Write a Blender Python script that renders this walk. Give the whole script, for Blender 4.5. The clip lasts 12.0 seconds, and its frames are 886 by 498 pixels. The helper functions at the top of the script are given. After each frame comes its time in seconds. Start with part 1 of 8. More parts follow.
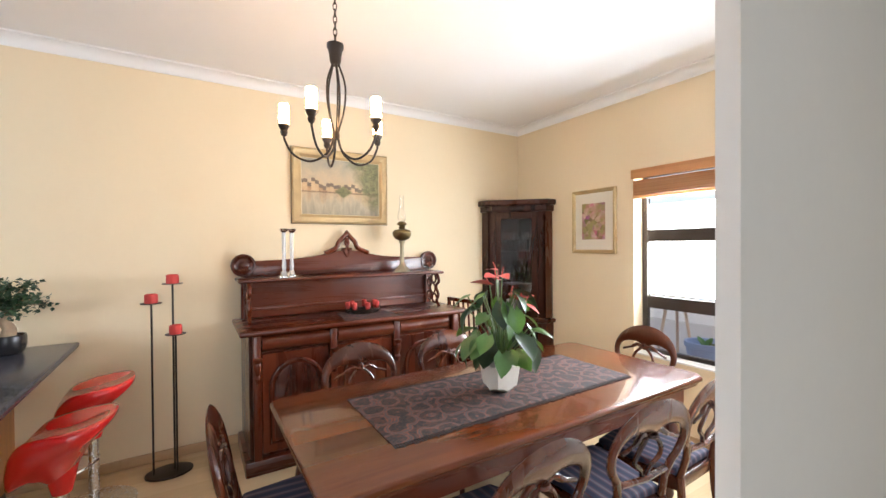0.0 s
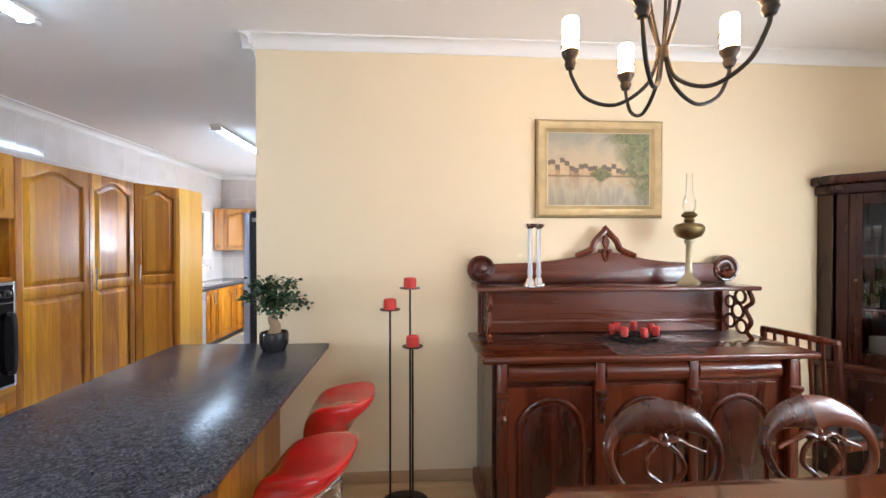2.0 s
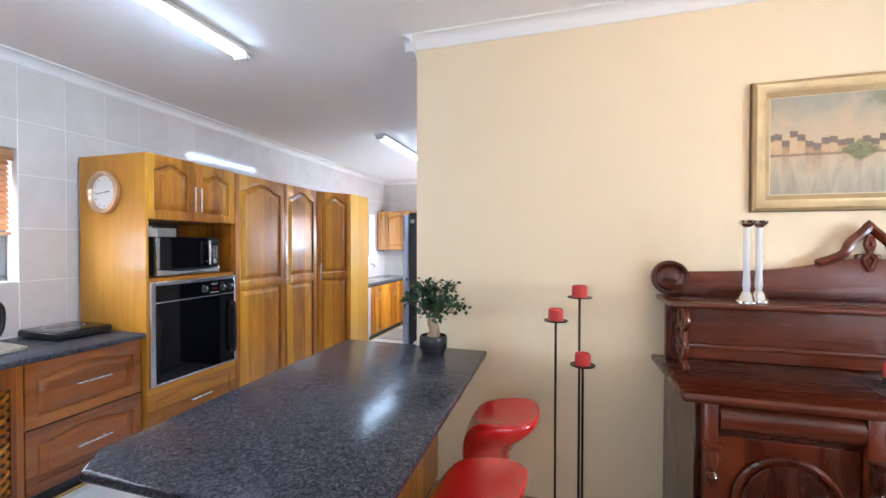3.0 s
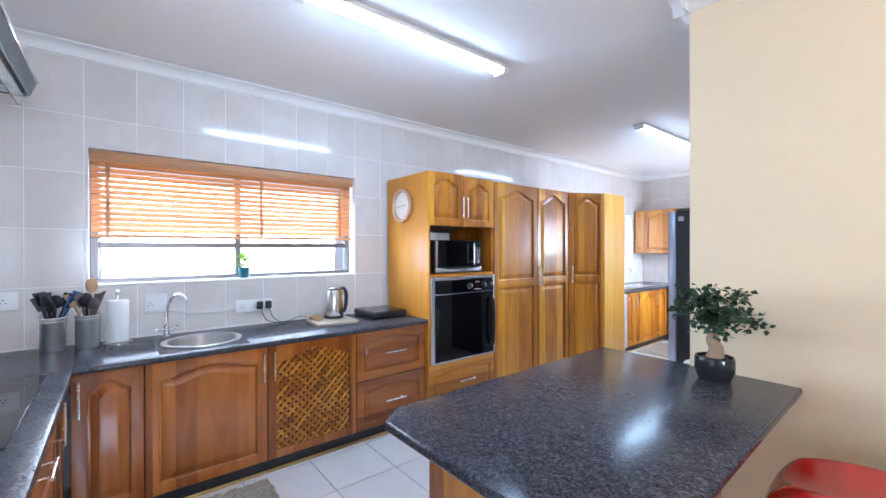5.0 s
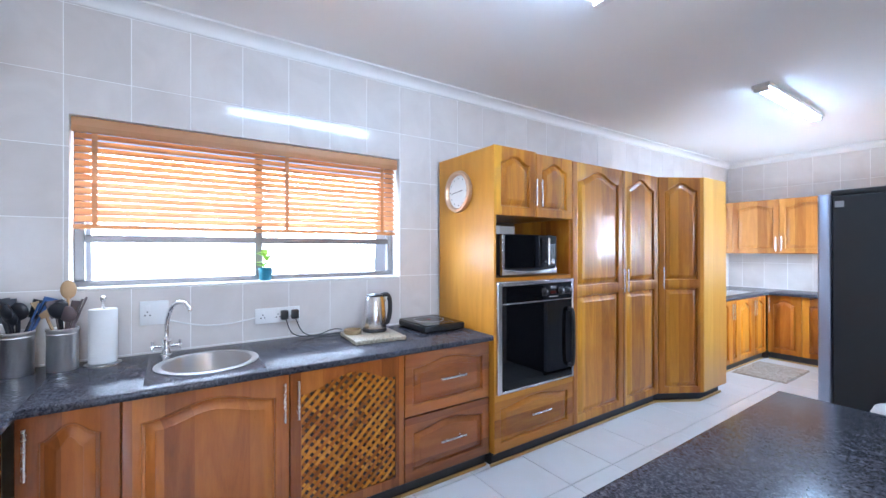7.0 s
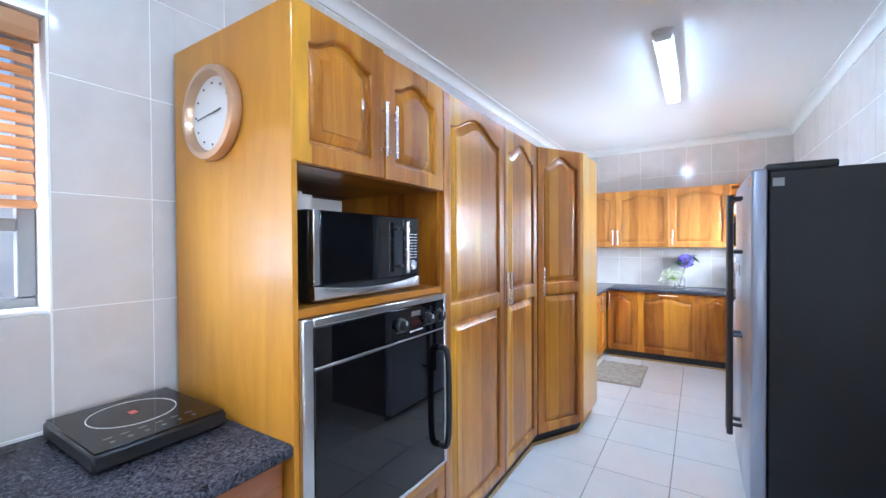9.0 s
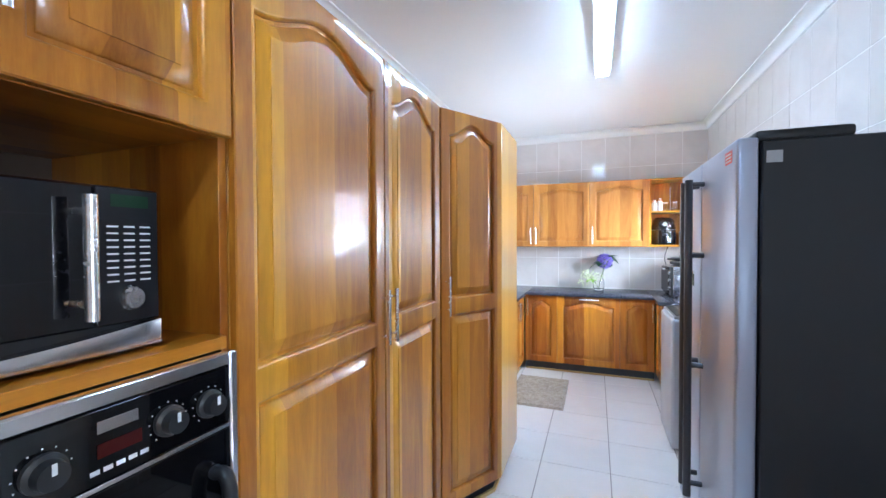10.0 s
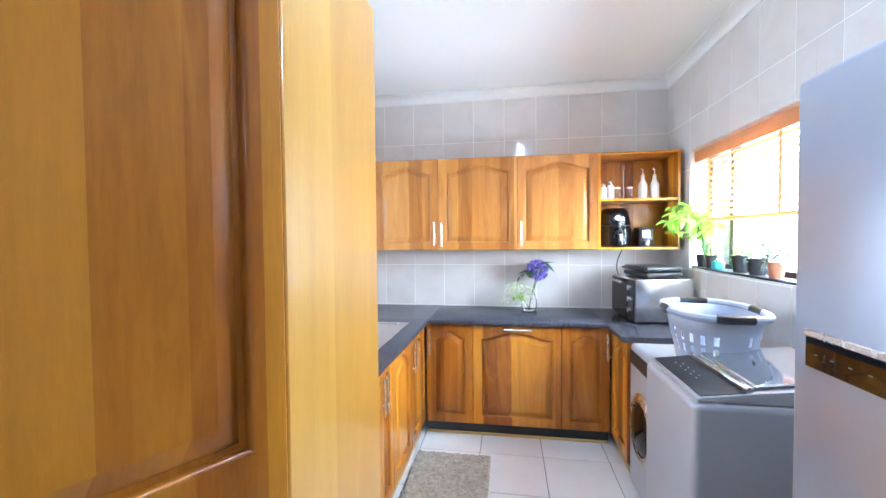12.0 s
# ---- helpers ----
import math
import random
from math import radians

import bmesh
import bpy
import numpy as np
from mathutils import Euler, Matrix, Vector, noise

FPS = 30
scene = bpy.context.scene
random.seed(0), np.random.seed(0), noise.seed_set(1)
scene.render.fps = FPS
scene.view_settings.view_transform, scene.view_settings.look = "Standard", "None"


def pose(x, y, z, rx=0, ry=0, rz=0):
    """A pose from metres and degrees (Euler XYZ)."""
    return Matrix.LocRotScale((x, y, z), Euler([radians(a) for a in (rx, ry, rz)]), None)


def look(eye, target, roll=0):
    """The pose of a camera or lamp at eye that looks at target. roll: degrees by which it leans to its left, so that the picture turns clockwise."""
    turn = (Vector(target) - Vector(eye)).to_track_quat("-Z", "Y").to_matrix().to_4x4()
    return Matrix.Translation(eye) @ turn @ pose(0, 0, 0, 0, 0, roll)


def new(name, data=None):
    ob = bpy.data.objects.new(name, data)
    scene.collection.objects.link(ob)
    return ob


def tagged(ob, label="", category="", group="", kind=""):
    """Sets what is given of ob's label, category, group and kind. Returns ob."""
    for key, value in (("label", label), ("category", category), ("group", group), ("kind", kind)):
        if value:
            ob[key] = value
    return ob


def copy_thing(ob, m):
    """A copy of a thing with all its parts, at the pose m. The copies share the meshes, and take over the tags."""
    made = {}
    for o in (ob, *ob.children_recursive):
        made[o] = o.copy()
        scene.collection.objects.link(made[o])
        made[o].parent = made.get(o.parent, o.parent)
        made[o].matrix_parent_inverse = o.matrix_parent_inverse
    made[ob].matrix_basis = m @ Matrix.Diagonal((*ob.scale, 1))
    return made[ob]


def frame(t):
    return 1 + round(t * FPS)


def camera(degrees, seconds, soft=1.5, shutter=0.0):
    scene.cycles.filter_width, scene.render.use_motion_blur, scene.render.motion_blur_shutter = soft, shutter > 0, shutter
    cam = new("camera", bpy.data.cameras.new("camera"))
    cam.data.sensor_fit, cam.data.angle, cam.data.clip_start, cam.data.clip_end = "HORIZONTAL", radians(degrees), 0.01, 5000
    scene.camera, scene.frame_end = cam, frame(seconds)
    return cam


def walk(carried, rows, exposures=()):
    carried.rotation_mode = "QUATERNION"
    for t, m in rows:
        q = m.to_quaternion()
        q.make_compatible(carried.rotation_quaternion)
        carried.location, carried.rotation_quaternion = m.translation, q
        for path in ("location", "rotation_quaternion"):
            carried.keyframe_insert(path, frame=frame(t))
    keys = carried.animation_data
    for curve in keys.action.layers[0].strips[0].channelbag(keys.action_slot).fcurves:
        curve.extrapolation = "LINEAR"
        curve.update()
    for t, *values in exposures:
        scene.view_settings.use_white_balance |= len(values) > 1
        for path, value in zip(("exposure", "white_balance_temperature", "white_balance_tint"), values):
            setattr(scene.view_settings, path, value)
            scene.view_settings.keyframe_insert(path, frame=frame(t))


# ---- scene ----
cam = camera(95.3, 12.0)
METRES, EYE, TILT, LEAN, TURN = 6.0, 1.49, 0.0, 0.0, -32.7
PATH = [
    (0, (0.036, -0.059, 1.496), (1.085, 1.644, 1.475), -0.4),
    (0.5, (0.086, 0.153, 1.475), (0.997, 1.934, 1.473), -0.3),
    (1, (0.026, 0.418, 1.49), (0.763, 2.277, 1.479), -0.2),
    (1.5, (0.011, 0.63, 1.495), (0.509, 2.567, 1.479), -0.2),
    (2, (-0.043, 0.813, 1.504), (0.08, 2.809, 1.482), 0.0),
    (2.5, (-0.114, 0.953, 1.52), (-0.345, 2.939, 1.488), 0.1),
    (3, (-0.167, 1.025, 1.519), (-0.741, 2.941, 1.493), 0.1),
    (3.5, (-0.198, 1.072, 1.524), (-1.114, 2.85, 1.489), 0.0),
    (5.5, (-0.234, 1.077, 1.489), (-1.888, 2.201, 1.47), 0.3),
    (6, (-0.422, 1.121, 1.517), (-2.121, 2.176, 1.473), 0.6),
    (6.5, (-0.668, 1.211, 1.459), (-2.36, 2.279, 1.447), 0.2),
    (8.5, (-1.776, 2.09, 1.457), (-3.089, 3.598, 1.429), 0.0),
    (9, (-2.002, 2.399, 1.454), (-3.07, 4.09, 1.431), -0.3),
    (9.5, (-2.123, 2.797, 1.464), (-2.995, 4.597, 1.439), -0.5),
    (10, (-2.23, 3.271, 1.468), (-2.939, 5.141, 1.43), -0.2),
    (10.5, (-2.252, 3.691, 1.448), (-2.831, 5.605, 1.415), -0.2),
    (11, (-2.317, 4.174, 1.49), (-2.791, 6.116, 1.437), -0.4),
    (11.5, (-2.355, 4.558, 1.479), (-2.753, 6.518, 1.433), -0.3),
    (12, (-2.368, 4.932, 1.508), (-2.688, 6.906, 1.449), -0.5),
]
walk(cam, [(t, look(eye, target, roll)) for t, eye, target, roll in PATH],
     [(0.0, 0.18, 6650, 14), (2.0, 0.12, 6400, 14), (3.0, 0.16, 6050, 14), (5.5, 0.33, 5600, 14), (8.5, 0.36, 5500, 12), (10.0, 0.27, 5600, 10), (11.3, 0.24, 5600, 10), (12.0, 0.29, 5700, 10)])

# ---- plan (metres) ----
XW, XE, YN, YF, YS = -3.66, 3.15, 3.375, 8.52, 0.30   # kitchen west, dining east, dining north, kitchen far, hob wall
XKE = -1.075                                          # kitchen east wall's tiled face
XP = -1.04                                            # kitchen east wall and end of the dining north wall
CEIL = 2.78

# ---- world, sun, large lights ----
world = bpy.data.worlds.new("sky")
scene.world = world
world.use_nodes = True
wn = world.node_tree.nodes
sky = wn.new("ShaderNodeTexSky")
sky.sky_type, sky.sun_disc = "NISHITA", False
sky.sun_elevation, sky.sun_rotation = radians(50), radians(120)
world.node_tree.links.new(sky.outputs[0], wn["Background"].inputs[0])
wn["Background"].inputs[1].default_value = 0.15


def lamp(name, kind, power, m, colour=(1, 1, 1), size=(1, 1)):
    d = bpy.data.lights.new(name, kind)
    d.energy, d.color = power, colour
    if kind == "AREA":
        d.shape, d.size, d.size_y = "RECTANGLE", size[0], size[1]
    o = new(name, d)
    o.matrix_world = m
    return o


SUN_W, DAY_W, TUBE_E, BULB_E = 1.2, 1.0, 58.0, 66.0
s = lamp("sun", "SUN", SUN_W, look((0, 0, 0), (0.55, 0.32, -0.77)), (1, 0.95, 0.88))
s.data.angle = radians(12)
DAY = (0.80, 0.91, 1.0)
lamp("daylight_dining_window", "AREA", 110 * DAY_W, look((XE + 0.16, 1.25, 1.53), (0, 1.25, 1.3)), DAY, (1.4, 0.92))
lamp("daylight_kitchen_window", "AREA", 52 * DAY_W, look((XW - 0.2, 1.84, 1.6), (0, 1.84, 1.2)), DAY, (1.7, 0.8))
lamp("daylight_scullery_window", "AREA", 180 * DAY_W, look((XKE + 0.25, 7.5, 1.65), (-4, 7.5, 1.3)), DAY, (1.1, 0.8))
lamp("daylight_living_window", "AREA", 58 * DAY_W, look((-1.0, -4.28, 1.5), (-1.0, 0, 1.4)), DAY, (3.0, 1.9))

lamp("daylight_west_window", "AREA", 14 * DAY_W, look((XW - 0.2, 7.4, 1.65), (0, 7.4, 1.2)), DAY, (1.2, 0.75))

# ---- materials ----


def mat(name, rough=0.5, metal=0.0, coat=0.0, ior=1.5):
    m = bpy.data.materials.new(name)
    m.use_nodes = True
    b = m.node_tree.nodes["Principled BSDF"]
    b.inputs["Roughness"].default_value = rough
    b.inputs["Metallic"].default_value = metal
    b.inputs["Coat Weight"].default_value = coat
    b.inputs["Coat Roughness"].default_value = 0.05
    b.inputs["IOR"].default_value = ior
    return m, m.node_tree.nodes, m.node_tree.links, b


def coords(n, l, scale=(1, 1, 1), spread=True):
    """Object coordinates, stretched, and moved by the object's random number."""
    tc, mp, oi = n.new("ShaderNodeTexCoord"), n.new("ShaderNodeMapping"), n.new("ShaderNodeObjectInfo")
    mp.inputs["Scale"].default_value = scale
    l.new(tc.outputs["Object"], mp.inputs["Vector"])
    if spread:
        v = n.new("ShaderNodeVectorMath")
        v.operation = "SCALE"
        v.inputs[0].default_value = (37, 19, 23)
        l.new(oi.outputs["Random"], v.inputs["Scale"])
        l.new(v.outputs[0], mp.inputs["Location"])
    return mp.outputs[0], oi.outputs["Random"]


def tex(n, l, vec, scale, detail=4.0, rough=0.55, distort=0.0):
    t = n.new("ShaderNodeTexNoise")
    t.inputs["Scale"].default_value, t.inputs["Detail"].default_value = scale, detail
    t.inputs["Roughness"].default_value, t.inputs["Distortion"].default_value = rough, distort
    l.new(vec, t.inputs["Vector"])
    return t.outputs["Fac"]


def ramp(n, l, fac, *stops):
    r = n.new("ShaderNodeValToRGB")
    e = r.color_ramp.elements
    while len(e) < len(stops):
        e.new(0.5)
    for i, (p, c) in enumerate(stops):
        e[i].position, e[i].color = p, (*c, 1)
    l.new(fac, r.inputs[0])
    return r.outputs[0]


def mixc(n, l, fac, a, b, kind="MIX"):
    m = n.new("ShaderNodeMix")
    m.data_type, m.blend_type = "RGBA", kind
    for sock, v in ((m.inputs[0], fac), (m.inputs[6], a), (m.inputs[7], b)):
        if isinstance(v, (int, float)):
            sock.default_value = v
        elif isinstance(v, tuple):
            sock.default_value = (*v, 1)
        else:
            l.new(v, sock)
    return m.outputs[2]


def bump(n, l, b, height, strength, distance=0.01):
    k = n.new("ShaderNodeBump")
    k.inputs["Strength"].default_value, k.inputs["Distance"].default_value = strength, distance
    l.new(height, k.inputs["Height"])
    l.new(k.outputs[0], b.inputs["Normal"])


def rough_by(n, l, b, fac, lo, hi):
    m = n.new("ShaderNodeMapRange")
    m.inputs[3].default_value, m.inputs[4].default_value = lo, hi
    l.new(fac, m.inputs[0])
    l.new(m.outputs[0], b.inputs["Roughness"])


def plain(name, colour, rough=0.5, metal=0.0, coat=0.0, vary=0.12, scale=9.0, relief=0.0):
    m, n, l, b = mat(name, rough, metal, coat)
    v, _ = coords(n, l)
    big, fine = tex(n, l, v, scale * 0.25, 3), tex(n, l, v, scale * 7, 5)
    if metal > 0.5:
        vary, fin = vary * 0.3, 0.02
    else:
        fin = min(0.05, rough * 0.5)
    c0, c1 = tuple(c * (1 - vary) for c in colour), tuple(min(1, c * (1 + vary)) for c in colour)
    a = ramp(n, l, big, (0.3, c0), (0.7, c1))
    l.new(mixc(n, l, 0.25, a, ramp(n, l, fine, (0.3, c0), (0.7, c1))), b.inputs["Base Color"])
    rough_by(n, l, b, fine, max(0.02, rough - fin), min(1, rough + fin))
    if relief:
        bump(n, l, b, fine, relief)
    return m


def timber(name, dark, mid, light, rough=0.3, coat=0.3, axis=2, stave=0.075, figure=1.0):
    """Varnished timber: glued staves, long streaks and fine pores along one axis."""
    m, n, l, b = mat(name, rough, 0, coat)
    b.inputs["Specular IOR Level"].default_value = 0.3
    s3 = [5.0, 5.0, 5.0]
    s3[axis] = 0.6
    v, rnd = coords(n, l, tuple(s3))
    vs, _ = coords(n, l, (1, 1, 1))
    sep, fl = n.new("ShaderNodeSeparateXYZ"), n.new("ShaderNodeMath")
    l.new(vs, sep.inputs[0])
    add = n.new("ShaderNodeMath")
    l.new(sep.outputs[0 if axis != 0 else 2], add.inputs[0])
    l.new(sep.outputs[1 if axis != 1 else 2], add.inputs[1])
    fl.operation = "SNAP"
    fl.inputs[1].default_value = stave
    l.new(add.outputs[0], fl.inputs[0])
    wnz = n.new("ShaderNodeTexWhiteNoise")
    wnz.noise_dimensions = "1D"
    l.new(fl.outputs[0], wnz.inputs["W"])
    streak = tex(n, l, v, 1.5, 5, 0.55, 1.3 * figure)
    pores = tex(n, l, v, 26, 4, 0.7)
    base = ramp(n, l, streak, (0.28, dark), (0.5, mid), (0.75, light))
    c = mixc(n, l, 0.58, base, ramp(n, l, wnz.outputs["Value"], (0.05, dark), (0.45, mid), (0.95, light)))
    c = mixc(n, l, 0.07, c, ramp(n, l, pores, (0.35, tuple(x * 0.5 for x in dark)), (0.6, light)))
    l.new(c, b.inputs["Base Color"])
    rough_by(n, l, b, streak, max(0.05, rough - 0.07), rough + 0.07)
    bump(n, l, b, pores, 0.05, 0.004)
    return m


KWOOD = timber("varnished_kitchen_wood", (0.17, 0.042, 0.003), (0.46, 0.158, 0.010), (0.79, 0.40, 0.03), 0.32, 0.55, stave=0.105, figure=1.5)
KRED = timber("varnished_kitchen_wood_red", (0.14, 0.032, 0.003), (0.37, 0.11, 0.008), (0.68, 0.29, 0.022), 0.32, 0.55, stave=0.105, figure=1.5)
KWOOD_X = timber("varnished_kitchen_wood_level", (0.20, 0.055, 0.004), (0.46, 0.165, 0.011), (0.74, 0.36, 0.03), 0.32, 0.55, axis=0, stave=0.12)
KRED_X = timber("varnished_kitchen_wood_red_level", (0.14, 0.032, 0.003), (0.37, 0.11, 0.008), (0.68, 0.29, 0.022), 0.32, 0.55, axis=0, stave=0.11)
KBASE = timber("varnished_red_brown_wood", (0.12, 0.027, 0.006), (0.30, 0.085, 0.015), (0.48, 0.17, 0.03), 0.3, 0.9, stave=0.11, figure=1.6)
KBASE_X = timber("varnished_red_brown_wood_level", (0.13, 0.03, 0.006), (0.34, 0.10, 0.016), (0.54, 0.20, 0.033), 0.3, 0.9, axis=0, stave=0.11, figure=0.8)
KWALL = timber("varnished_wall_cabinet_wood", (0.24, 0.075, 0.012), (0.44, 0.17, 0.034), (0.62, 0.30, 0.075), 0.32, 0.5, stave=0.11, figure=1.5)
KSIDE = timber("satin_kitchen_side_panel", (0.36, 0.13, 0.012), (0.53, 0.215, 0.02), (0.68, 0.32, 0.034), 0.42, 0.12, stave=0.3)
KPALE = timber("varnished_pale_panel", (0.46, 0.205, 0.026), (0.60, 0.30, 0.048), (0.72, 0.40, 0.08), 0.32, 0.8, stave=0.3)
MAHOG = timber("polished_mahogany", (0.022, 0.0035, 0.0012), (0.075, 0.011, 0.003), (0.17, 0.03, 0.008), 0.28, 0.45, stave=0.4)
MAHOG_X = timber("polished_mahogany_level", (0.026, 0.004, 0.0014), (0.09, 0.014, 0.004), (0.19, 0.036, 0.010), 0.28, 0.45, axis=0, stave=0.4)
TABLEW = timber("polished_table_wood", (0.05, 0.009, 0.003), (0.115, 0.024, 0.006), (0.17, 0.04, 0.010), 0.22, 0.55, axis=0, stave=0.17)
CHAIRW = timber("polished_chair_wood", (0.022, 0.004, 0.0015), (0.065, 0.012, 0.004), (0.13, 0.03, 0.009), 0.26, 0.6, stave=0.4)
SLATW = timber("blind_slat_wood", (0.50, 0.25, 0.11), (0.64, 0.36, 0.18), (0.75, 0.46, 0.26), 0.45, 0.1, axis=0)
sn, sl = SLATW.node_tree.nodes, SLATW.node_tree.links
tl, mx = sn.new("ShaderNodeBsdfTranslucent"), sn.new("ShaderNodeMixShader")
tl.inputs["Color"].default_value = (0.82, 0.50, 0.22, 1)
mx.inputs[0].default_value = 0.35
sl.new(sn["Principled BSDF"].outputs[0], mx.inputs[1])
sl.new(tl.outputs[0], mx.inputs[2])
sl.new(mx.outputs[0], sn["Material Output"].inputs[0])
BASEW = timber("skirting_wood", (0.34, 0.20, 0.10), (0.44, 0.28, 0.15), (0.52, 0.35, 0.20), 0.45, 0.1, axis=0)
LAMIN = timber("pale_laminate_floor", (0.50, 0.36, 0.20), (0.60, 0.45, 0.27), (0.68, 0.53, 0.34), 0.35, 0.1, axis=0, stave=0.19)
BEAD = timber("yellow_floor_bead", (0.45, 0.29, 0.09), (0.55, 0.37, 0.13), (0.64, 0.45, 0.18), 0.4, 0.2, axis=0)

CREAM = plain("cream_wall_paint", (0.80, 0.66, 0.45), 0.75, vary=0.025, scale=4, relief=0.03)
GREYW = plain("pale_grey_wall_paint", (0.84, 0.84, 0.82), 0.75, vary=0.025, scale=4, relief=0.03)
CEILW = plain("white_ceiling_paint", (0.87, 0.86, 0.85), 0.8, vary=0.015, scale=3, relief=0.02)
CORNW = plain("white_cornice_plaster", (0.84, 0.83, 0.81), 0.7, vary=0.015, scale=5)
GROUT = plain("pale_grout", (0.89, 0.885, 0.87), 0.85, vary=0.06, scale=20)
FGROUT = plain("grey_floor_grout", (0.33, 0.32, 0.31), 0.9, vary=0.15, scale=20)
BLACKP = plain("black_plinth", (0.025, 0.026, 0.03), 0.45, vary=0.3, scale=20)
# lighter copy of the bronze frame metal, with outdoor glare put into its colour
ALU_GLARE = plain("glare_lightened_aluminium", (0.22, 0.21, 0.21), 0.4, 0.4, vary=0.08)
ALU = plain("dark_bronze_aluminium", (0.06, 0.048, 0.042), 0.4, 0.4, vary=0.1)
STEEL = plain("brushed_steel", (0.72, 0.72, 0.73), 0.24, 1.0, vary=0.06, scale=30)
CHROME = plain("satin_chrome", (0.82, 0.82, 0.82), 0.27, 1.0, vary=0.03)
BLACKG = plain("black_gloss_glass", (0.004, 0.004, 0.005), 0.02, vary=0.1)
BLACKS = plain("black_satin_plastic", (0.015, 0.015, 0.016), 0.35, vary=0.2)
# near-black brown that puts the shade of cabinet insides into the colour
SHADEIN = plain("painted_shade_brown", (0.06, 0.035, 0.02), 0.7, vary=0.2)
WHITEP = plain("white_plastic", (0.78, 0.78, 0.77), 0.35, vary=0.03)
IRON = plain("dark_wrought_iron", (0.035, 0.026, 0.02), 0.42, 0.6, vary=0.3, scale=25, relief=0.05)
REDPL = plain("glossy_red_plastic", (0.55, 0.012, 0.012), 0.16, 0, 0.5, vary=0.04)
REDWAX = plain("red_candle_wax", (0.55, 0.035, 0.025), 0.5, vary=0.15, scale=30, relief=0.05)
GOLD = plain("gilt_frame", (0.50, 0.36, 0.18), 0.4, 0.4, vary=0.15, scale=40, relief=0.1)
BRASS = plain("aged_brass", (0.20, 0.14, 0.06), 0.33, 0.9, vary=0.2, scale=30)
LEAF = plain("green_leaf", (0.045, 0.13, 0.025), 0.32, 0, 0.15, vary=0.4, scale=14)
LEAFD = plain("dark_green_leaf", (0.025, 0.062, 0.024), 0.38, 0, 0.1, vary=0.4, scale=14)
LEAFL = plain("pale_green_leaf", (0.26, 0.43, 0.06), 0.45, vary=0.3, scale=14)
for green, share in ((LEAFL, 0.3), (LEAF, 0.08)):
    gn, gl = green.node_tree.nodes, green.node_tree.links
    gt, gm = gn.new("ShaderNodeBsdfTranslucent"), gn.new("ShaderNodeMixShader")
    gt.inputs["Color"].default_value = (0.32, 0.55, 0.07, 1)
    gm.inputs[0].default_value = share
    gl.new(gn["Principled BSDF"].outputs[0], gm.inputs[1])
    gl.new(gt.outputs[0], gm.inputs[2])
    gl.new(gm.outputs[0], gn["Material Output"].inputs[0])
STEM = plain("green_stem", (0.09, 0.16, 0.04), 0.5, vary=0.2)
PINK = plain("coral_pink_spathe", (0.72, 0.12, 0.11), 0.3, 0, 0.2, vary=0.15, scale=14)
BARK = plain("pale_bonsai_bark", (0.30, 0.21, 0.13), 0.75, vary=0.3, scale=30, relief=0.3)
POTW = plain("cream_glazed_pot", (0.76, 0.72, 0.64), 0.35, vary=0.08, scale=20, relief=0.1)
POTB = plain("black_glazed_pot", (0.02, 0.02, 0.022), 0.25, vary=0.2)
SOIL = plain("dark_soil", (0.05, 0.035, 0.025), 0.95, vary=0.4, scale=60, relief=0.4)


def tilemat(name, lo, hi, rough, scale):
    m, n, l, b = mat(name, rough, 0, 0.0)
    v, rnd = coords(n, l)
    cloud = tex(n, l, v, scale, 5, 0.6, 0.8)
    c = ramp(n, l, cloud, (0.3, lo), (0.7, hi))
    tone = ramp(n, l, rnd, (0.0, (0.95, 0.95, 0.95)), (1.0, (1.0, 1.0, 1.0)))
    l.new(mixc(n, l, 1.0, c, tone, "MULTIPLY"), b.inputs["Base Color"])
    rough_by(n, l, b, cloud, rough * 0.7, rough * 1.3)
    bump(n, l, b, tex(n, l, v, 5, 2), 0.02, 0.01)
    return m


WTILE = tilemat("beige_glazed_wall_tile", (0.655, 0.605, 0.57), (0.735, 0.69, 0.655), 0.1, 3.5)
FTILE = tilemat("white_glazed_floor_tile", (0.82, 0.815, 0.80), (0.87, 0.865, 0.85), 0.12, 3.0)


def worktop_mat():
    m, n, l, b = mat("mottled_dark_laminate", 0.3, 0, 0.0)
    b.inputs["Specular IOR Level"].default_value = 0.16
    v, _ = coords(n, l, (1, 1, 1), False)
    a, f2 = tex(n, l, v, 38, 7, 0.8, 2.2), tex(n, l, v, 120, 4, 0.7, 0.6)
    big = tex(n, l, v, 5, 3)
    c = ramp(n, l, a, (0.40, (0.005, 0.006, 0.010)), (0.5, (0.034, 0.035, 0.05)), (0.61, (0.115, 0.112, 0.135)))
    c = mixc(n, l, 0.3, c, ramp(n, l, f2, (0.42, (0.004, 0.005, 0.009)), (0.62, (0.15, 0.15, 0.17))))
    l.new(c, b.inputs["Base Color"])
    rough_by(n, l, b, big, 0.15, 0.22)
    bump(n, l, b, f2, 0.01, 0.001)
    return m


WTOP = worktop_mat()


def glass(name, rough=0.0, tint=(1, 1, 1)):
    m, n, l, b = mat(name, rough)
    b.inputs["Transmission Weight"].default_value = 1.0
    b.inputs["Base Color"].default_value = (*tint, 1)
    b.inputs["IOR"].default_value = 1.45
    return m


GLASS = glass("clear_glass")
PANE = glass("window_glass")


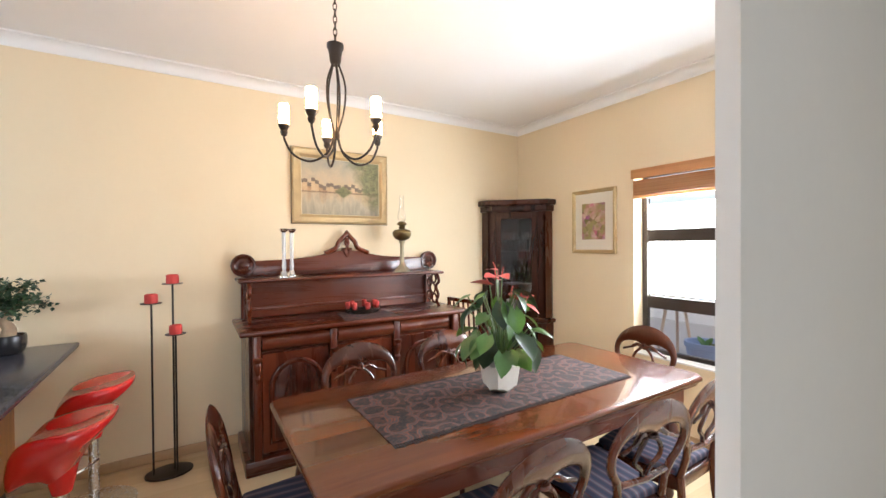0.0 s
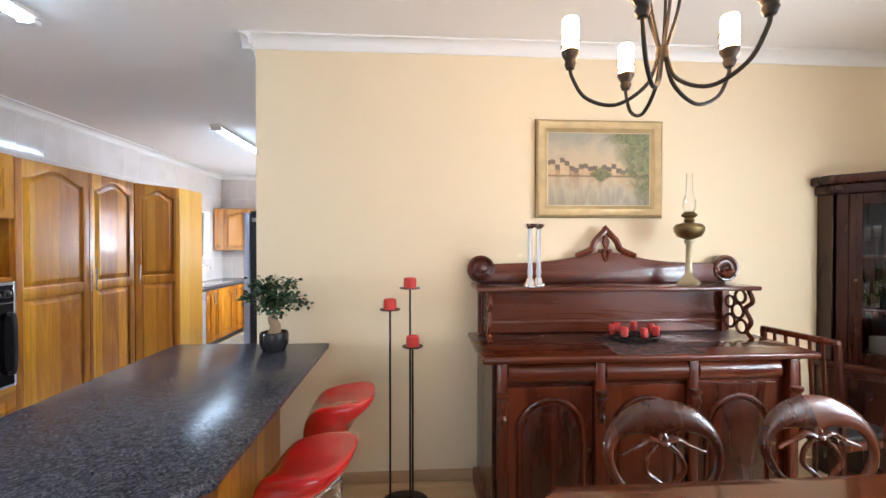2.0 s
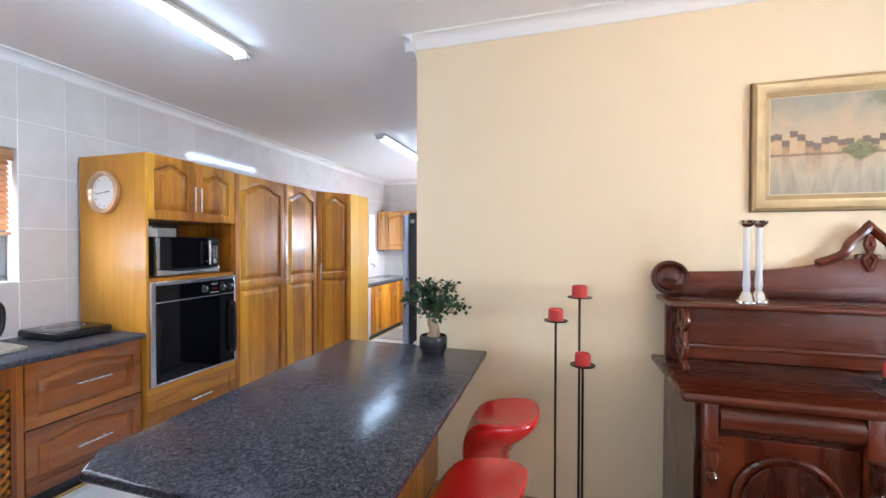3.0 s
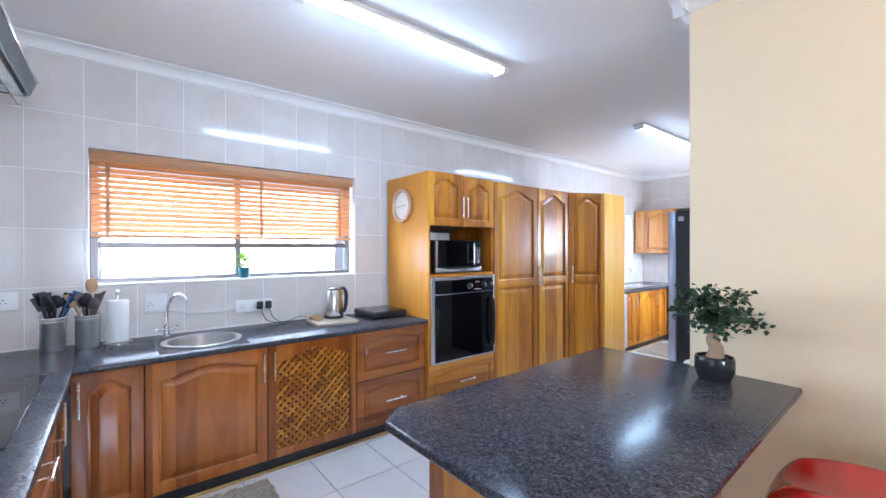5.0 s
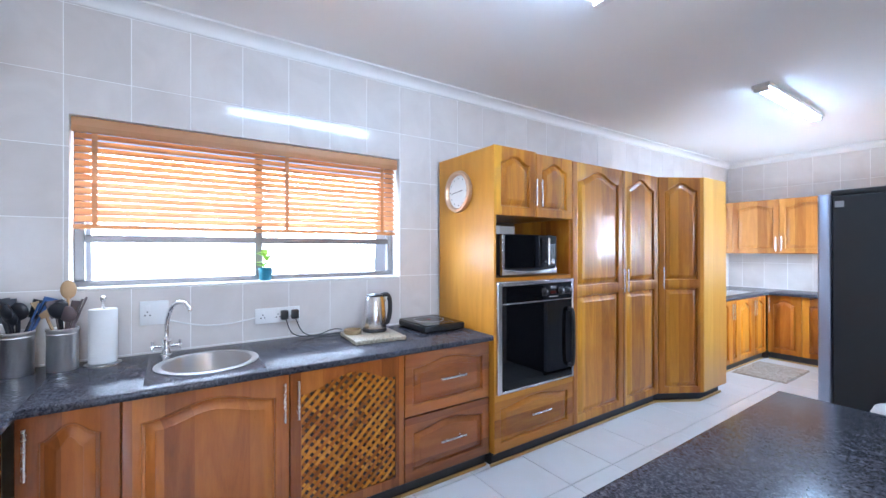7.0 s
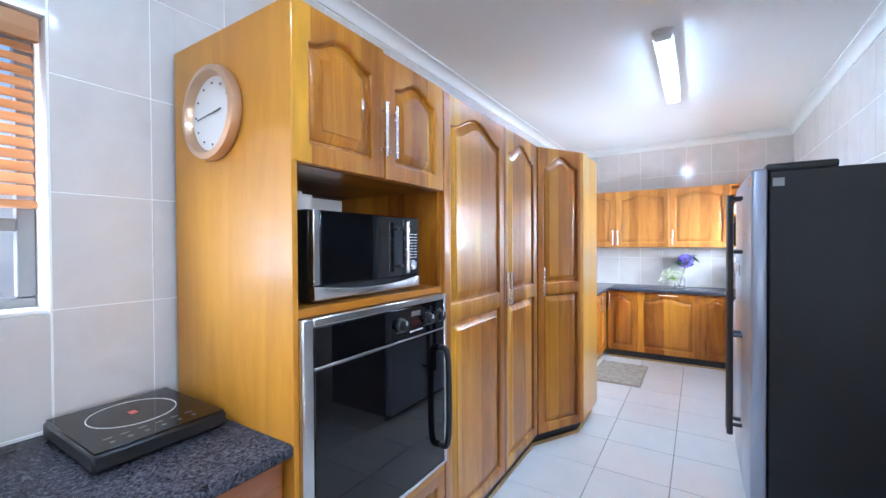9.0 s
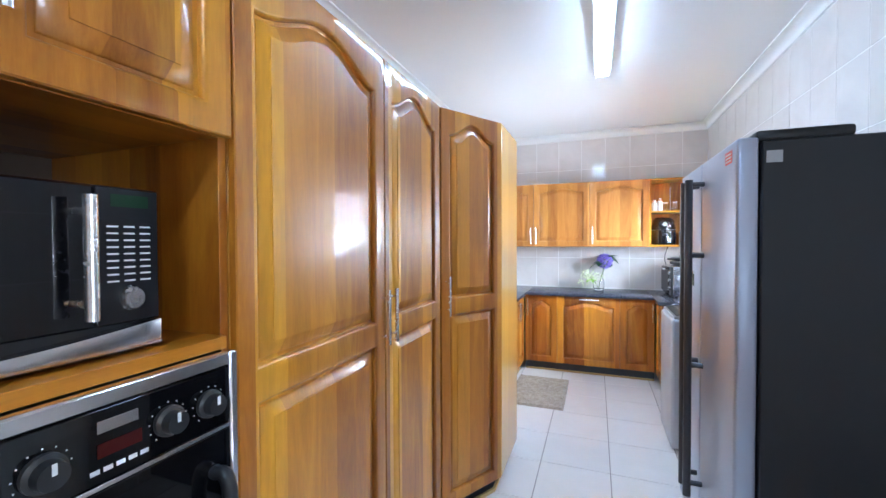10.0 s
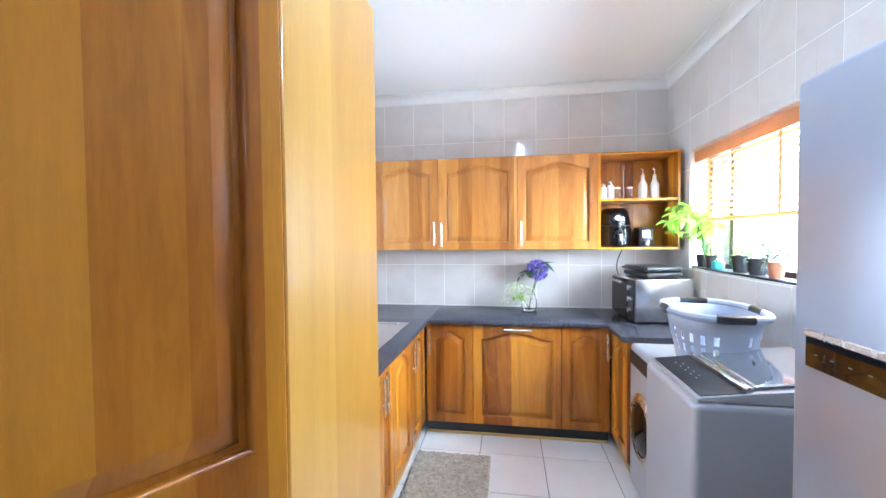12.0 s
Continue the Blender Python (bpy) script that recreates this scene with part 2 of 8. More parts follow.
def glow(name, colour, strength):
    m, n, l, b = mat(name, 0.4)
    b.inputs["Base Color"].default_value = (*colour, 1)
    b.inputs["Emission Color"].default_value = (*colour, 1)
    b.inputs["Emission Strength"].default_value = strength
    return m


TUBE = glow("tube_diffuser", (0.58, 0.79, 1.0), TUBE_E)
BULB = glow("frosted_bulb_glass", (1.0, 0.60, 0.28), BULB_E)

# ---- mesh helpers ----


def bm_new():
    return bmesh.new()


def add_box(bm, x0, x1, y0, y1, z0, z1, bevel=0.0, seg=1):
    """A box, with its edges rounded where bevel is given."""
    r = bmesh.ops.create_cube(bm, size=1.0)
    bmesh.ops.scale(bm, vec=(x1 - x0, y1 - y0, z1 - z0), verts=r["verts"])
    bmesh.ops.translate(bm, vec=((x0 + x1) / 2, (y0 + y1) / 2, (z0 + z1) / 2), verts=r["verts"])
    if bevel:
        es = list({e for v in r["verts"] for e in v.link_edges})
        bmesh.ops.bevel(bm, geom=es, offset=bevel, segments=seg, affect="EDGES", profile=0.5)
    return bm


def box(x0, x1, y0, y1, z0, z1, bevel=0.0, seg=1):
    return add_box(bm_new(), x0, x1, y0, y1, z0, z1, bevel, seg)


def add_lathe(bm, profile, seg=24, cx=0.0, cy=0.0, cz=0.0):
    """A turned body round the z axis, from (radius, height) pairs."""
    rings = []
    for r, z in profile:
        if r < 1e-5:
            rings.append([bm.verts.new((cx, cy, cz + z))])
        else:
            rings.append([bm.verts.new((cx + r * math.cos(2 * math.pi * i / seg), cy + r * math.sin(2 * math.pi * i / seg), cz + z)) for i in range(seg)])
    for a, b in zip(rings, rings[1:]):
        for i in range(seg):
            j = (i + 1) % seg
            q = [a[i % len(a)], a[j % len(a)], b[j % len(b)], b[i % len(b)]]
            q = list(dict.fromkeys(q))
            if len(q) > 2:
                bm.faces.new(q)
    for ring, flip in ((rings[0], True), (rings[-1], False)):
        if len(ring) > 2:
            bm.faces.new(ring[::-1] if flip else ring)
    return bm


def lathe(profile, seg=24, cx=0.0, cy=0.0, cz=0.0):
    return add_lathe(bm_new(), profile, seg, cx, cy, cz)


def add_tube(bm, pts, radius, seg=8, closed=False):
    """A round bar along points; radius is a number or a list."""
    pts = [Vector(p) for p in pts]
    n, rings, up = len(pts), [], None
    for i, p in enumerate(pts):
        a, b = (pts[(i - 1) % n], pts[(i + 1) % n]) if closed else (pts[max(0, i - 1)], pts[min(n - 1, i + 1)])
        d = (b - a).normalized()
        if up is None:
            up = d.orthogonal().normalized()
        up = (up - d * up.dot(d)).normalized()
        side = d.cross(up)
        r = radius[i] if isinstance(radius, (list, tuple)) else radius
        rings.append([bm.verts.new(p + r * (math.cos(2 * math.pi * k / seg) * up + math.sin(2 * math.pi * k / seg) * side)) for k in range(seg)])
    for i in range(n if closed else n - 1):
        a, b = rings[i], rings[(i + 1) % n]
        for k in range(seg):
            bm.faces.new((a[k], a[(k + 1) % seg], b[(k + 1) % seg], b[k]))
    if not closed:
        bm.faces.new(rings[0][::-1])
        bm.faces.new(rings[-1])
    return bm


def tube(pts, radius, seg=8, closed=False):
    return add_tube(bm_new(), pts, radius, seg, closed)


def curve_pts(ctrl, n=16):
    """Points on a smooth line through the given ones."""
    c = [Vector(p) for p in ctrl]
    c = [c[0] * 2 - c[1]] + c + [c[-1] * 2 - c[-2]]
    out = []
    for i in range(1, len(c) - 2):
        for k in range(n):
            t = k / n
            out.append(0.5 * (2 * c[i] + (c[i + 1] - c[i - 1]) * t + (2 * c[i - 1] - 5 * c[i] + 4 * c[i + 1] - c[i + 2]) * t * t
                              + (3 * c[i] - c[i - 1] - 3 * c[i + 1] + c[i + 2]) * t ** 3))
    out.append(c[-2])
    return out


def slab(outline, y0, y1, bevel=0.0, seg=2):
    """A board with the outline (x, z), between two depths y."""
    bm = bm_new()
    f = bm.faces.new([bm.verts.new((x, y0, z)) for x, z in outline])
    r = bmesh.ops.extrude_face_region(bm, geom=[f])
    bmesh.ops.translate(bm, vec=(0, y1 - y0, 0), verts=[g for g in r["geom"] if isinstance(g, bmesh.types.BMVert)])
    bmesh.ops.recalc_face_normals(bm, faces=bm.faces)
    if bevel:
        es = [e for e in bm.edges if abs(e.verts[0].co.y - e.verts[1].co.y) < 1e-6]
        bmesh.ops.bevel(bm, geom=es, offset=bevel, segments=seg, affect="EDGES", profile=0.5)
    return bm


def plate(outline, z0, z1, bevel=0.0, seg=2):
    """A board lying flat with the outline (x, y)."""
    bm = bm_new()
    f = bm.faces.new([bm.verts.new((x, y, z0)) for x, y in outline])
    r = bmesh.ops.extrude_face_region(bm, geom=[f])
    bmesh.ops.translate(bm, vec=(0, 0, z1 - z0), verts=[g for g in r["geom"] if isinstance(g, bmesh.types.BMVert)])
    bmesh.ops.recalc_face_normals(bm, faces=bm.faces)
    if bevel:
        es = [e for e in bm.edges if abs(e.verts[0].co.z - e.verts[1].co.z) < 1e-6]
        bmesh.ops.bevel(bm, geom=es, offset=bevel, segments=seg, affect="EDGES", profile=0.5)
    return bm


def mesh_of(name, bm, material, smooth=True):
    bmesh.ops.recalc_face_normals(bm, faces=bm.faces)
    me = bpy.data.meshes.new(name)
    bm.to_mesh(me)
    bm.free()
    me.materials.append(material)
    if smooth:
        me.set_sharp_from_angle(angle=radians(38))
        for p in me.polygons:
            p.use_smooth = True
    return me


def part(name, bm, material, parent=None, label="", m=None, smooth=True):
    ob = new(name, mesh_of(name, bm, material, smooth))
    if parent:
        ob.parent = parent
    if m is not None:
        ob.matrix_basis = m
    if label:
        ob["label"] = label
    return ob


def thing(name, m, label, category, group=""):
    o = new(name)
    o.empty_display_size = 0.1
    o.matrix_basis = m
    return tagged(o, label, category, group)


def solid(name, bm, material, label="", category="", kind="", m=None, smooth=True, group=""):
    return tagged(part(name, bm, material, None, "", m, smooth), label, category, group, kind)

# ---- large structure ----
T = 0.22


def wall(name, axis, at, thick, a0, a1, z0, z1, holes, material, label):
    """A wall along an axis, from its inner face at `at`, with openings (a0, a1, z0, z1) through it."""
    bm = bm_new()
    cuts = sorted({a0, a1, *[v for h in holes for v in h[:2]]})
    for p, q in zip(cuts, cuts[1:]):
        inside = sorted([h for h in holes if h[0] <= p + 1e-6 and h[1] >= q - 1e-6], key=lambda h: h[2])
        z = z0
        for h in inside + [None]:
            top = h[2] if h else z1
            if top - z > 1e-4:
                lo, hi = min(at, at + thick), max(at, at + thick)
                add_box(bm, *((lo, hi, p, q) if axis == "y" else (p, q, lo, hi)), z, top)
            z = h[3] if h else z
    bmesh.ops.remove_doubles(bm, verts=bm.verts, dist=1e-5)
    return solid(name, bm, material, label, "wall", "structure", smooth=False)


WIN_K = (0.93, 2.795, 1.25, 2.145)     # kitchen window in the west wall (y0, y1, z0, z1)
WIN_S = (6.75, 8.08, 1.28, 2.06)       # second window in the west wall, behind the tall units
WIN_E = (6.90, 8.10, 1.27, 2.11)       # window in the kitchen's east wall
WIN_D = (0.52, 1.97, 0.58, 2.09)       # dining window in the east wall
JX, JY = 1.035, 0.344                   # end of the wall between the dining room and the entrance

solid("floor_dining", box(XP, XE + T, -4.4, YN + 0.12, -0.12, 0.0), LAMIN, "pale beige laminate floor of the dining room", "floor", "structure", smooth=False)
solid("floor_kitchen", box(XW - T, XP - 0.002, -4.4, YF + T, -0.12, -0.006), FGROUT, "white tiled kitchen floor with grey joints", "floor", "structure", smooth=False)
solid("ceiling", box(XW - T, XE + T, -4.4, YF + T, CEIL, CEIL + 0.15), CEILW, "flat white painted ceiling", "ceiling", "structure", smooth=False)
wall("wall_west", "y", XW - 0.0015, -T, YS - T, YF + T, -0.1, CEIL, [WIN_K, WIN_S], GROUT, "tiled kitchen wall with two windows")
wall("wall_far", "x", YF + 0.0015, T, XW - 0.0015, XP + T, -0.1, CEIL, [], GROUT, "tiled far wall of the kitchen")
wall("wall_kitchen_east", "y", XKE + 0.0015, T - 0.0015, YN + 0.10, YF + 0.0015, -0.1, CEIL, [WIN_E], GROUT, "tiled kitchen wall with a window")
wall("wall_hob", "x", YS - 0.0015, -T, XW - 0.0015, -1.15, -0.1, CEIL, [], GROUT, "tiled wall behind the hob")
wall("wall_north", "x", YN, 0.10, XP, XE + T, -0.1, CEIL, [], CREAM, "cream painted dining room wall")
wall("wall_east", "y", XE, T, -4.4, YN, -0.1, CEIL, [WIN_D], CREAM, "cream painted dining room wall with a window")
wall("wall_entrance", "x", JY, 0.05, JX, XE, -0.1, CEIL, [], GREYW, "pale grey wall end beside the entrance")
wall("wall_living_south", "x", -4.2, -0.2, -4.0, XE, -0.1, CEIL, [(-2.5, 0.5, 0.6, 2.4)], GREYW, "plain wall closing the living area")
wall("wall_living_west", "y", -3.9, -0.2, -4.2, YS - T, -0.1, CEIL, [], GREYW, "plain wall closing the living area")


def cornice(name, p, q, normal):
    """A coved plaster cornice from p to q, under the ceiling, proud of the wall along normal."""
    p, q, nrm = Vector((*p, 0)), Vector((*q, 0)), Vector((*normal, 0))
    prof = [(0.0, -0.075), (0.008, -0.075), (0.012, -0.066)]
    prof += [(0.067 - 0.055 * math.cos(a), -0.066 + 0.054 * math.sin(a)) for a in [i * math.pi / 12 for i in range(1, 7)]]
    prof += [(0.075, -0.012), (0.075, -0.001), (0.0, -0.001)]
    bm = bm_new()
    rings = [[bm.verts.new(e + nrm * u + Vector((0, 0, CEIL + w))) for u, w in prof] for e in (p, q)]
    k = len(prof)
    for i in range(k):
        bm.faces.new((rings[0][i], rings[0][(i + 1) % k], rings[1][(i + 1) % k], rings[1][i]))
    bm.faces.new(rings[0])
    bm.faces.new(rings[1])
    return solid(name, bm, CORNW, "white coved plaster cornice", "cornice", "structure")


cornice("trim_cornice_north", (XP - 0.075, YN), (XE - 0.001, YN), (0, -1))
cornice("trim_cornice_east", (XE, YN - 0.001), (XE, JY + 0.05), (-1, 0))
cornice("trim_cornice_west", (XW, YS), (XW, YF - 0.001), (1, 0))
cornice("trim_cornice_far", (XW + 0.001, YF), (XKE - 0.001, YF), (0, -1))
cornice("trim_cornice_wall_end", (XP, YN - 0.074), (XP, YN + 0.10), (-1, 0))
cornice("trim_cornice_kitchen_east", (XKE, YN + 0.101), (XKE, YF - 0.001), (-1, 0))
cornice("trim_cornice_hob", (XW + 0.001, YS), (-1.15, YS), (0, 1))


def skirting(name, p, q, normal):
    d = (Vector(q) - Vector(p))
    m = Matrix.Translation((*p, 0)) @ Matrix.Rotation(math.atan2(d.y, d.x), 4, "Z")
    bm = slab([(0, 0.002), (d.length, 0.002), (d.length, 0.07), (0, 0.07)], -0.016 * normal, 0.0, 0.004)
    return solid(name, bm, BASEW, "low wooden skirting board", "skirting", "structure", m)


skirting("baseboard_north", (XP + 0.0, YN), (XE - 0.02, YN), 1)
skirting("baseboard_east", (XE, YN - 0.02), (XE, JY + 0.06), 1)


def window(name, axis, at, outward, hole, bars, label, label_sill="white painted window sill", metal=ALU, sill=CORNW):
    """An aluminium window in a hole: frame, bars as (direction, position), panes and a sill. Local x runs along the wall."""
    a0, a1, z0, z1 = hole
    w, h = a1 - a0, z1 - z0
    if axis == "y" and outward < 0:
        m = pose(at, a0, z0, 0, 0, 90)
    elif axis == "y":
        m = pose(at, a1, z0, 0, 0, -90)
    win = thing(name, m, label, "window")
    win["kind"] = "structure"
    d0, d1 = 0.12, 0.165
    bm = bm_new()
    fr = 0.045
    for b in ((0, w, 0, fr), (0, w, h - fr, h), (0, fr, fr, h - fr), (w - fr, w, fr, h - fr)):
        add_box(bm, b[0] + 0.001, b[1] - 0.001, d0, d1, b[2] + 0.001, b[3] - 0.001, 0.003)
    part("window_frame", bm, metal, win)
    for kind, pos, half in bars:
        if kind == "v":
            part("mullion", box(pos - half, pos + half, d0 - 0.004, d1 + 0.004, fr, h - fr, 0.003), metal, win)
        else:
            part("transom", box(fr, w - fr, d0 - 0.002, d1 + 0.002, pos - half, pos + half, 0.003), metal, win)
    p = part("pane", box(fr - 0.005, w - fr + 0.005, 0.14, 0.144, fr - 0.005, h - fr + 0.005), PANE, win, smooth=False)
    p.visible_shadow = False
    part("window_sill", box(0.002, w - 0.002, 0.004, d0 - 0.001, 0.001, 0.014, 0.004), sill, win, label_sill)
    return win


window("window_1", "y", XW, -1, WIN_K, [("v", 0.90, 0.022), ("h", 0.27, 0.02)], "wide kitchen window above the sink, its aluminium frame lightened for glare", metal=ALU_GLARE)
window("window_2", "y", XW, -1, WIN_S, [("v", 0.66, 0.022)], "kitchen window with dark aluminium frame beside the tall units")
window("window_3", "y", XKE + 0.008, 1, WIN_E, [("v", 0.30, 0.022)], "scullery window with dark aluminium frame above the washing machines", "black tiled window sill", sill=BLACKP)
window("window_4", "y", XE, 1, WIN_D, [("v", 0.83, 0.06), ("h", 0.98, 0.05), ("h", 0.43, 0.05)], "large dining window with dark aluminium frame and open sashes")

# ---- kitchen joinery ----


def cell_loops(w, z0, z1, arch, mg, low=None, high=None):
    """Outer and inner loops of one framed panel; the top of the inner one is a cathedral arch."""
    n = 14
    zi0, zt = z0 + (low or mg), z1 - (high or mg * 0.9)
    inner = [(mg, zi0), (w - mg, zi0)]
    outer = [(0, z0), (w, z0)]
    for i in range(n + 1):
        u = 1 - i / n
        inner.append((mg + u * (w - 2 * mg), zt - arch + arch * (0.5 - 0.5 * math.cos(2 * math.pi * u))))
        outer.append((u * w, z1))
    return outer, inner


def shrink(loop, o):
    xs, zs = [p[0] for p in loop], [p[1] for p in loop]
    cx, cz = (min(xs) + max(xs)) / 2, (min(zs) + max(zs)) / 2
    fx, fz = 1 - 2 * o / (max(xs) - min(xs)), 1 - 2 * o / (max(zs) - min(zs))
    return [(cx + (x - cx) * fx, cz + (z - cz) * fz) for x, z in loop]


def panel_front(w, cells, mg=0.062, t=0.021, raised=True):
    """A framed door front facing -y, its lower left corner at the origin; cells are (z0, z1, arch height)."""
    bm = bm_new()
    h = cells[-1][1]

    def ring(loop, y):
        return [bm.verts.new((x, y, z)) for x, z in loop]

    def join(a, b):
        for i in range(len(a)):
            j = (i + 1) % len(a)
            bm.faces.new((a[i], a[j], b[j], b[i]))

    e = 0.003
    for c, (z0, z1, arch) in enumerate(cells):
        o, i = cell_loops(w, z0, z1, arch, mg, 0.036 if c else None, 0.036 if c < len(cells) - 1 else None)
        o = [(min(max(x, e), w - e), min(max(z, e), h - e)) for x, z in o]
        r0, r1 = ring(o, 0), ring(i, 0)
        join(r0, r1)
        if raised:
            last = r1
            for o2, y in ((0.004, 0.0015), (0.008, 0.005), (0.010, 0.010), (0.0105, 0.0175), (0.021, 0.0175), (0.024, 0.014), (0.056, 0.0045), (0.0565, 0.0025)):
                nxt = ring(shrink(i, o2), y)
                join(last, nxt)
                last = nxt
            bm.faces.new(last)
        else:
            join(r1, ring(i, 0.009))
    a = [bm.verts.new(p) for p in ((e, 0, e), (w - e, 0, e), (w - e, 0, h - e), (e, 0, h - e))]
    b = [bm.verts.new(p) for p in ((0, e, 0), (w, e, 0), (w, e, h), (0, e, h))]
    c = [bm.verts.new(p) for p in ((0, t, 0), (w, t, 0), (w, t, h), (0, t, h))]
    join(a, b), join(b, c)
    if raised:
        bm.faces.new(c)
    return bm


def bar_handle(parent, x, z, length, level=False):
    """A round bar handle on two posts."""
    bm = bm_new()
    h, r = length / 2, 0.007
    pts = [(-h, -0.032, 0), (h, -0.032, 0)] if level else [(0, -0.032, -h), (0, -0.032, h)]
    add_tube(bm, pts, r, 10)
    for s in (-0.7, 0.7):
        q = (s * h, 0) if level else (0, s * h)
        add_tube(bm, [(q[0], 0.002, q[1]), (q[0], -0.032, q[1])], 0.0045, 8)
    return part("handle", bm, CHROME, parent, "brushed steel bar handle", Matrix.Translation((x, 0, z)))


def front(parent, kind, x0, x1, z0, z1, handle=None, tone=""):
    """A door or drawer front of a cabinet; handle is (x, z, length, level) in the front's own metres."""
    g = 0.002
    wood, wood_x = {"kitchen": (KBASE, KBASE_X), "base": (KRED, KRED_X), "wall": (KWALL, KWOOD_X)}.get(tone, (KWOOD, KWOOD_X))
    w, h = x1 - x0 - 2 * g, z1 - z0 - 2 * g
    m = Matrix.Translation((x0 + g, 0, z0 + g))
    if kind == "tall":
        k = h * 0.505
        ob = part("door", panel_front(w, [(0, k, 0.0), (k, h, 0.085)], 0.054), KWOOD, parent, m=m)
    elif kind == "drawer":
        ob = part("drawer_front", panel_front(w, [(0, h, 0.045)], 0.05), wood_x, parent, m=m)
    elif kind == "lattice":
        ob = part("door", panel_front(w, [(0, h, 0.07)], 0.055, raised=False), wood, parent, "lattice door", m=m)
        # dark sheet gives the lattice holes their shade by colour
        part("backing", box(0.04, w - 0.04, 0.022, 0.026, 0.04, h - 0.04), SHADEIN, ob, "dark sheet painted as the shade behind the lattice")
        a0, a1, b0, b1, step = 0.05, w - 0.05, 0.05, h - 0.045, 0.052
        for sgn in (1, -1):
            c = -3.0
            while c < 3.0:
                c += step
                pts = []
                for x in (a0, a1):
                    z = sgn * (x - w / 2) + c + h / 2
                    if b0 <= z <= b1:
                        pts.append((x, z))
                for z in (b0, b1):
                    x = sgn * (z - c - h / 2) + w / 2
                    if a0 < x < a1:
                        pts.append((x, z))
                if len(pts) < 2 or math.dist(pts[0], pts[1]) < 0.04:
                    continue
                p, q = Vector((pts[0][0], 0, pts[0][1])), Vector((pts[1][0], 0, pts[1][1]))
                d, ln = (q - p).normalized(), (q - p).length
                mm = Matrix.Translation((p + q) / 2) @ Matrix.Rotation(-math.atan2(d.z, d.x), 4, "Y")
                y = 0.010 if sgn > 0 else 0.0145
                part("lattice_slat", box(-ln / 2, ln / 2, y, y + 0.0044, -0.0085, 0.0085), KRED, ob, m=mm, smooth=False)
    else:
        ob = part("door", panel_front(w, [(0, h, 0.055 if w > 0.3 else 0.04)], 0.055 if w > 0.3 else 0.046), wood, parent, m=m)
    if handle:
        bar_handle(ob, *handle)
    return ob


def cabinet(m, w, z0, z1, d, fronts, label, group, name="base_cabinet", plinth=True, body=True):
    """A cabinet unit; local x runs to the right of its front, y into its depth."""
    c = thing(name, m, label, "cabinet", group)
    if body:
        part("body", box(0.001, w - 0.001, 0.0225, d, z0, z1, 0.001), KBASE if group.startswith("kitchen") else KWOOD, c)
    if plinth:
        part("plinth", box(0, w, 0.05, d, 0.0, z0 - 0.001), BLACKP, c, "black plinth")
        part("floor_bead", box(0, w, 0.034, 0.0495, 0.0, 0.02, 0.005), BEAD, c, "yellow wooden floor bead")
    for f in fronts:
        front(c, *(f if len(f) == 6 else (*f, None)), "kitchen" if group.startswith("kitchen") else "base" if "base" in group else "wall" if "wall" in group else "")
    return c


W = lambda y: pose(-3.0, y, 0, 0, 0, 90)
ZB, ZD, ZT = 0.10, 0.855, 0.855
DB = 0.66
hz = 0.62
cabinet(W(0.885), 0.305, ZB, ZT, DB, [("arch", 0, 0.305, ZB, ZD, (0.032, hz, 0.19))], "base cabinet with one narrow arched wooden door", "kitchen base cabinets")
cabinet(W(1.19), 0.65, ZB, 0.72, DB, [("arch", 0, 0.65, ZB, ZD, (0.62, hz, 0.19))], "base cabinet with one wide arched wooden door under the sink", "kitchen base cabinets")
cabinet(W(1.84), 0.638, ZB, 0.72, DB, [("lattice", 0, 0.638, ZB, ZD, (0.035, hz, 0.19))], "base cabinet with a wooden lattice door beside the sink", "kitchen base cabinets")
cabinet(W(2.478), 0.645, ZB, ZT, DB, [("drawer", 0, 0.645, ZB, 0.475, (0.33, 0.19, 0.19, True)), ("drawer", 0, 0.645, 0.48, ZD, (0.33, 0.19, 0.19, True))],
        "base cabinet with two wide wooden drawers", "kitchen base cabinets")
H = lambda x: pose(x, 0.86, 0, 0, 0, 180)
cabinet(H(-2.62), 0.37, ZB, ZT, 0.55, [("arch", 0, 0.37, ZB, ZD, (0.03, hz, 0.19))], "base cabinet with a wooden door under the hob", "kitchen base cabinets")
cabinet(H(-1.95), 0.67, ZB, ZT, 0.55, [("drawer", 0, 0.67, 0.48, ZD, (0.33, 0.2, 0.19, True)), ("drawer", 0, 0.67, ZB, 0.475, (0.33, 0.2, 0.19, True))],
        "base cabinet with wooden drawers under the hob", "kitchen base cabinets")
cabinet(H(-1.30), 0.65, ZB, ZT, 0.55, [("arch", 0, 0.325, ZB, ZD, (0.295, hz, 0.19)), ("arch", 0.325, 0.65, ZB, ZD, (0.03, hz, 0.19))],
        "base cabinet with two wooden doors beside the hob", "kitchen base cabinets")

# tall run: oven tower, two tall doors, a diagonal door and an end panel
ot = thing("oven_tower", pose(-2.963, 3.13, 0, 0, 0, 90), "tall wooden oven tower with an open microwave niche", "cabinet", "tall kitchen units")
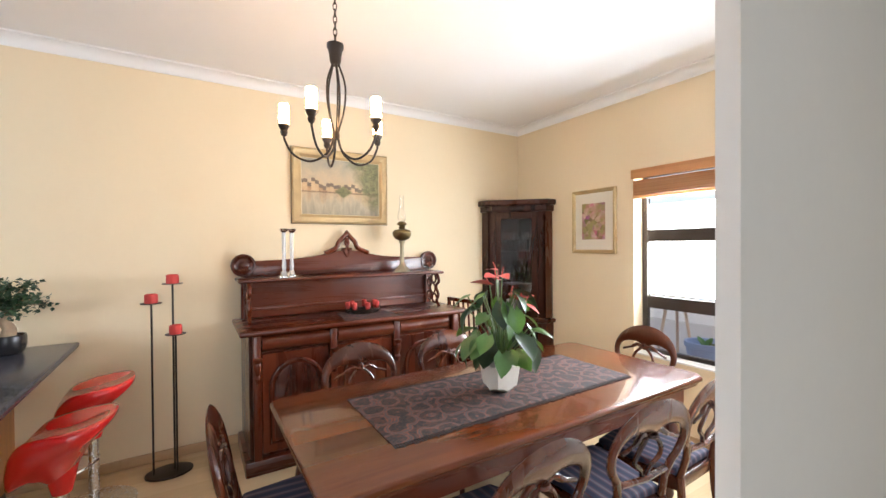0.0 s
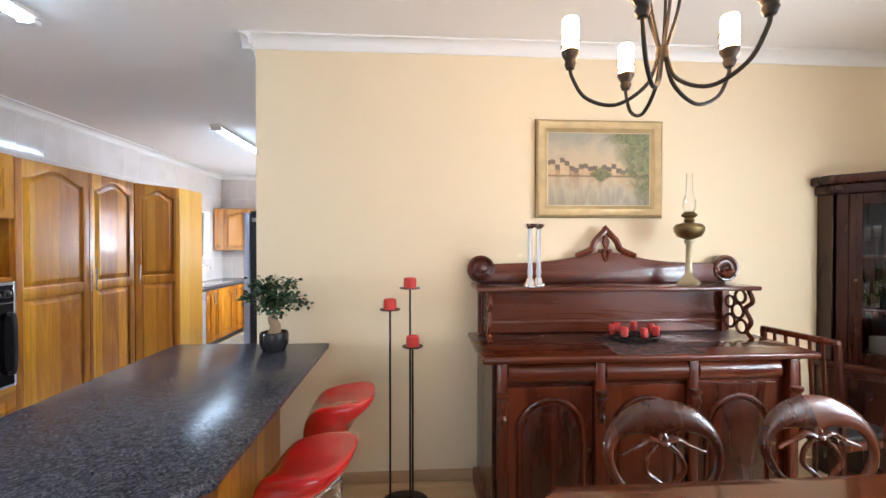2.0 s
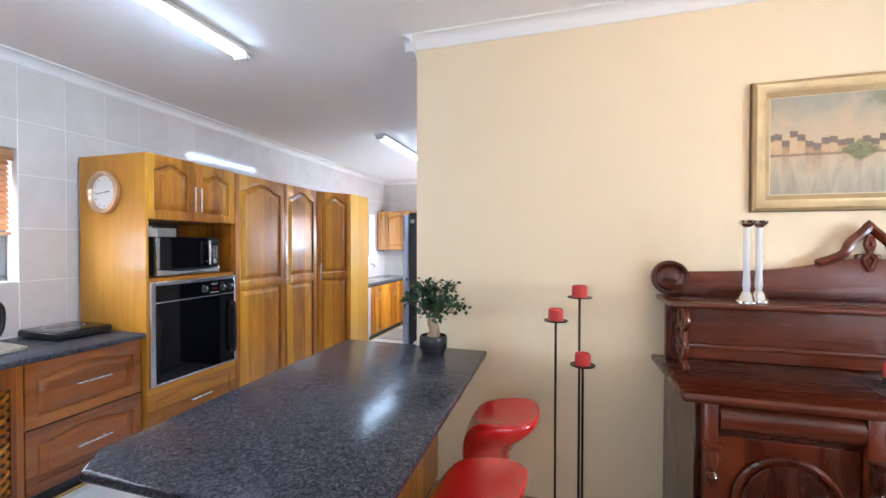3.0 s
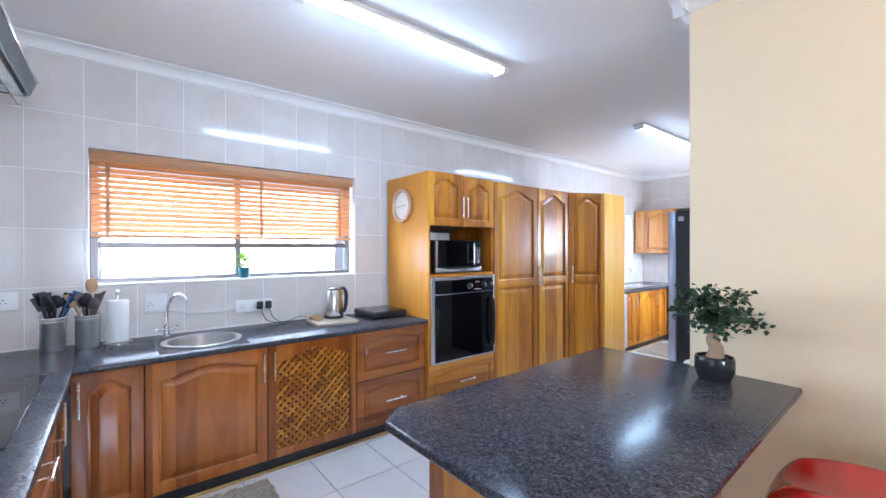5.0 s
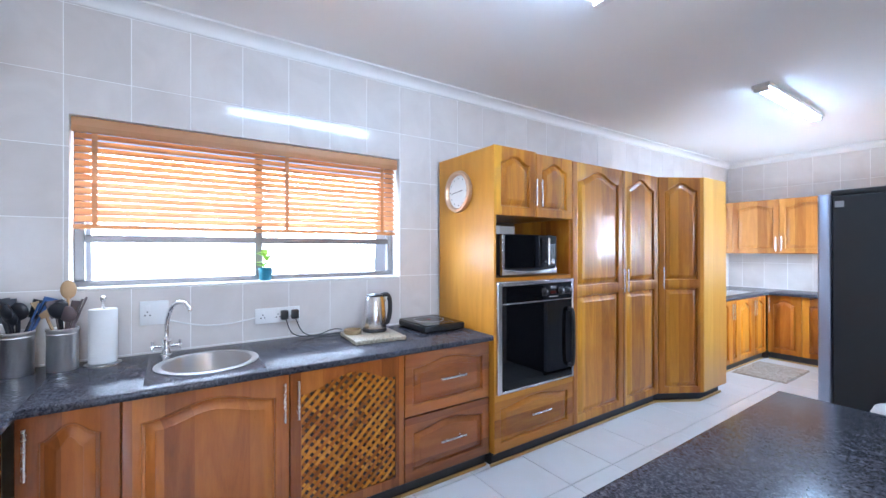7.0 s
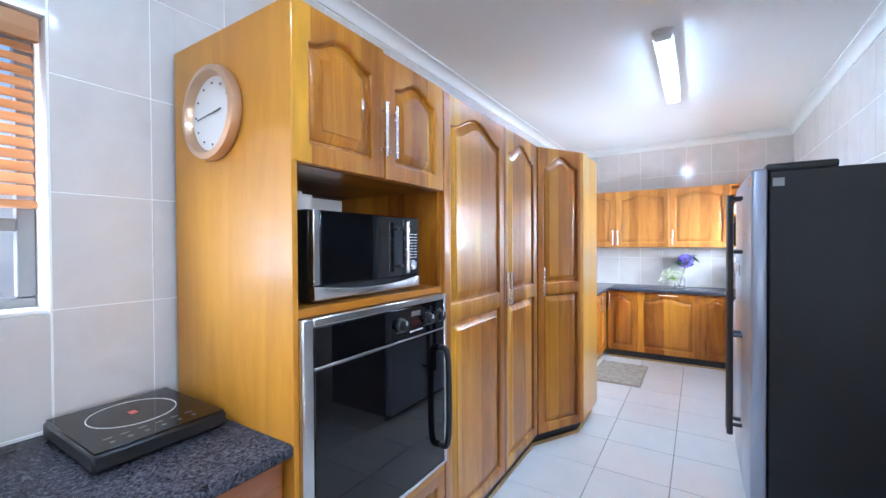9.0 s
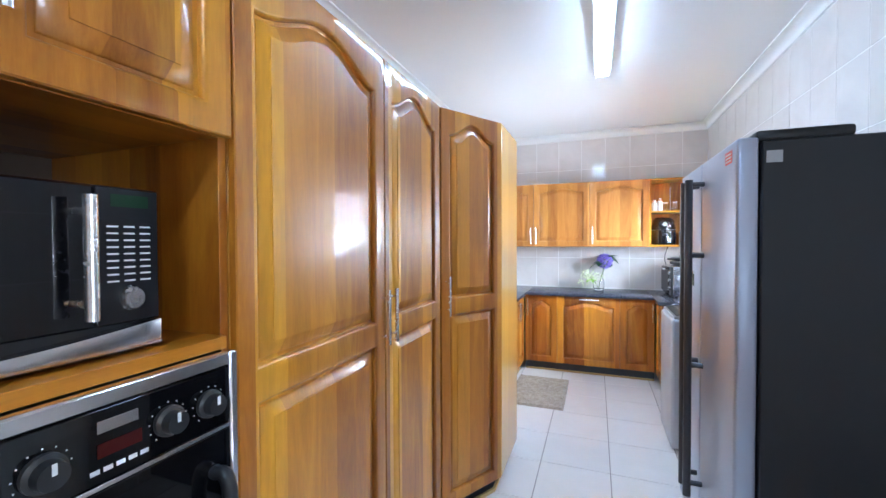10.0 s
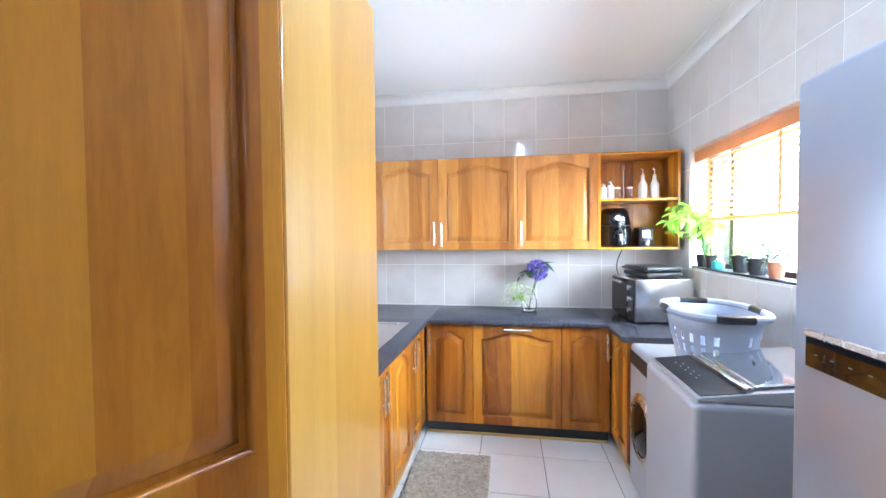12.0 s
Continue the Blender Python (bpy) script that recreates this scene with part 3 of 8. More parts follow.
for b in ((0.001, 0.02, 0.002, 0.66, 0.1, 2.155), (0.78, 0.80, 0.022, 0.66, 0.1, 2.15), (0.02, 0.78, 0.022, 0.66, 0.1, 0.12), (0.02, 0.78, 0.022, 0.66, 0.465, 0.49),
          (0.02, 0.78, 0.004, 0.66, 1.242, 1.268), (0.02, 0.78, 0.022, 0.66, 1.69, 1.71), (0.02, 0.78, 0.022, 0.66, 2.135, 2.155)):
    # inner side takes the darker red wood, its colour carrying the niche's shade
    part("side_panel" if b[5] - b[4] > 1 else "shelf", box(*b, 0.001), (KSIDE if b[0] < 0.1 else KRED) if b[5] - b[4] > 1 else KRED_X, ot)
# added closing sheet; its dark colour stands in for shade in the niche
part("back_panel", box(0.02, 0.78, 0.62, 0.64, 0.12, 2.135), SHADEIN, ot, "back panel coloured dark for the niche's shade")
part("plinth", box(0.02, 0.80, 0.05, 0.6, 0, 0.099), BLACKP, ot, "black plinth")
part("floor_bead", box(0, 0.80, 0.034, 0.0495, 0.0, 0.02, 0.005), BEAD, ot, "yellow wooden floor bead")
front(ot, "arch", 0.0, 0.40, 1.69, 2.16, (0.372, 0.17, 0.19))
front(ot, "arch", 0.40, 0.80, 1.69, 2.15, (0.028, 0.17, 0.19))
front(ot, "drawer", 0.0, 0.80, 0.10, 0.485, (0.42, 0.2, 0.19, True))
tc = cabinet(pose(-2.963, 3.932, 0, 0, 0, 90), 1.233, ZB, 2.13, 0.66, [("tall", 0, 0.665, ZB, 2.145, (0.635, 1.09, 0.20)), ("tall", 0.665, 1.233, ZB, 2.145, (0.03, 1.09, 0.20))],
             "tall wooden pantry cupboard with two arched panelled doors", "tall kitchen units", "pantry_cupboard")
DX, DY, EX = 0.39, 0.225, 0.872            # run and depth of the diagonal door, far end of the side panel
ang = math.degrees(math.atan2(DX, DY))
dw = math.hypot(DX, DY)
cc = thing("corner_pantry", pose(-2.963, 5.167, 0, 0, 0, 90), "tall wooden corner pantry with diagonal door and pale side panel", "cabinet", "tall kitchen units")
part("body", plate([(0.001, 0.022), (DX, 0.024 - DY), (EX - 0.005, 0.024 - DY), (EX - 0.005, 0.66), (0.001, 0.66)], 0.1, 2.13, 0.0), KWOOD, cc)
dd = Matrix.Rotation(radians(ang - 90), 4, "Z")
dob = part("door", panel_front(dw - 0.006, [(0, 1.03, 0), (1.03, 2.04, 0.075)], 0.052), KRED, cc, "red-brown panelled door", m=dd @ Matrix.Translation((0.003, -0.004, ZB)))
bar_handle(dob, 0.03, 1.09, 0.20)
part("end_panel", box(DX + 0.004, EX, -DY, 0.0195 - DY, 0.1, 2.145, 0.003), KPALE, cc, "pale varnished end panel")
part("plinth", plate([(0.002, 0.07), (DX + 0.015, 0.06 - DY), (EX - 0.04, 0.06 - DY), (EX - 0.04, 0.6), (0.002, 0.6)], 0.0, 0.099), BLACKP, cc, "black plinth")
part("floor_bead", plate([(0.0, 0.045), (DX + 0.01, 0.04 - DY), (EX - 0.02, 0.04 - DY), (EX - 0.02, 0.055 - DY), (DX + 0.014, 0.055 - DY), (0.0, 0.062)], 0.0, 0.02), BEAD, cc, "yellow wooden floor bead")

# scullery run behind the tall units
cabinet(W(6.62), 0.45, ZB, 0.72, DB, [("arch", 0, 0.225, ZB, ZD, (0.195, hz, 0.19)), ("arch", 0.225, 0.45, ZB, ZD, (0.03, hz, 0.19))], "base cabinet with two narrow wooden doors under the scullery sink", "scullery base cabinets")
cabinet(W(7.07), 0.85, ZB, 0.72, DB, [("arch", 0, 0.425, ZB, ZD, (0.395, hz, 0.19)), ("arch", 0.425, 0.85, ZB, ZD, (0.03, hz, 0.19))], "base cabinet with two arched wooden doors", "scullery base cabinets")
F = lambda x: pose(x, 7.93, 0)
cabinet(F(-2.99), 0.355, ZB, ZT, 0.58, [("arch", 0, 0.355, ZB, ZD, (0.03, hz, 0.19))], "base cabinet with one narrow arched wooden door", "scullery base cabinets")
cabinet(F(-2.635), 0.645, ZB, ZT, 0.58, [("arch", 0, 0.645, ZB, ZD, (0.33, 0.725, 0.2, True))], "base cabinet with one wide panelled front and a level handle", "scullery base cabinets")
cabinet(F(-1.99), 0.335, ZB, ZT, 0.58, [("arch", 0, 0.335, ZB, ZD, (0.305, hz, 0.19))], "base cabinet with one narrow arched wooden door", "scullery base cabinets")
cabinet(pose(-1.65, 7.925, 0, 0, 0, -90), 0.40, ZB, ZT, 0.58, [("arch", 0, 0.40, ZB, ZD, (0.03, hz, 0.19))], "base cabinet with one wooden door beside the washing machine", "scullery base cabinets")

U = lambda x: pose(x, 8.17, 0)
gu = "scullery wall cabinets"
for x0, w, fr in ((-3.64, 0.71, [("arch", 0, 0.165, 1.4, 2.14, None), ("arch", 0.165, 0.71, 1.4, 2.14, (0.515, 0.13, 0.19))]), (-2.93, 0.63, [("arch", 0, 0.63, 1.4, 2.14, (0.03, 0.13, 0.19))]),
                  (-2.30, 0.61, [("arch", 0, 0.61, 1.4, 2.14, (0.03, 0.13, 0.19))])):
    cabinet(U(x0), w, 1.4, 2.14, 0.345, fr, "wooden wall cabinet with an arched door above the counter", gu, "wall_cabinet", False)
sh = thing("wall_shelf_unit", U(-1.69), "open wooden wall shelf unit with kitchen things", "shelf", gu)
for b in ((0, 0.018, 1.4, 2.14), (0.562, 0.58, 1.4, 2.14)):
    part("side_panel", box(b[0], b[1], 0.0, 0.33, b[2], b[3], 0.001), KWOOD, sh)
for z in (1.401, 1.77, 2.121):
    part("shelf", box(0.0185, 0.5615, 0.002, 0.32, z, z + 0.018, 0.001), KWOOD_X, sh)
part("back_panel", box(0.0185, 0.5615, 0.325, 0.335, 1.4, 2.14), KWOOD, sh)

# ---- worktops ----
ZW = 0.89


def nose(u):
    return [(0.004, -0.034), (0.0, -0.028), (0.0, -0.012), (0.003, -0.004), (0.011, 0.0)]


def add_run(bm, p, q, inward, depth, cap0=True, cap1=True, v0=None):
    """A rounded worktop edge from p to q with the top reaching `depth` inward."""
    p, q, n = Vector((*p, ZW)), Vector((*q, ZW)), Vector((*inward, 0))
    prof = [(depth, -0.034)] + nose(0) + [(depth, 0.0)]
    ring = [[bm.verts.new(e + n * u + Vector((0, 0, w))) for u, w in prof] for e in (p, q)]
    k = len(prof)
    for i in range(k):
        bm.faces.new((ring[0][i], ring[0][(i + 1) % k], ring[1][(i + 1) % k], ring[1][i]))
    if cap0:
        bm.faces.new(ring[0])
    if cap1:
        bm.faces.new(ring[1])


def add_holed(bm, x0, x1, y0, y1, cx, cy, r, n=32):
    """A flat rectangle with a round hole, and the hole's wall."""
    outer, inner = [], []
    for i in range(n):
        a = 2 * math.pi * i / n + math.pi / 4
        c, s2 = math.cos(a), math.sin(a)
        k = 1 / max(abs(c), abs(s2))
        outer.append(bm.verts.new(((x0 + x1) / 2 + c * k * (x1 - x0) / 2, (y0 + y1) / 2 + s2 * k * (y1 - y0) / 2, ZW)))
        inner.append(bm.verts.new((cx + r * c, cy + r * s2, ZW)))
    low = [bm.verts.new((v.co.x, v.co.y, ZW - 0.034)) for v in inner]
    for i in range(n):
        j = (i + 1) % n
        bm.faces.new((outer[i], outer[j], inner[j], inner[i]))
        bm.faces.new((inner[i], inner[j], low[j], low[i]))


SINK = (-3.305, 1.515, 0.2)
xf = -2.965
wk = thing("worktop", pose(0, 0, 0), "mottled dark grey laminate worktop with rounded edge", "worktop", "kitchen worktops")
bm = bm_new()
add_run(bm, (xf, 0.90), (xf, 1.26), (-1, 0), -XW + xf)
add_run(bm, (xf, 1.74), (xf, 3.128), (-1, 0), -XW + xf)
add_run(bm, (xf, 1.26), (xf, 1.74), (-1, 0), 0.09, False, False)
add_box(bm, XW, -3.51, 1.26, 1.74, ZW - 0.034, ZW)
add_holed(bm, -3.51, xf - 0.09, 1.26, 1.74, SINK[0], SINK[1], SINK[2])
part("sink_run", bm, WTOP, wk, "worktop run with a round cut-out for the sink")
bm = bm_new()
add_run(bm, (-1.25, 0.90), (xf, 0.90), (0, -1), 0.60)
add_box(bm, XW, xf, YS, 0.90, ZW - 0.034, ZW)
part("hob_run", bm, WTOP, wk, "worktop run under the hob")
wk = thing("worktop", pose(0, 0, 0), "mottled dark grey laminate worktop round the scullery", "worktop", "scullery worktops")
bm = bm_new()
add_run(bm, (xf, 6.045), (xf, 7.895), (-1, 0), -XW + xf)
add_box(bm, XW, xf, 7.895, YF, ZW - 0.034, ZW)
part("sink_run", bm, WTOP, wk)
bm = bm_new()
add_run(bm, (xf, 7.895), (-1.685, 7.895), (0, 1), YF - 7.895)
part("back_run", bm, WTOP, wk)
bm = bm_new()
add_run(bm, (-1.685, 7.895), (-1.685, 7.52), (1, 0), XKE + 1.685)
add_box(bm, -1.685, XKE, 7.895, YF, ZW - 0.034, ZW)
part("corner_run", bm, WTOP, wk)

# round steel sink with its tap
sk = thing("round_sink", pose(SINK[0], SINK[1], ZW), "round stainless steel sink set in the worktop", "sink")
part("bowl", lathe([(0.0, -0.160), (0.10, -0.159), (0.168, -0.149), (0.192, -0.10), (0.196, -0.012), (0.197, 0.0005), (0.232, 0.0005), (0.232, 0.004), (0.22, 0.006), (0.2, 0.004), (0.192, -0.01), (0.184, -0.10), (0.161, -0.143), (0.10, -0.153), (0.03, -0.154), (0.0, -0.154)], 40), plain("worn_sink_steel", (0.46, 0.46, 0.47), 0.3, 1.0, vary=0.08, scale=30), sk)
part("drain", lathe([(0.028, -0.1535), (0.028, -0.150), (0.02, -0.150), (0.016, -0.152), (0, -0.152)], 20), CHROME, sk, "chrome drain")
tp = thing("kitchen_tap", pose(-3.575, 1.335, ZW), "chrome swan-neck mixer tap behind the sink", "tap")
part("body", lathe([(0.028, 0), (0.028, 0.008), (0.02, 0.012), (0.018, 0.07), (0.022, 0.075), (0.022, 0.09), (0.012, 0.1), (0, 0.1)], 20), CHROME, tp)
part("spout", tube(curve_pts([(0, 0, 0.09), (0.0, 0.005, 0.19), (0.03, 0.03, 0.27), (0.09, 0.07, 0.29), (0.13, 0.10, 0.26), (0.135, 0.105, 0.245)], 8), 0.011, 12), CHROME, tp)
for s in (-1, 1):
    bm = tube([(0, s * 0.018, 0.05), (0, s * 0.06, 0.055)], 0.008, 10)
    add_tube(bm, [(-0.025, s * 0.062, 0.055), (0.025, s * 0.062, 0.055)], 0.007, 8)
    add_tube(bm, [(0, s * 0.062, 0.03), (0, s * 0.062, 0.08)], 0.007, 8)
    part("tap_handle", bm, CHROME, tp, "chrome cross handle")

# scullery sink and tap
sk = thing("drainer_sink", pose(-3.3, 7.25, ZW + 0.001), "stainless steel drainer sink on the scullery worktop", "sink")
bm = bm_new()
for b in ((-0.23, 0.23, -0.48, -0.45), (-0.23, 0.23, 0.45, 0.48), (-0.23, -0.2, -0.45, 0.45), (0.2, 0.23, -0.45, 0.45)):
    add_box(bm, *b, 0, 0.008, 0.002)
part("rim", bm, STEEL, sk)
part("tray", box(-0.2, 0.2, -0.45, 0.45, 0.0, 0.003), STEEL, sk)
for i in range(7):
    part("rib", box(-0.15, 0.15, -0.4 + i * 0.055, -0.38 + i * 0.055, 0.003, 0.006, 0.001), STEEL, sk)
bm = tube(curve_pts([(-0.18, 0.15, 0.0), (-0.18, 0.15, 0.2), (-0.12, 0.15, 0.28), (-0.03, 0.15, 0.26), (-0.02, 0.15, 0.22)], 8), 0.011, 10)
part("tap", bm, CHROME, sk, "chrome tap")

# breakfast bar
bar = thing("breakfast_bar", pose(0, 0, 0), "breakfast bar with mottled dark top and wooden base", "counter")
bm = plate([(-1.53, 1.90), (-1.45, 1.80), (-0.66, 1.80), (-0.575, 1.90), (-0.60, YN - 0.002), (XP - 0.002, YN - 0.002), (XP - 0.002, YN + 0.02), (-1.535, YN + 0.02)], 0.853, 0.89, 0.012, 3)
part("bar_top", bm, WTOP, bar, "mottled dark grey laminate top with clipped corners")
for x0, x1, y0, y1 in ((-1.44, -0.90, 1.99, YN - 0.004),):
    part("base_panel", box(x0, x1, y0, y1, 0.1, 0.8525, 0.003), KRED, bar, "brown wooden base panel")
    part("plinth", box(x0 + 0.04, x1 - 0.04, y0 + 0.04, y1, 0.0, 0.0995), BLACKP, bar, "black plinth")

# ---- ceiling tube lights ----


def tube_light(y0, y1, x=-2.19):
    t = thing("ceiling_tube_light", pose(x, (y0 + y1) / 2, CEIL - 0.0), "white batten light with a glowing diffuser on the ceiling", "ceiling light", "kitchen tube lights")
    h = (y1 - y0) / 2
    part("batten", box(-0.062, 0.062, -h, h, -0.03, -0.001, 0.004), WHITEP, t)
    bm = slab([(0.042 * math.cos(a), 0.026 * math.sin(a)) for a in [math.pi + i * math.pi / 10 for i in range(11)]], -h + 0.05, h - 0.05)
    part("diffuser", bm, TUBE, t, "glowing opal diffuser", Matrix.Translation((0, 0, -0.031)))
    for s in (-1, 1):
        part("end_cap", box(-0.05, 0.05, s * (h - 0.025) - 0.025, s * (h - 0.025) + 0.025, -0.064, -0.0305, 0.01, 2), WHITEP, t, "grey plastic end cap")
    return t


tube_light(1.75, 3.22)
tube_light(5.25, 6.65)

# ---- dining room ----


def piece(name, mesh, parent, m, label=""):
    """A part on a mesh that it shares with its like."""
    ob = new(name, mesh)
    ob.parent, ob.matrix_basis = parent, m
    if label:
        ob["label"] = label
    return ob


def add_bar(bm, outer, inner, half, y0=0.0, lean=0.0, seg=10):
    """A bent rail whose section is an oval spanning two lines of (x, z) points; lean moves it back with height."""
    rings = []
    for (ox, oz), (ix, iz) in zip(outer, inner):
        cx, cz, hx, hz2 = (ox + ix) / 2, (oz + iz) / 2, (ox - ix) / 2, (oz - iz) / 2
        r = []
        for k in range(seg):
            a = 2 * math.pi * k / seg
            z = cz + hz2 * math.cos(a)
            r.append(bm.verts.new((cx + hx * math.cos(a), y0 + half * math.sin(a) - lean * (z - 0.45), z)))
        rings.append(r)
    for a, b in zip(rings, rings[1:]):
        for k in range(seg):
            bm.faces.new((a[k], a[(k + 1) % seg], b[(k + 1) % seg], b[k]))
    bm.faces.new(rings[0])
    bm.faces.new(rings[-1])
    return bm


def stripes(name):
    m, n, l, b = mat(name, 0.85)
    v, _ = coords(n, l, (1, 1, 1), False)
    w = n.new("ShaderNodeTexWave")
    w.bands_direction = "X"
    w.inputs["Scale"].default_value, w.inputs["Distortion"].default_value = 6.5, 0.3
    l.new(v, w.inputs["Vector"])
    c = ramp(n, l, w.outputs["Color"], (0.0, (0.018, 0.024, 0.055)), (0.6, (0.035, 0.045, 0.09)), (0.8, (0.12, 0.04, 0.05)), (1.0, (0.10, 0.11, 0.15)))
    f = tex(n, l, v, 350, 2)
    l.new(c, b.inputs["Base Color"])
    bump(n, l, b, f, 0.3, 0.002)
    return m


SEAT = stripes("navy_striped_upholstery")


def balloon_chair(m, label):
    """A Victorian balloon-back dining chair; the sitter faces local +y."""
    c = thing("dining_chair", m, label, "chair", "chairs round the dining table")
    yb, lean = -0.20, 0.22
    n = 26
    outer, inner = [], []
    for i in range(n + 1):
        u = i / n
        a = radians(222 - 264 * u)
        ox, oz = 0.238 * math.cos(a), 0.715 + 0.185 * math.sin(a)
        k = max(0.0, math.sin(a))
        dip = 0.030 * math.exp(-(ox / 0.045) ** 2)
        ix, iz = (0.238 - 0.040 - 0.012 * k) * math.cos(a), 0.705 + (0.185 - 0.035 - 0.075 * k) * math.sin(a) - dip * k
        outer.append((ox, oz)), inner.append((ix, iz))
    start_o, start_i = [(-0.175, 0.44), (-0.158, 0.53)], [(-0.135, 0.44), (-0.122, 0.53)]
    outer = start_o + outer + [(-x, z) for x, z in start_o[::-1]]
    inner = start_i + inner + [(-x, z) for x, z in start_i[::-1]]
    part("backrest", add_bar(bm_new(), outer, inner, 0.016, yb, lean), CHAIRW, c)
    bm = bm_new()
    y = lambda z: yb - lean * (z - 0.45)
    for s in (-1, 1):
        add_tube(bm, curve_pts([(0, y(0.80), 0.80), (s * 0.018, y(0.75) + 0.006, 0.75), (s * 0.062, y(0.70), 0.70), (s * 0.075, y(0.65), 0.65), (s * 0.03, y(0.61), 0.61), (s * 0.012, y(0.575), 0.575)], 6), 0.0095, 8)
        add_tube(bm, curve_pts([(s * 0.005, y(0.745) + 0.012, 0.745), (s * 0.05, y(0.76) + 0.01, 0.762), (s * 0.10, y(0.735), 0.735), (s * 0.165, y(0.71), 0.71)], 6), [0.012] * 12 + [0.008] * 7, 8)
    add_lathe(bm, [(0.0, -0.012), (0.024, -0.006), (0.028, 0.0), (0.024, 0.008), (0.0, 0.014)], 12, 0, y(0.75) + 0.004, 0.75)
    part("splat", bm, CHAIRW, c, "carved open splat")
    part("cross_rail", tube([(-0.135, y(0.57), 0.57), (0, y(0.57) - 0.008, 0.565), (0.135, y(0.57), 0.57)], 0.013, 8), CHAIRW, c)
    ol = [(-0.17, -0.20), (0.17, -0.20), (0.225, 0.16), (0.20, 0.215), (0.0, 0.235), (-0.20, 0.215), (-0.225, 0.16)]
    part("seat_frame", plate(ol, 0.375, 0.435, 0.008), CHAIRW, c)
    bm = plate([(x * 0.93, yy * 0.93) for x, yy in ol], 0.432, 0.475, 0.018, 3)
    part("seat", bm, SEAT, c, "navy striped upholstered seat")
    for s in (-1, 1):
        part("leg", tube(curve_pts([(s * 0.185, 0.185, 0.40), (s * 0.195, 0.20, 0.30), (s * 0.18, 0.19, 0.12), (s * 0.19, 0.205, 0.0)], 6), [0.028 - 0.0009 * i for i in range(19)], 8), CHAIRW, c)
        part("leg", tube(curve_pts([(s * 0.155, -0.20, 0.44), (s * 0.158, -0.215, 0.25), (s * 0.165, -0.27, 0.0)], 6), 0.018, 8), CHAIRW, c)
    return c


proto = balloon_chair(pose(0.89, 2.03, 0, 0, 0, 180), "polished mahogany balloon-back dining chair, striped seat, before the sideboard")
for x, y, a, label in ((1.52, 2.04, 178, ""), (2.06, 2.05, 183, ""), (0.93, 1.10, 3, "polished balloon-back dining chair with striped seat, its back to the entrance"),
                       (1.56, 1.11, -4, "polished balloon-back dining chair with striped seat, its back to the entrance"), (2.04, 1.13, 2, "polished balloon-back dining chair with striped seat, its back to the entrance"),
                       (2.52, 1.66, 88, "polished balloon-back dining chair at the table end before the window"),
                       (0.37, 1.63, -94, "polished balloon-back dining chair at the table end beside the bar")):
    k = copy_thing(proto, pose(x, y, 0, 0, 0, a))
    if label:
        k["label"] = label

# dining table
tb = thing("dining_table", pose(1.395, 1.555, 0), "polished red-brown extending dining table with moulded edge", "table")
hw, hd = 1.065, 0.475
cl = lambda a, b, c: [(-a, -b + c), (-a + c, -b), (a - c, -b), (a, -b + c), (a, b - c), (a - c, b), (-a + c, b), (-a, b - c)]
part("tabletop", plate(cl(hw, hd, 0.05), 0.728, 0.76, 0.011, 3), TABLEW, tb)
part("moulding", plate(cl(hw - 0.02, hd - 0.02, 0.045), 0.705, 0.7275, 0.008, 2), MAHOG_X, tb, "dark moulded edge")
bm = bm_new()
for b in ((-0.95, 0.95, -0.40, -0.375), (-0.95, 0.95, 0.375, 0.40), (-0.97, -0.945, -0.40, 0.40), (0.945, 0.97, -0.40, 0.40)):
    add_box(bm, *b, 0.60, 0.7045, 0.003)
part("apron", bm, MAHOG_X, tb)
prof = [(0.028, 0.0), (0.03, 0.03), (0.022, 0.05), (0.034, 0.09), (0.026, 0.13), (0.04, 0.24), (0.058, 0.36), (0.062, 0.42), (0.05, 0.48), (0.03, 0.52), (0.05, 0.545), (0.05, 0.56), (0.036, 0.58), (0.055, 0.60), (0.055, 0.70), (0, 0.70)]
for sx in (-0.91, 0.91):
    for sy in (-0.34, 0.34):
        part("leg", lathe(prof, 20, sx, sy), MAHOG, tb, "turned leg")


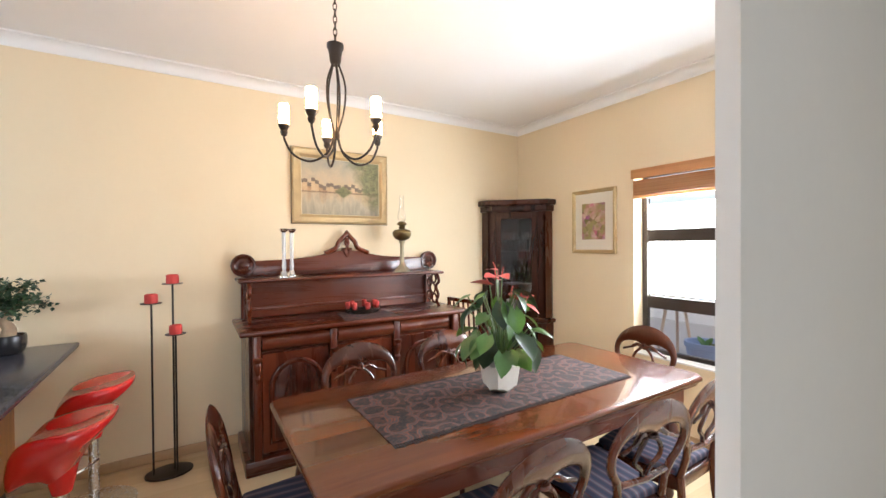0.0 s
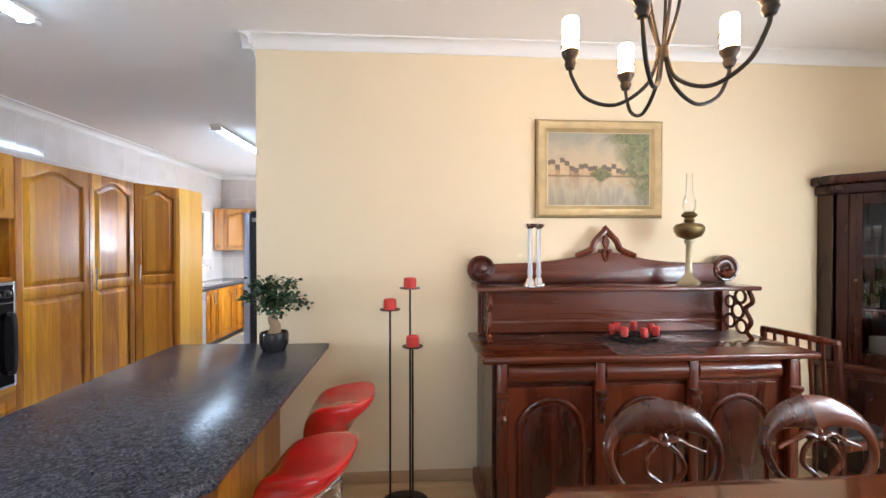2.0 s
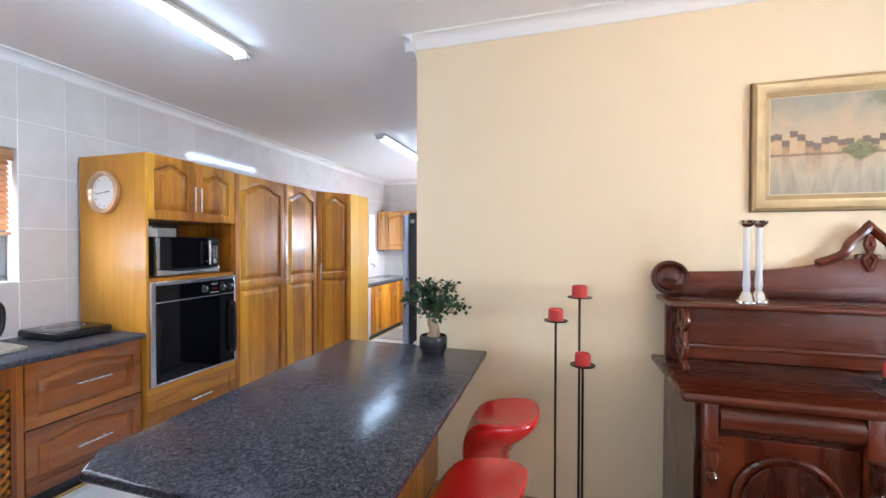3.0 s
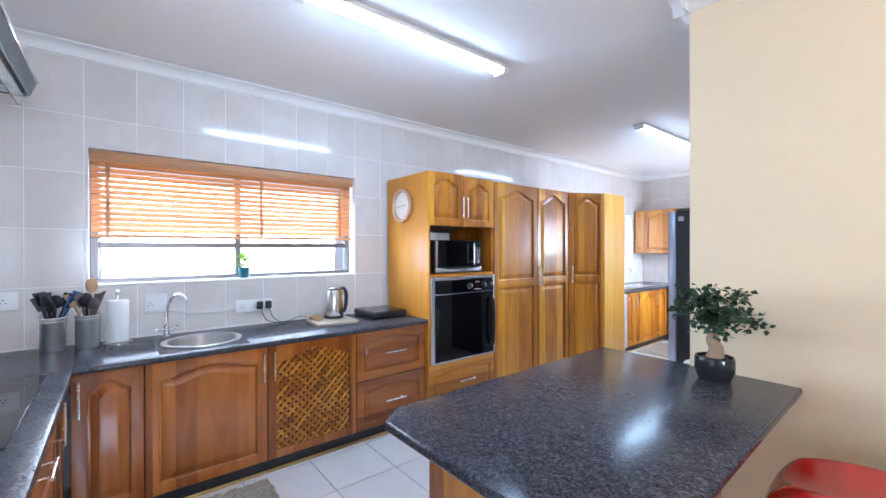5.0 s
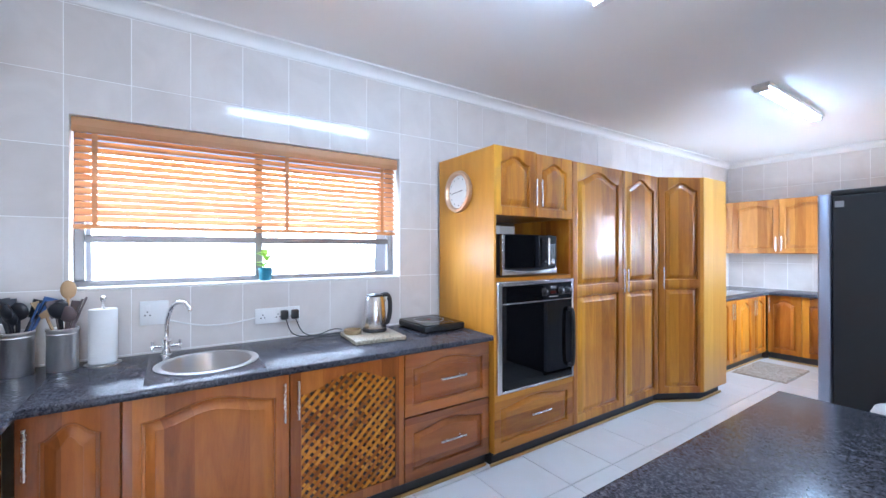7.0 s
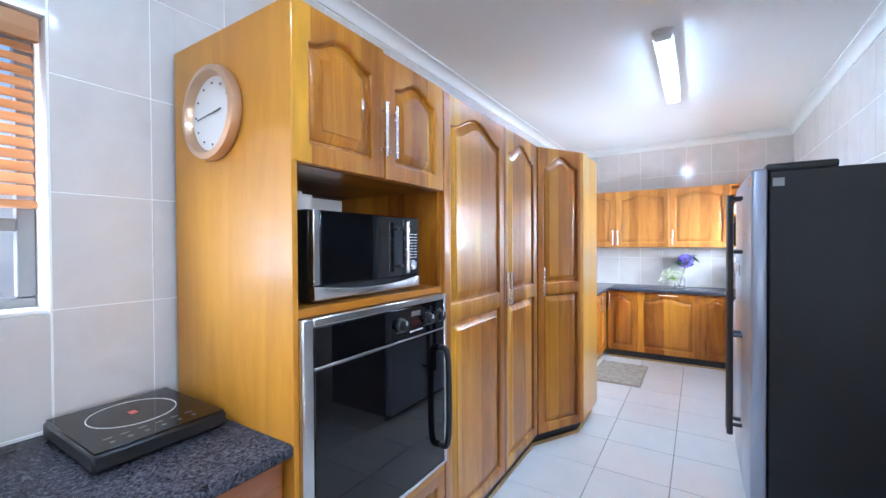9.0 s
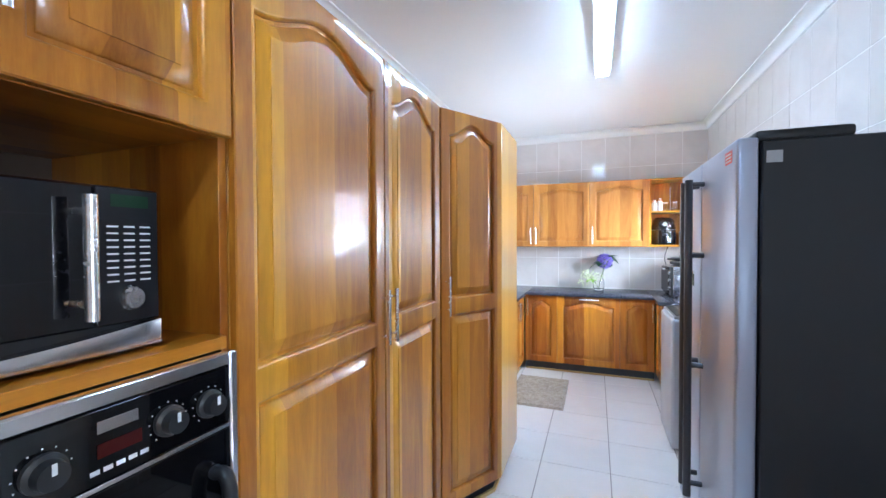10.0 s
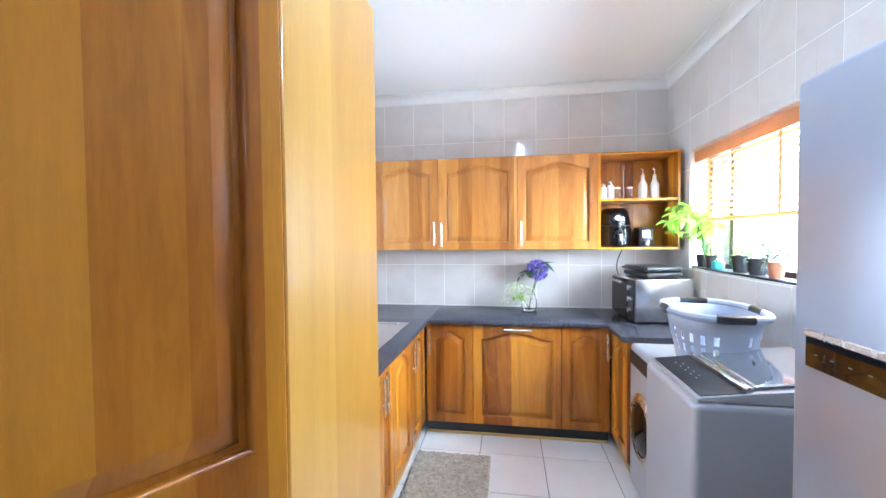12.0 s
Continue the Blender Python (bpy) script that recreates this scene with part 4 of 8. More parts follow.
def runner_mat():
    m, n, l, b = mat("woven_paisley_cloth", 0.9)
    v, _ = coords(n, l, (1, 1, 1), False)
    vo = n.new("ShaderNodeTexVoronoi")
    vo.inputs["Scale"].default_value = 9.0
    vo.inputs["Randomness"].default_value = 0.6
    dv, ad = n.new("ShaderNodeTexNoise"), n.new("ShaderNodeVectorMath")
    dv.inputs["Scale"].default_value = 9
    l.new(v, dv.inputs["Vector"])
    ad.operation = "MULTIPLY_ADD"
    ad.inputs[1].default_value = (0.07, 0.07, 0.07)
    l.new(dv.outputs["Color"], ad.inputs[0])
    l.new(v, ad.inputs[2])
    l.new(ad.outputs[0], vo.inputs["Vector"])
    sw = tex(n, l, v, 26, 4, 0.6, 2.2)
    rings = n.new("ShaderNodeMath")
    rings.operation = "SINE"
    mul = n.new("ShaderNodeMath")
    mul.operation = "MULTIPLY"
    mul.inputs[1].default_value = 15
    l.new(vo.outputs["Distance"], mul.inputs[0])
    l.new(mul.outputs[0], rings.inputs[0])
    a = ramp(n, l, rings.outputs[0], (0.0, (0.022, 0.018, 0.02)), (0.40, (0.03, 0.03, 0.042)), (0.55, (0.24, 0.07, 0.04)), (0.8, (0.17, 0.075, 0.05)), (1.0, (0.08, 0.07, 0.075)))
    c = mixc(n, l, 0.4, a, ramp(n, l, sw, (0.38, (0.02, 0.018, 0.022)), (0.5, (0.06, 0.045, 0.042)), (0.6, (0.17, 0.055, 0.035))))
    l.new(c, b.inputs["Base Color"])
    bump(n, l, b, tex(n, l, v, 420, 2), 0.35, 0.002)
    return m


RUNM = runner_mat()
ru = thing("table_runner", pose(1.365, 1.54, 0.7605), "dark woven paisley table runner with black fringe", "table runner")
bm = plate([(-0.72, -0.255), (0.72, -0.225), (0.72, 0.255), (-0.72, 0.255)], 0.0005, 0.005, 0.0015, 1)
part("cloth", bm, RUNM, ru)
FRING = plain("black_wool_fringe", (0.03, 0.022, 0.022), 0.95, vary=0.3, scale=40)
bm = bm_new()
rng = random.Random(4)
for side in (-1, 1):
    x = -0.72
    while x < 0.72:
        y0 = side * 0.255 if side > 0 else -0.255 + 0.03 * (x + 0.72) / 1.44
        dx, dl = rng.uniform(-0.006, 0.006), rng.uniform(0.018, 0.032)
        add_box(bm, x, x + 0.006, min(y0, y0 + side * dl), max(y0, y0 + side * dl), 0.0005, 0.003)
        x += 0.011
tagged(part("fringe", bm, FRING, ru, "black wool fringe", smooth=False), kind="stuff")


def leaf_mesh(name, length, width, droop, material, heart=0.0, fold=0.25, n=7):
    """One leaf from its stalk at the origin along +y, folded along its midrib and drooping."""
    bm = bm_new()
    rows = []
    for i in range(n + 1):
        t = i / n
        w = width * (math.sin(math.pi * min(1, t * 0.93 + 0.07)) ** 0.75) * (1 - 0.35 * t) if heart else width * math.sin(math.pi * (0.04 + 0.93 * t)) ** 0.8
        y = length * t
        z = -droop * length * t * t
        back = heart * length * 0.18 if i == 0 else 0
        rows.append([bm.verts.new((-w, y - back, z + fold * w)), bm.verts.new((-w * 0.5, y - back * 0.6, z + fold * w * 0.4)), bm.verts.new((0, y, z)),
                     bm.verts.new((w * 0.5, y - back * 0.6, z + fold * w * 0.4)), bm.verts.new((w, y - back, z + fold * w))])
    for a, b in zip(rows, rows[1:]):
        for k in range(4):
            bm.faces.new((a[k], a[k + 1], b[k + 1], b[k]))
    return mesh_of(name, bm, material)


def aim(p, yaw, pitch, roll=0, s=1.0):
    return Matrix.Translation(p) @ Euler((radians(pitch), radians(roll), radians(yaw)), "YXZ").to_matrix().to_4x4() @ Matrix.Scale(s, 4)


an = thing("anthurium_plant", pose(1.34, 1.52, 0.7665), "coral-flowered anthurium in a cream scalloped pot", "potted plant")
bm = bm_new()
seg = 32
rings = []
for r, z in ((0.056, 0.0), (0.062, 0.004), (0.066, 0.05), (0.073, 0.11), (0.082, 0.15), (0.092, 0.165), (0.090, 0.172), (0.078, 0.168), (0.07, 0.14), (0.0, 0.14)):
    if r == 0:
        rings.append([bm.verts.new((0, 0, z))])
    else:
        ring = []
        for i in range(seg):
            a = 2 * math.pi * i / seg
            sq = 1 / max(abs(math.cos(a)), abs(math.sin(a))) ** 0.85
            wob = 0.009 * math.sin(8 * a) if z > 0.16 else 0
            ring.append(bm.verts.new(((r * sq + wob) * math.cos(a), (r * sq + wob) * math.sin(a), z + (0.022 * abs(math.sin(2 * a)) if z < 0.005 else 0))))
        rings.append(ring)
for a, b in zip(rings, rings[1:]):
    for i in range(seg):
        q = list(dict.fromkeys([a[i % len(a)], a[(i + 1) % seg % len(a)], b[(i + 1) % seg % len(b)], b[i % len(b)]]))
        if len(q) > 2:
            bm.faces.new(q)
bm.faces.new(rings[0][::-1])
part("pot", bm, POTW, an, "cream scalloped square pot")
part("rim_band", tube([(0.0935 * math.cos(t) / max(abs(math.cos(t)), abs(math.sin(t))) ** 0.85, 0.0935 * math.sin(t) / max(abs(math.cos(t)), abs(math.sin(t))) ** 0.85, 0.135 + 0.004 * math.sin(12 * t)) for t in [2 * math.pi * i / 48 for i in range(48)]], 0.0045, 6, True), POTW, an, "moulded rim band", Matrix.Scale(0.88, 4) @ Matrix.Translation((0, 0, 0.012)))
part("soil", lathe([(0.078, 0.141), (0.06, 0.15), (0.0, 0.152)], 16), SOIL, an)
rng = random.Random(11)
lms = [leaf_mesh("leaf", 0.125, 0.056, 0.3, LEAF, 1.0), leaf_mesh("leaf", 0.13, 0.058, 0.45, LEAFD, 1.0), leaf_mesh("leaf", 0.10, 0.046, 0.3, LEAF, 1.0)]
flm = leaf_mesh("spathe", 0.115, 0.046, 0.3, PINK, 1.0, 0.1)
for i in range(44):
    az = i * 137.5 + rng.uniform(-20, 20)
    rr, hh = rng.uniform(0.05, 0.17), rng.uniform(0.24, 0.50)
    if i > 26:
        rr, hh = rng.uniform(0.12, 0.2), rng.uniform(0.18, 0.32)
    a = radians(az)
    tip = Vector((rr * math.cos(a), rr * math.sin(a), hh))
    part("stem", tube(curve_pts([(0.02 * math.cos(a), 0.02 * math.sin(a), 0.145), (rr * 0.35 * math.cos(a), rr * 0.35 * math.sin(a), hh * 0.65), tuple(tip)], 4), 0.0032, 5), STEM, an)
    piece("leaf", lms[i % 3], an, aim(tip, az - 90, rng.uniform(-70, -5), rng.uniform(-30, 30), rng.uniform(0.8, 1.1)))
for az, rr, hh in ((60, 0.03, 0.55), (150, 0.05, 0.53), (250, 0.04, 0.58), (330, 0.10, 0.46), (300, 0.13, 0.44), (100, 0.02, 0.60), (200, 0.03, 0.57), (20, 0.12, 0.47)):
    a = radians(az)
    tip = Vector((rr * math.cos(a), rr * math.sin(a), hh))
    part("stem", tube(curve_pts([(0.015 * math.cos(a), 0.015 * math.sin(a), 0.145), (rr * 0.4 * math.cos(a), rr * 0.4 * math.sin(a), hh * 0.6), tuple(tip)], 4), 0.003, 5), STEM, an)
    piece("spathe", flm, an, aim(tip, az - 90, rng.uniform(-20, 25), rng.uniform(-25, 25), rng.uniform(0.6, 0.85)), "coral pink flower")
    part("spadix", tube([tuple(tip), (tip.x + 0.02 * math.cos(a), tip.y + 0.02 * math.sin(a), tip.z + 0.04)], [0.004, 0.002], 6), PINK, an)

# sideboard
sb = thing("sideboard", pose(1.15, 0, 0), "dark carved Victorian mahogany sideboard with a high shelved back", "sideboard")
part("body", box(-0.82, 0.82, 2.83, 3.34, 0.10, 0.915, 0.004), MAHOG, sb)
part("plinth", box(-0.85, 0.85, 2.79, 3.34, 0.0, 0.0995, 0.01, 2), MAHOG_X, sb)
part("top", box(-0.88, 0.88, 2.755, 3.35, 0.9155, 0.95, 0.012, 3), MAHOG_X, sb)
bx = (-0.80, -0.30, 0.19, 0.69)
for i in range(3):
    x0, x1 = bx[i] + 0.055, bx[i + 1] - 0.0 + 0.0
    x1 = bx[i + 1] - 0.005
    w = x1 - x0
    bm = slab([(2.80 + 0.03 - 0.052 * math.sin(a), 0.80 + 0.055 * (1 - math.cos(a))) for a in [j * math.pi / 10 for j in range(11)]], x0, x1)
    bmesh.ops.transform(bm, matrix=Matrix(((0, 1, 0, 0), (1, 0, 0, 0), (0, 0, 1, 0), (0, 0, 0, 1))), verts=bm.verts)
    part("drawer_front", bm, MAHOG_X, sb, "bow-fronted drawer")
    z0, z1 = 0.13, 0.785
    hgt = z1 - z0
    dr = part("door", box(x0, x1, 2.808, 2.8285, z0, z1, 0.003), MAHOG, sb)
    cx, rad = (x0 + x1) / 2, w / 2 - 0.05
    arch = [(cx - rad, z0 + 0.06), (cx + rad, z0 + 0.06)] + [(cx + rad * math.cos(a), z1 - 0.06 - rad + rad * math.sin(a)) for a in [k * math.pi / 14 for k in range(15)]]
    part("moulding", tube([(x, 2.806, z) for x, z in arch], 0.011, 8, True), MAHOG, dr, "arched moulding")
    ins = shrink(arch, 0.025)
    part("panel", slab(ins, 2.800, 2.8075, 0.005, 2), MAHOG, dr, "raised arched panel")
    part("keyhole", lathe([(0.012, 0), (0.010, 0.003), (0, 0.003)], 12), BRASS, dr, "brass escutcheon", Matrix.Translation((x1 - 0.02, 2.808, 0.46)) @ Matrix.Rotation(radians(90), 4, "X"))
for x in (*bx[:3], 0.735):
    bm = box(x, x + 0.05, 2.785, 2.829, 0.10, 0.91, 0.006, 2)
    part("pilaster", bm, MAHOG, sb)
    bm = lathe([(0.0, 0.0), (0.012, 0.006), (0.016, 0.02), (0.022, 0.04), (0.012, 0.06), (0.018, 0.075), (0.028, 0.11), (0.02, 0.14), (0.03, 0.155), (0.03, 0.17), (0, 0.17)], 14, x + 0.025, 2.775, 0.60)
    part("turned_drop", bm, MAHOG, sb, "turned drop ornament")
part("back_panel", box(-0.82, 0.82, 3.305, 3.34, 0.9505, 1.235, 0.003), MAHOG_X, sb)
part("moulding", box(-0.80, 0.80, 3.29, 3.3045, 1.005, 1.03, 0.006, 2), MAHOG_X, sb)
part("shelf", box(-0.86, 0.80, 3.03, 3.345, 1.236, 1.262, 0.010, 3), MAHOG_X, sb)
for sx in (-0.79, 0.755):
    bm = bm_new()
    add_tube(bm, curve_pts([(sx, 3.08, 1.235), (sx, 3.05, 1.17), (sx, 3.10, 1.12), (sx, 3.06, 1.05), (sx, 3.09, 0.99), (sx, 3.05, 0.952)], 6), 0.013, 8)
    for cy, cz, r in ((3.14, 1.19, 0.04), (3.16, 1.10, 0.045), (3.13, 1.01, 0.04), (3.22, 1.15, 0.035), (3.22, 1.03, 0.04)):
        add_tube(bm, [(sx, cy + r * math.cos(a), cz + r * math.sin(a)) for a in [i * math.pi / 6 for i in range(12)]], 0.009, 6, True)
    add_box(bm, sx - 0.012, sx + 0.012, 3.27, 3.304, 0.951, 1.235)
    part("bracket", bm, MAHOG, sb, "pierced scroll bracket")
top = []
for i in range(25):
    u = -1 + i / 12
    z = 1.395 + 0.05 * math.exp(-(u * 0.74 / 0.22) ** 2) + 0.012 * math.cos(u * math.pi)
    top.append((u * 0.74, z))
part("crest_board", slab([(0.80, 1.2625), (-0.80, 1.2625)] + top, 3.315, 3.34, 0.004), MAHOG_X, sb)
for sx in (-0.80, 0.80):
    bm = lathe([(0.086, 0.0), (0.086, 0.03), (0.08, 0.037), (0.07, 0.036), (0.063, 0.026), (0.05, 0.022), (0.03, 0.027), (0.018, 0.036), (0, 0.04)], 28)
    part("scroll_ear", bm, MAHOG, sb, "round scroll ear", Matrix.Translation((sx, 3.342, 1.35)) @ Matrix.Rotation(radians(90), 4, "X"))
    bm = bm_new()
    for k in range(5):
        a = radians(40 + 25 * k)
        add_tube(bm, [(sx + 0.0, 3.30, 1.29), (sx + 0.03 * math.cos(a) * (1 if sx < 0 else -1), 3.295, 1.29 + 0.03 * math.sin(a)), (sx + 0.06 * math.cos(a) * (1 if sx < 0 else -1), 3.30, 1.28 + 0.06 * math.sin(a))], [0.008, 0.012, 0.005], 6)
    part("carving", bm, MAHOG, sb, "carved leaf spray")
bm = bm_new()
for s in (-1, 1):
    add_tube(bm, curve_pts([(0, 3.318, 1.60), (s * 0.032, 3.316, 1.565), (s * 0.07, 3.316, 1.525), (s * 0.09, 3.316, 1.48), (s * 0.13, 3.316, 1.455), (s * 0.19, 3.318, 1.43)], 6), 0.0205, 8)
    add_tube(bm, curve_pts([(0, 3.316, 1.56), (s * 0.012, 3.316, 1.52), (0, 3.316, 1.48), (s * 0.02, 3.316, 1.45), (0, 3.314, 1.40)], 6), 0.012, 8)
add_lathe(bm, [(0, -0.02), (0.02, -0.01), (0.024, 0.0), (0.016, 0.015), (0, 0.03)], 12, 0, 3.322, 1.60)
add_box(bm, -0.045, 0.045, 3.318, 3.338, 1.43, 1.475, 0.004)
part("crest_carving", bm, MAHOG, sb, "pierced carved crest")

# things on the sideboard
CRYST = glass("cut_crystal", 0.02)
LEADC = glass("lead_crystal", 0.06, (0.93, 0.96, 1.0))
LEADC.node_tree.nodes["Principled BSDF"].inputs["Transmission Weight"].default_value = 0.55
PBRASS = plain("pale_worn_brass", (0.42, 0.36, 0.23), 0.4, 0.55, vary=0.2, scale=30)
SILVER = plain("polished_silver", (0.8, 0.8, 0.8), 0.12, 1.0, vary=0.04)
for x, y in ((0.60, 3.10), (0.665, 3.15)):
    k = thing("candlestick", pose(x, y, 1.2625), "tall clear glass candlestick with silver cup and foot", "candlestick", "pair of candlesticks")
    part("foot", lathe([(0.042, 0.0), (0.042, 0.008), (0.03, 0.016), (0.022, 0.04), (0.016, 0.05), (0, 0.05)], 20), SILVER, k, "silver foot")
    part("stem", lathe([(0.012, 0.0505), (0.016, 0.08), (0.013, 0.12), (0.014, 0.33), (0, 0.33)], 16), LEADC, k)
    part("cup", lathe([(0.012, 0.3305), (0.03, 0.345), (0.034, 0.36), (0.026, 0.362), (0, 0.352)], 20), SILVER, k, "silver cup")
k = thing("oil_lamp", pose(1.60, 3.17, 1.2625), "antique brass oil lamp with a clear glass chimney", "lamp")
part("foot", lathe([(0.075, 0.0), (0.075, 0.012), (0.055, 0.03), (0.035, 0.05), (0.024, 0.07), (0, 0.07)], 4), PBRASS, k, "square stepped foot")
part("column", lathe([(0.024, 0.0705), (0.019, 0.09), (0.017, 0.24), (0.028, 0.26), (0.028, 0.27), (0, 0.27)], 14), PBRASS, k, "pale fluted column")
part("font", lathe([(0.02, 0.2705), (0.065, 0.29), (0.082, 0.32), (0.084, 0.345), (0.07, 0.365), (0.03, 0.375), (0, 0.375)], 24), BRASS, k, "brass oil font")
part("burner", lathe([(0.022, 0.3755), (0.03, 0.39), (0.022, 0.40), (0.044, 0.415), (0.042, 0.425), (0.025, 0.44), (0, 0.44)], 18), BRASS, k)
ob = part("chimney", lathe([(0.024, 0.44), (0.036, 0.475), (0.034, 0.51), (0.02, 0.55), (0.017, 0.67), (0.0155, 0.67), (0.0185, 0.55), (0.0325, 0.51), (0.0345, 0.475), (0.0225, 0.441)], 20), GLASS, k, "clear glass chimney")
k = thing("table_mat", pose(1.16, 2.96, 0.9505), "dark patterned cloth under the candle ring", "cloth")
part("cloth", plate([(-0.20, -0.185), (0.26, -0.185), (0.20, 0.19), (-0.16, 0.19)], 0.0, 0.004, 0.001, 1), RUNM, k)
k = thing("candle_ring", pose(1.18, 3.03, 0.955), "black wire wreath holding small red candles", "candle holder")
bm = bm_new()
for j in range(5):
    r0, ph = 0.12 - 0.01 * (j % 2), j * 1.3
    add_tube(bm, [((r0 + 0.018 * math.sin(5 * a + ph)) * math.cos(a), (r0 + 0.018 * math.sin(5 * a + ph)) * math.sin(a) * 0.75, 0.022 + 0.016 * math.cos(6 * a + ph)) for a in [i * math.pi / 18 for i in range(36)]], 0.004, 5, True)
part("wreath", bm, IRON, k)
for i in range(7):
    a = i * 2 * math.pi / 7 + 0.3
    cpart = part("candle", lathe([(0.019, 0.0), (0.02, 0.03), (0.018, 0.052), (0.013, 0.05), (0, 0.046)], 14, 0.12 * math.cos(a), 0.09 * math.sin(a), 0.042), REDWAX, k, "small red candle")
    part("glass_cup", lathe([(0.022, 0.034), (0.0235, 0.07), (0.0225, 0.07), (0.021, 0.036)], 14, 0.12 * math.cos(a), 0.09 * math.sin(a), 0.0), GLASS, cpart, "clear glass cup")

# corner cabinet
MAHOG_D = timber("dark_aged_mahogany", (0.012, 0.003, 0.0012), (0.034, 0.007, 0.0025), (0.07, 0.016, 0.005), 0.28, 0.4, stave=0.5)
cb = thing("corner_cabinet", pose(XE - 0.005, YN - 0.005, 0), "dark mahogany corner display cabinet with a glazed door", "cabinet")


def corner_plate(a, c, z0, z1, bevel=0.006):
    """A plate filling the room's corner: a along each wall, c the depth of the short returns."""
    return plate([(0, 0), (-a, 0), (-a, -c), (-c, -a), (0, -a)], z0, z1, bevel, 2)


part("base", corner_plate(0.52, 0.10, 0.0, 0.70), MAHOG_D, cb)
part("waist_moulding", corner_plate(0.55, 0.11, 0.7005, 0.745, 0.012), MAHOG_D, cb)
part("cornice", corner_plate(0.56, 0.115, 1.89, 1.95, 0.012), MAHOG_D, cb, "stepped cornice")
part("frieze", corner_plate(0.53, 0.105, 1.83, 1.8895), MAHOG_D, cb)
d = Vector((0.41, -0.41, 0)).normalized()
Lf = (Vector((-0.10, -0.51, 0)) - Vector((-0.51, -0.10, 0))).length
fm = Matrix.Translation((-0.51, -0.10, 0)) @ Matrix.Rotation(radians(-45), 4, "Z")
for s in (0, 1):
    bm = plate([(-0.51, -0.002), (-0.51, -0.10), (-0.495, -0.115), (-0.485, -0.10), (-0.485, -0.002)], 0.7455, 1.8295) if s == 0 else plate([(-0.002, -0.51), (-0.10, -0.51), (-0.115, -0.495), (-0.10, -0.485), (-0.002, -0.485)], 0.7455, 1.8295)
    part("side_return", bm, MAHOG_D, cb)
part("back_panel", box(-0.484, -0.003, -0.012, -0.003, 0.7455, 1.8295), MAHOG_D, cb, "dark interior back")
part("back_panel", box(-0.012, -0.003, -0.484, -0.0125, 0.7455, 1.8295), MAHOG_D, cb, "dark interior back")
bm = bm_new()
for b in ((0.002, 0.075), (Lf - 0.075, Lf - 0.002)):
    add_box(bm, b[0], b[1], 0.0, 0.022, 0.7455, 1.8295, 0.002)
part("stile", bm, MAHOG_D, cb, m=fm)
bm = bm_new()
x0, x1 = 0.078, Lf - 0.078
for b in ((x0, x0 + 0.06, 0.75, 1.825), (x1 - 0.06, x1, 0.75, 1.825), (x0 + 0.06, x1 - 0.06, 0.75, 0.82), (x0 + 0.06, x1 - 0.06, 1.755, 1.825)):
    add_box(bm, b[0], b[1], -0.004, 0.018, b[2], b[3], 0.003)
dr = part("door", bm, MAHOG_D, cb, "glazed door", m=fm)
p = part("pane", box(x0 + 0.055, x1 - 0.055, 0.006, 0.009, 0.815, 1.76), GLASS, dr, "clear glass pane", smooth=False)
part("knob", lathe([(0.008, 0), (0.01, 0.012), (0.006, 0.018), (0, 0.018)], 12), BRASS, dr, "small brass knob", Matrix.Translation((x0 + 0.03, -0.004, 1.28)) @ Matrix.Rotation(radians(90), 4, "X"))
bd = part("base_door", slab([(0.08, 0.06), (Lf - 0.08, 0.06), (Lf - 0.08, 0.66), (0.08, 0.66)], -0.014, -0.002, 0.004), MAHOG_D, cb, "panelled base door", m=fm)
part("panel", slab([(0.15, 0.13), (Lf - 0.15, 0.13), (Lf - 0.15, 0.59), (0.15, 0.59)], -0.022, -0.0145, 0.005), MAHOG_D, bd)
for z in (1.08, 1.42):
    part("shelf", plate([(-0.48, -0.005), (-0.48, -0.10), (-0.10, -0.48), (-0.005, -0.48)], z, z + 0.014), MAHOG_D, cb)
rng = random.Random(5)
for zs, cnt in ((1.435, 6), (1.095, 6)):
    for i in range(cnt):
        u = 0.16 + i * 0.052
        pos = fm @ Vector((u, 0.06 + 0.05 * (i % 2), zs))
        h, r = rng.uniform(0.14, 0.20), rng.uniform(0.020, 0.026)
        o = thing("drinking_glass", pose(XE - 0.005 + pos.x, YN - 0.005 + pos.y, zs), "clear stemmed glass inside the corner cabinet", "glass", "glassware in the corner cabinet")
        part("bowl", lathe([(0.003, h * 0.42), (r, h * 0.6), (r * 1.05, h), (r * 0.98, h), (r * 0.9, h * 0.62), (0, h * 0.46)], 14), CRYST, o)
        part("stem", lathe([(r, 0.0), (r, 0.003), (0.004, 0.01), (0.003, h * 0.42), (0, h * 0.42)], 12), CRYST, o)
pos = fm @ Vector((0.26, 0.09, 0.746))
WHITEC = plain("white_china", (0.8, 0.8, 0.78), 0.2, vary=0.03)
for i in range(7):
    solid("plate", lathe([(0.05, 0.0), (0.055, 0.003), (0.085, 0.010), (0.085, 0.013), (0.05, 0.006), (0, 0.006)], 24), WHITEC, "white china plate in a stack in the cabinet", "plate", "", pose(XE - 0.005 + pos.x, YN - 0.005 + pos.y, 0.822 + 0.0137 * i), group="stack of plates")
solid("plate_stand", box(-0.09, 0.09, -0.07, 0.07, 0.0, 0.0745, 0.003), MAHOG_D, "low wooden block under the plates", "stand", "", pose(XE - 0.005 + pos.x, YN - 0.005 + pos.y, 0.7465, 0, 0, -45))

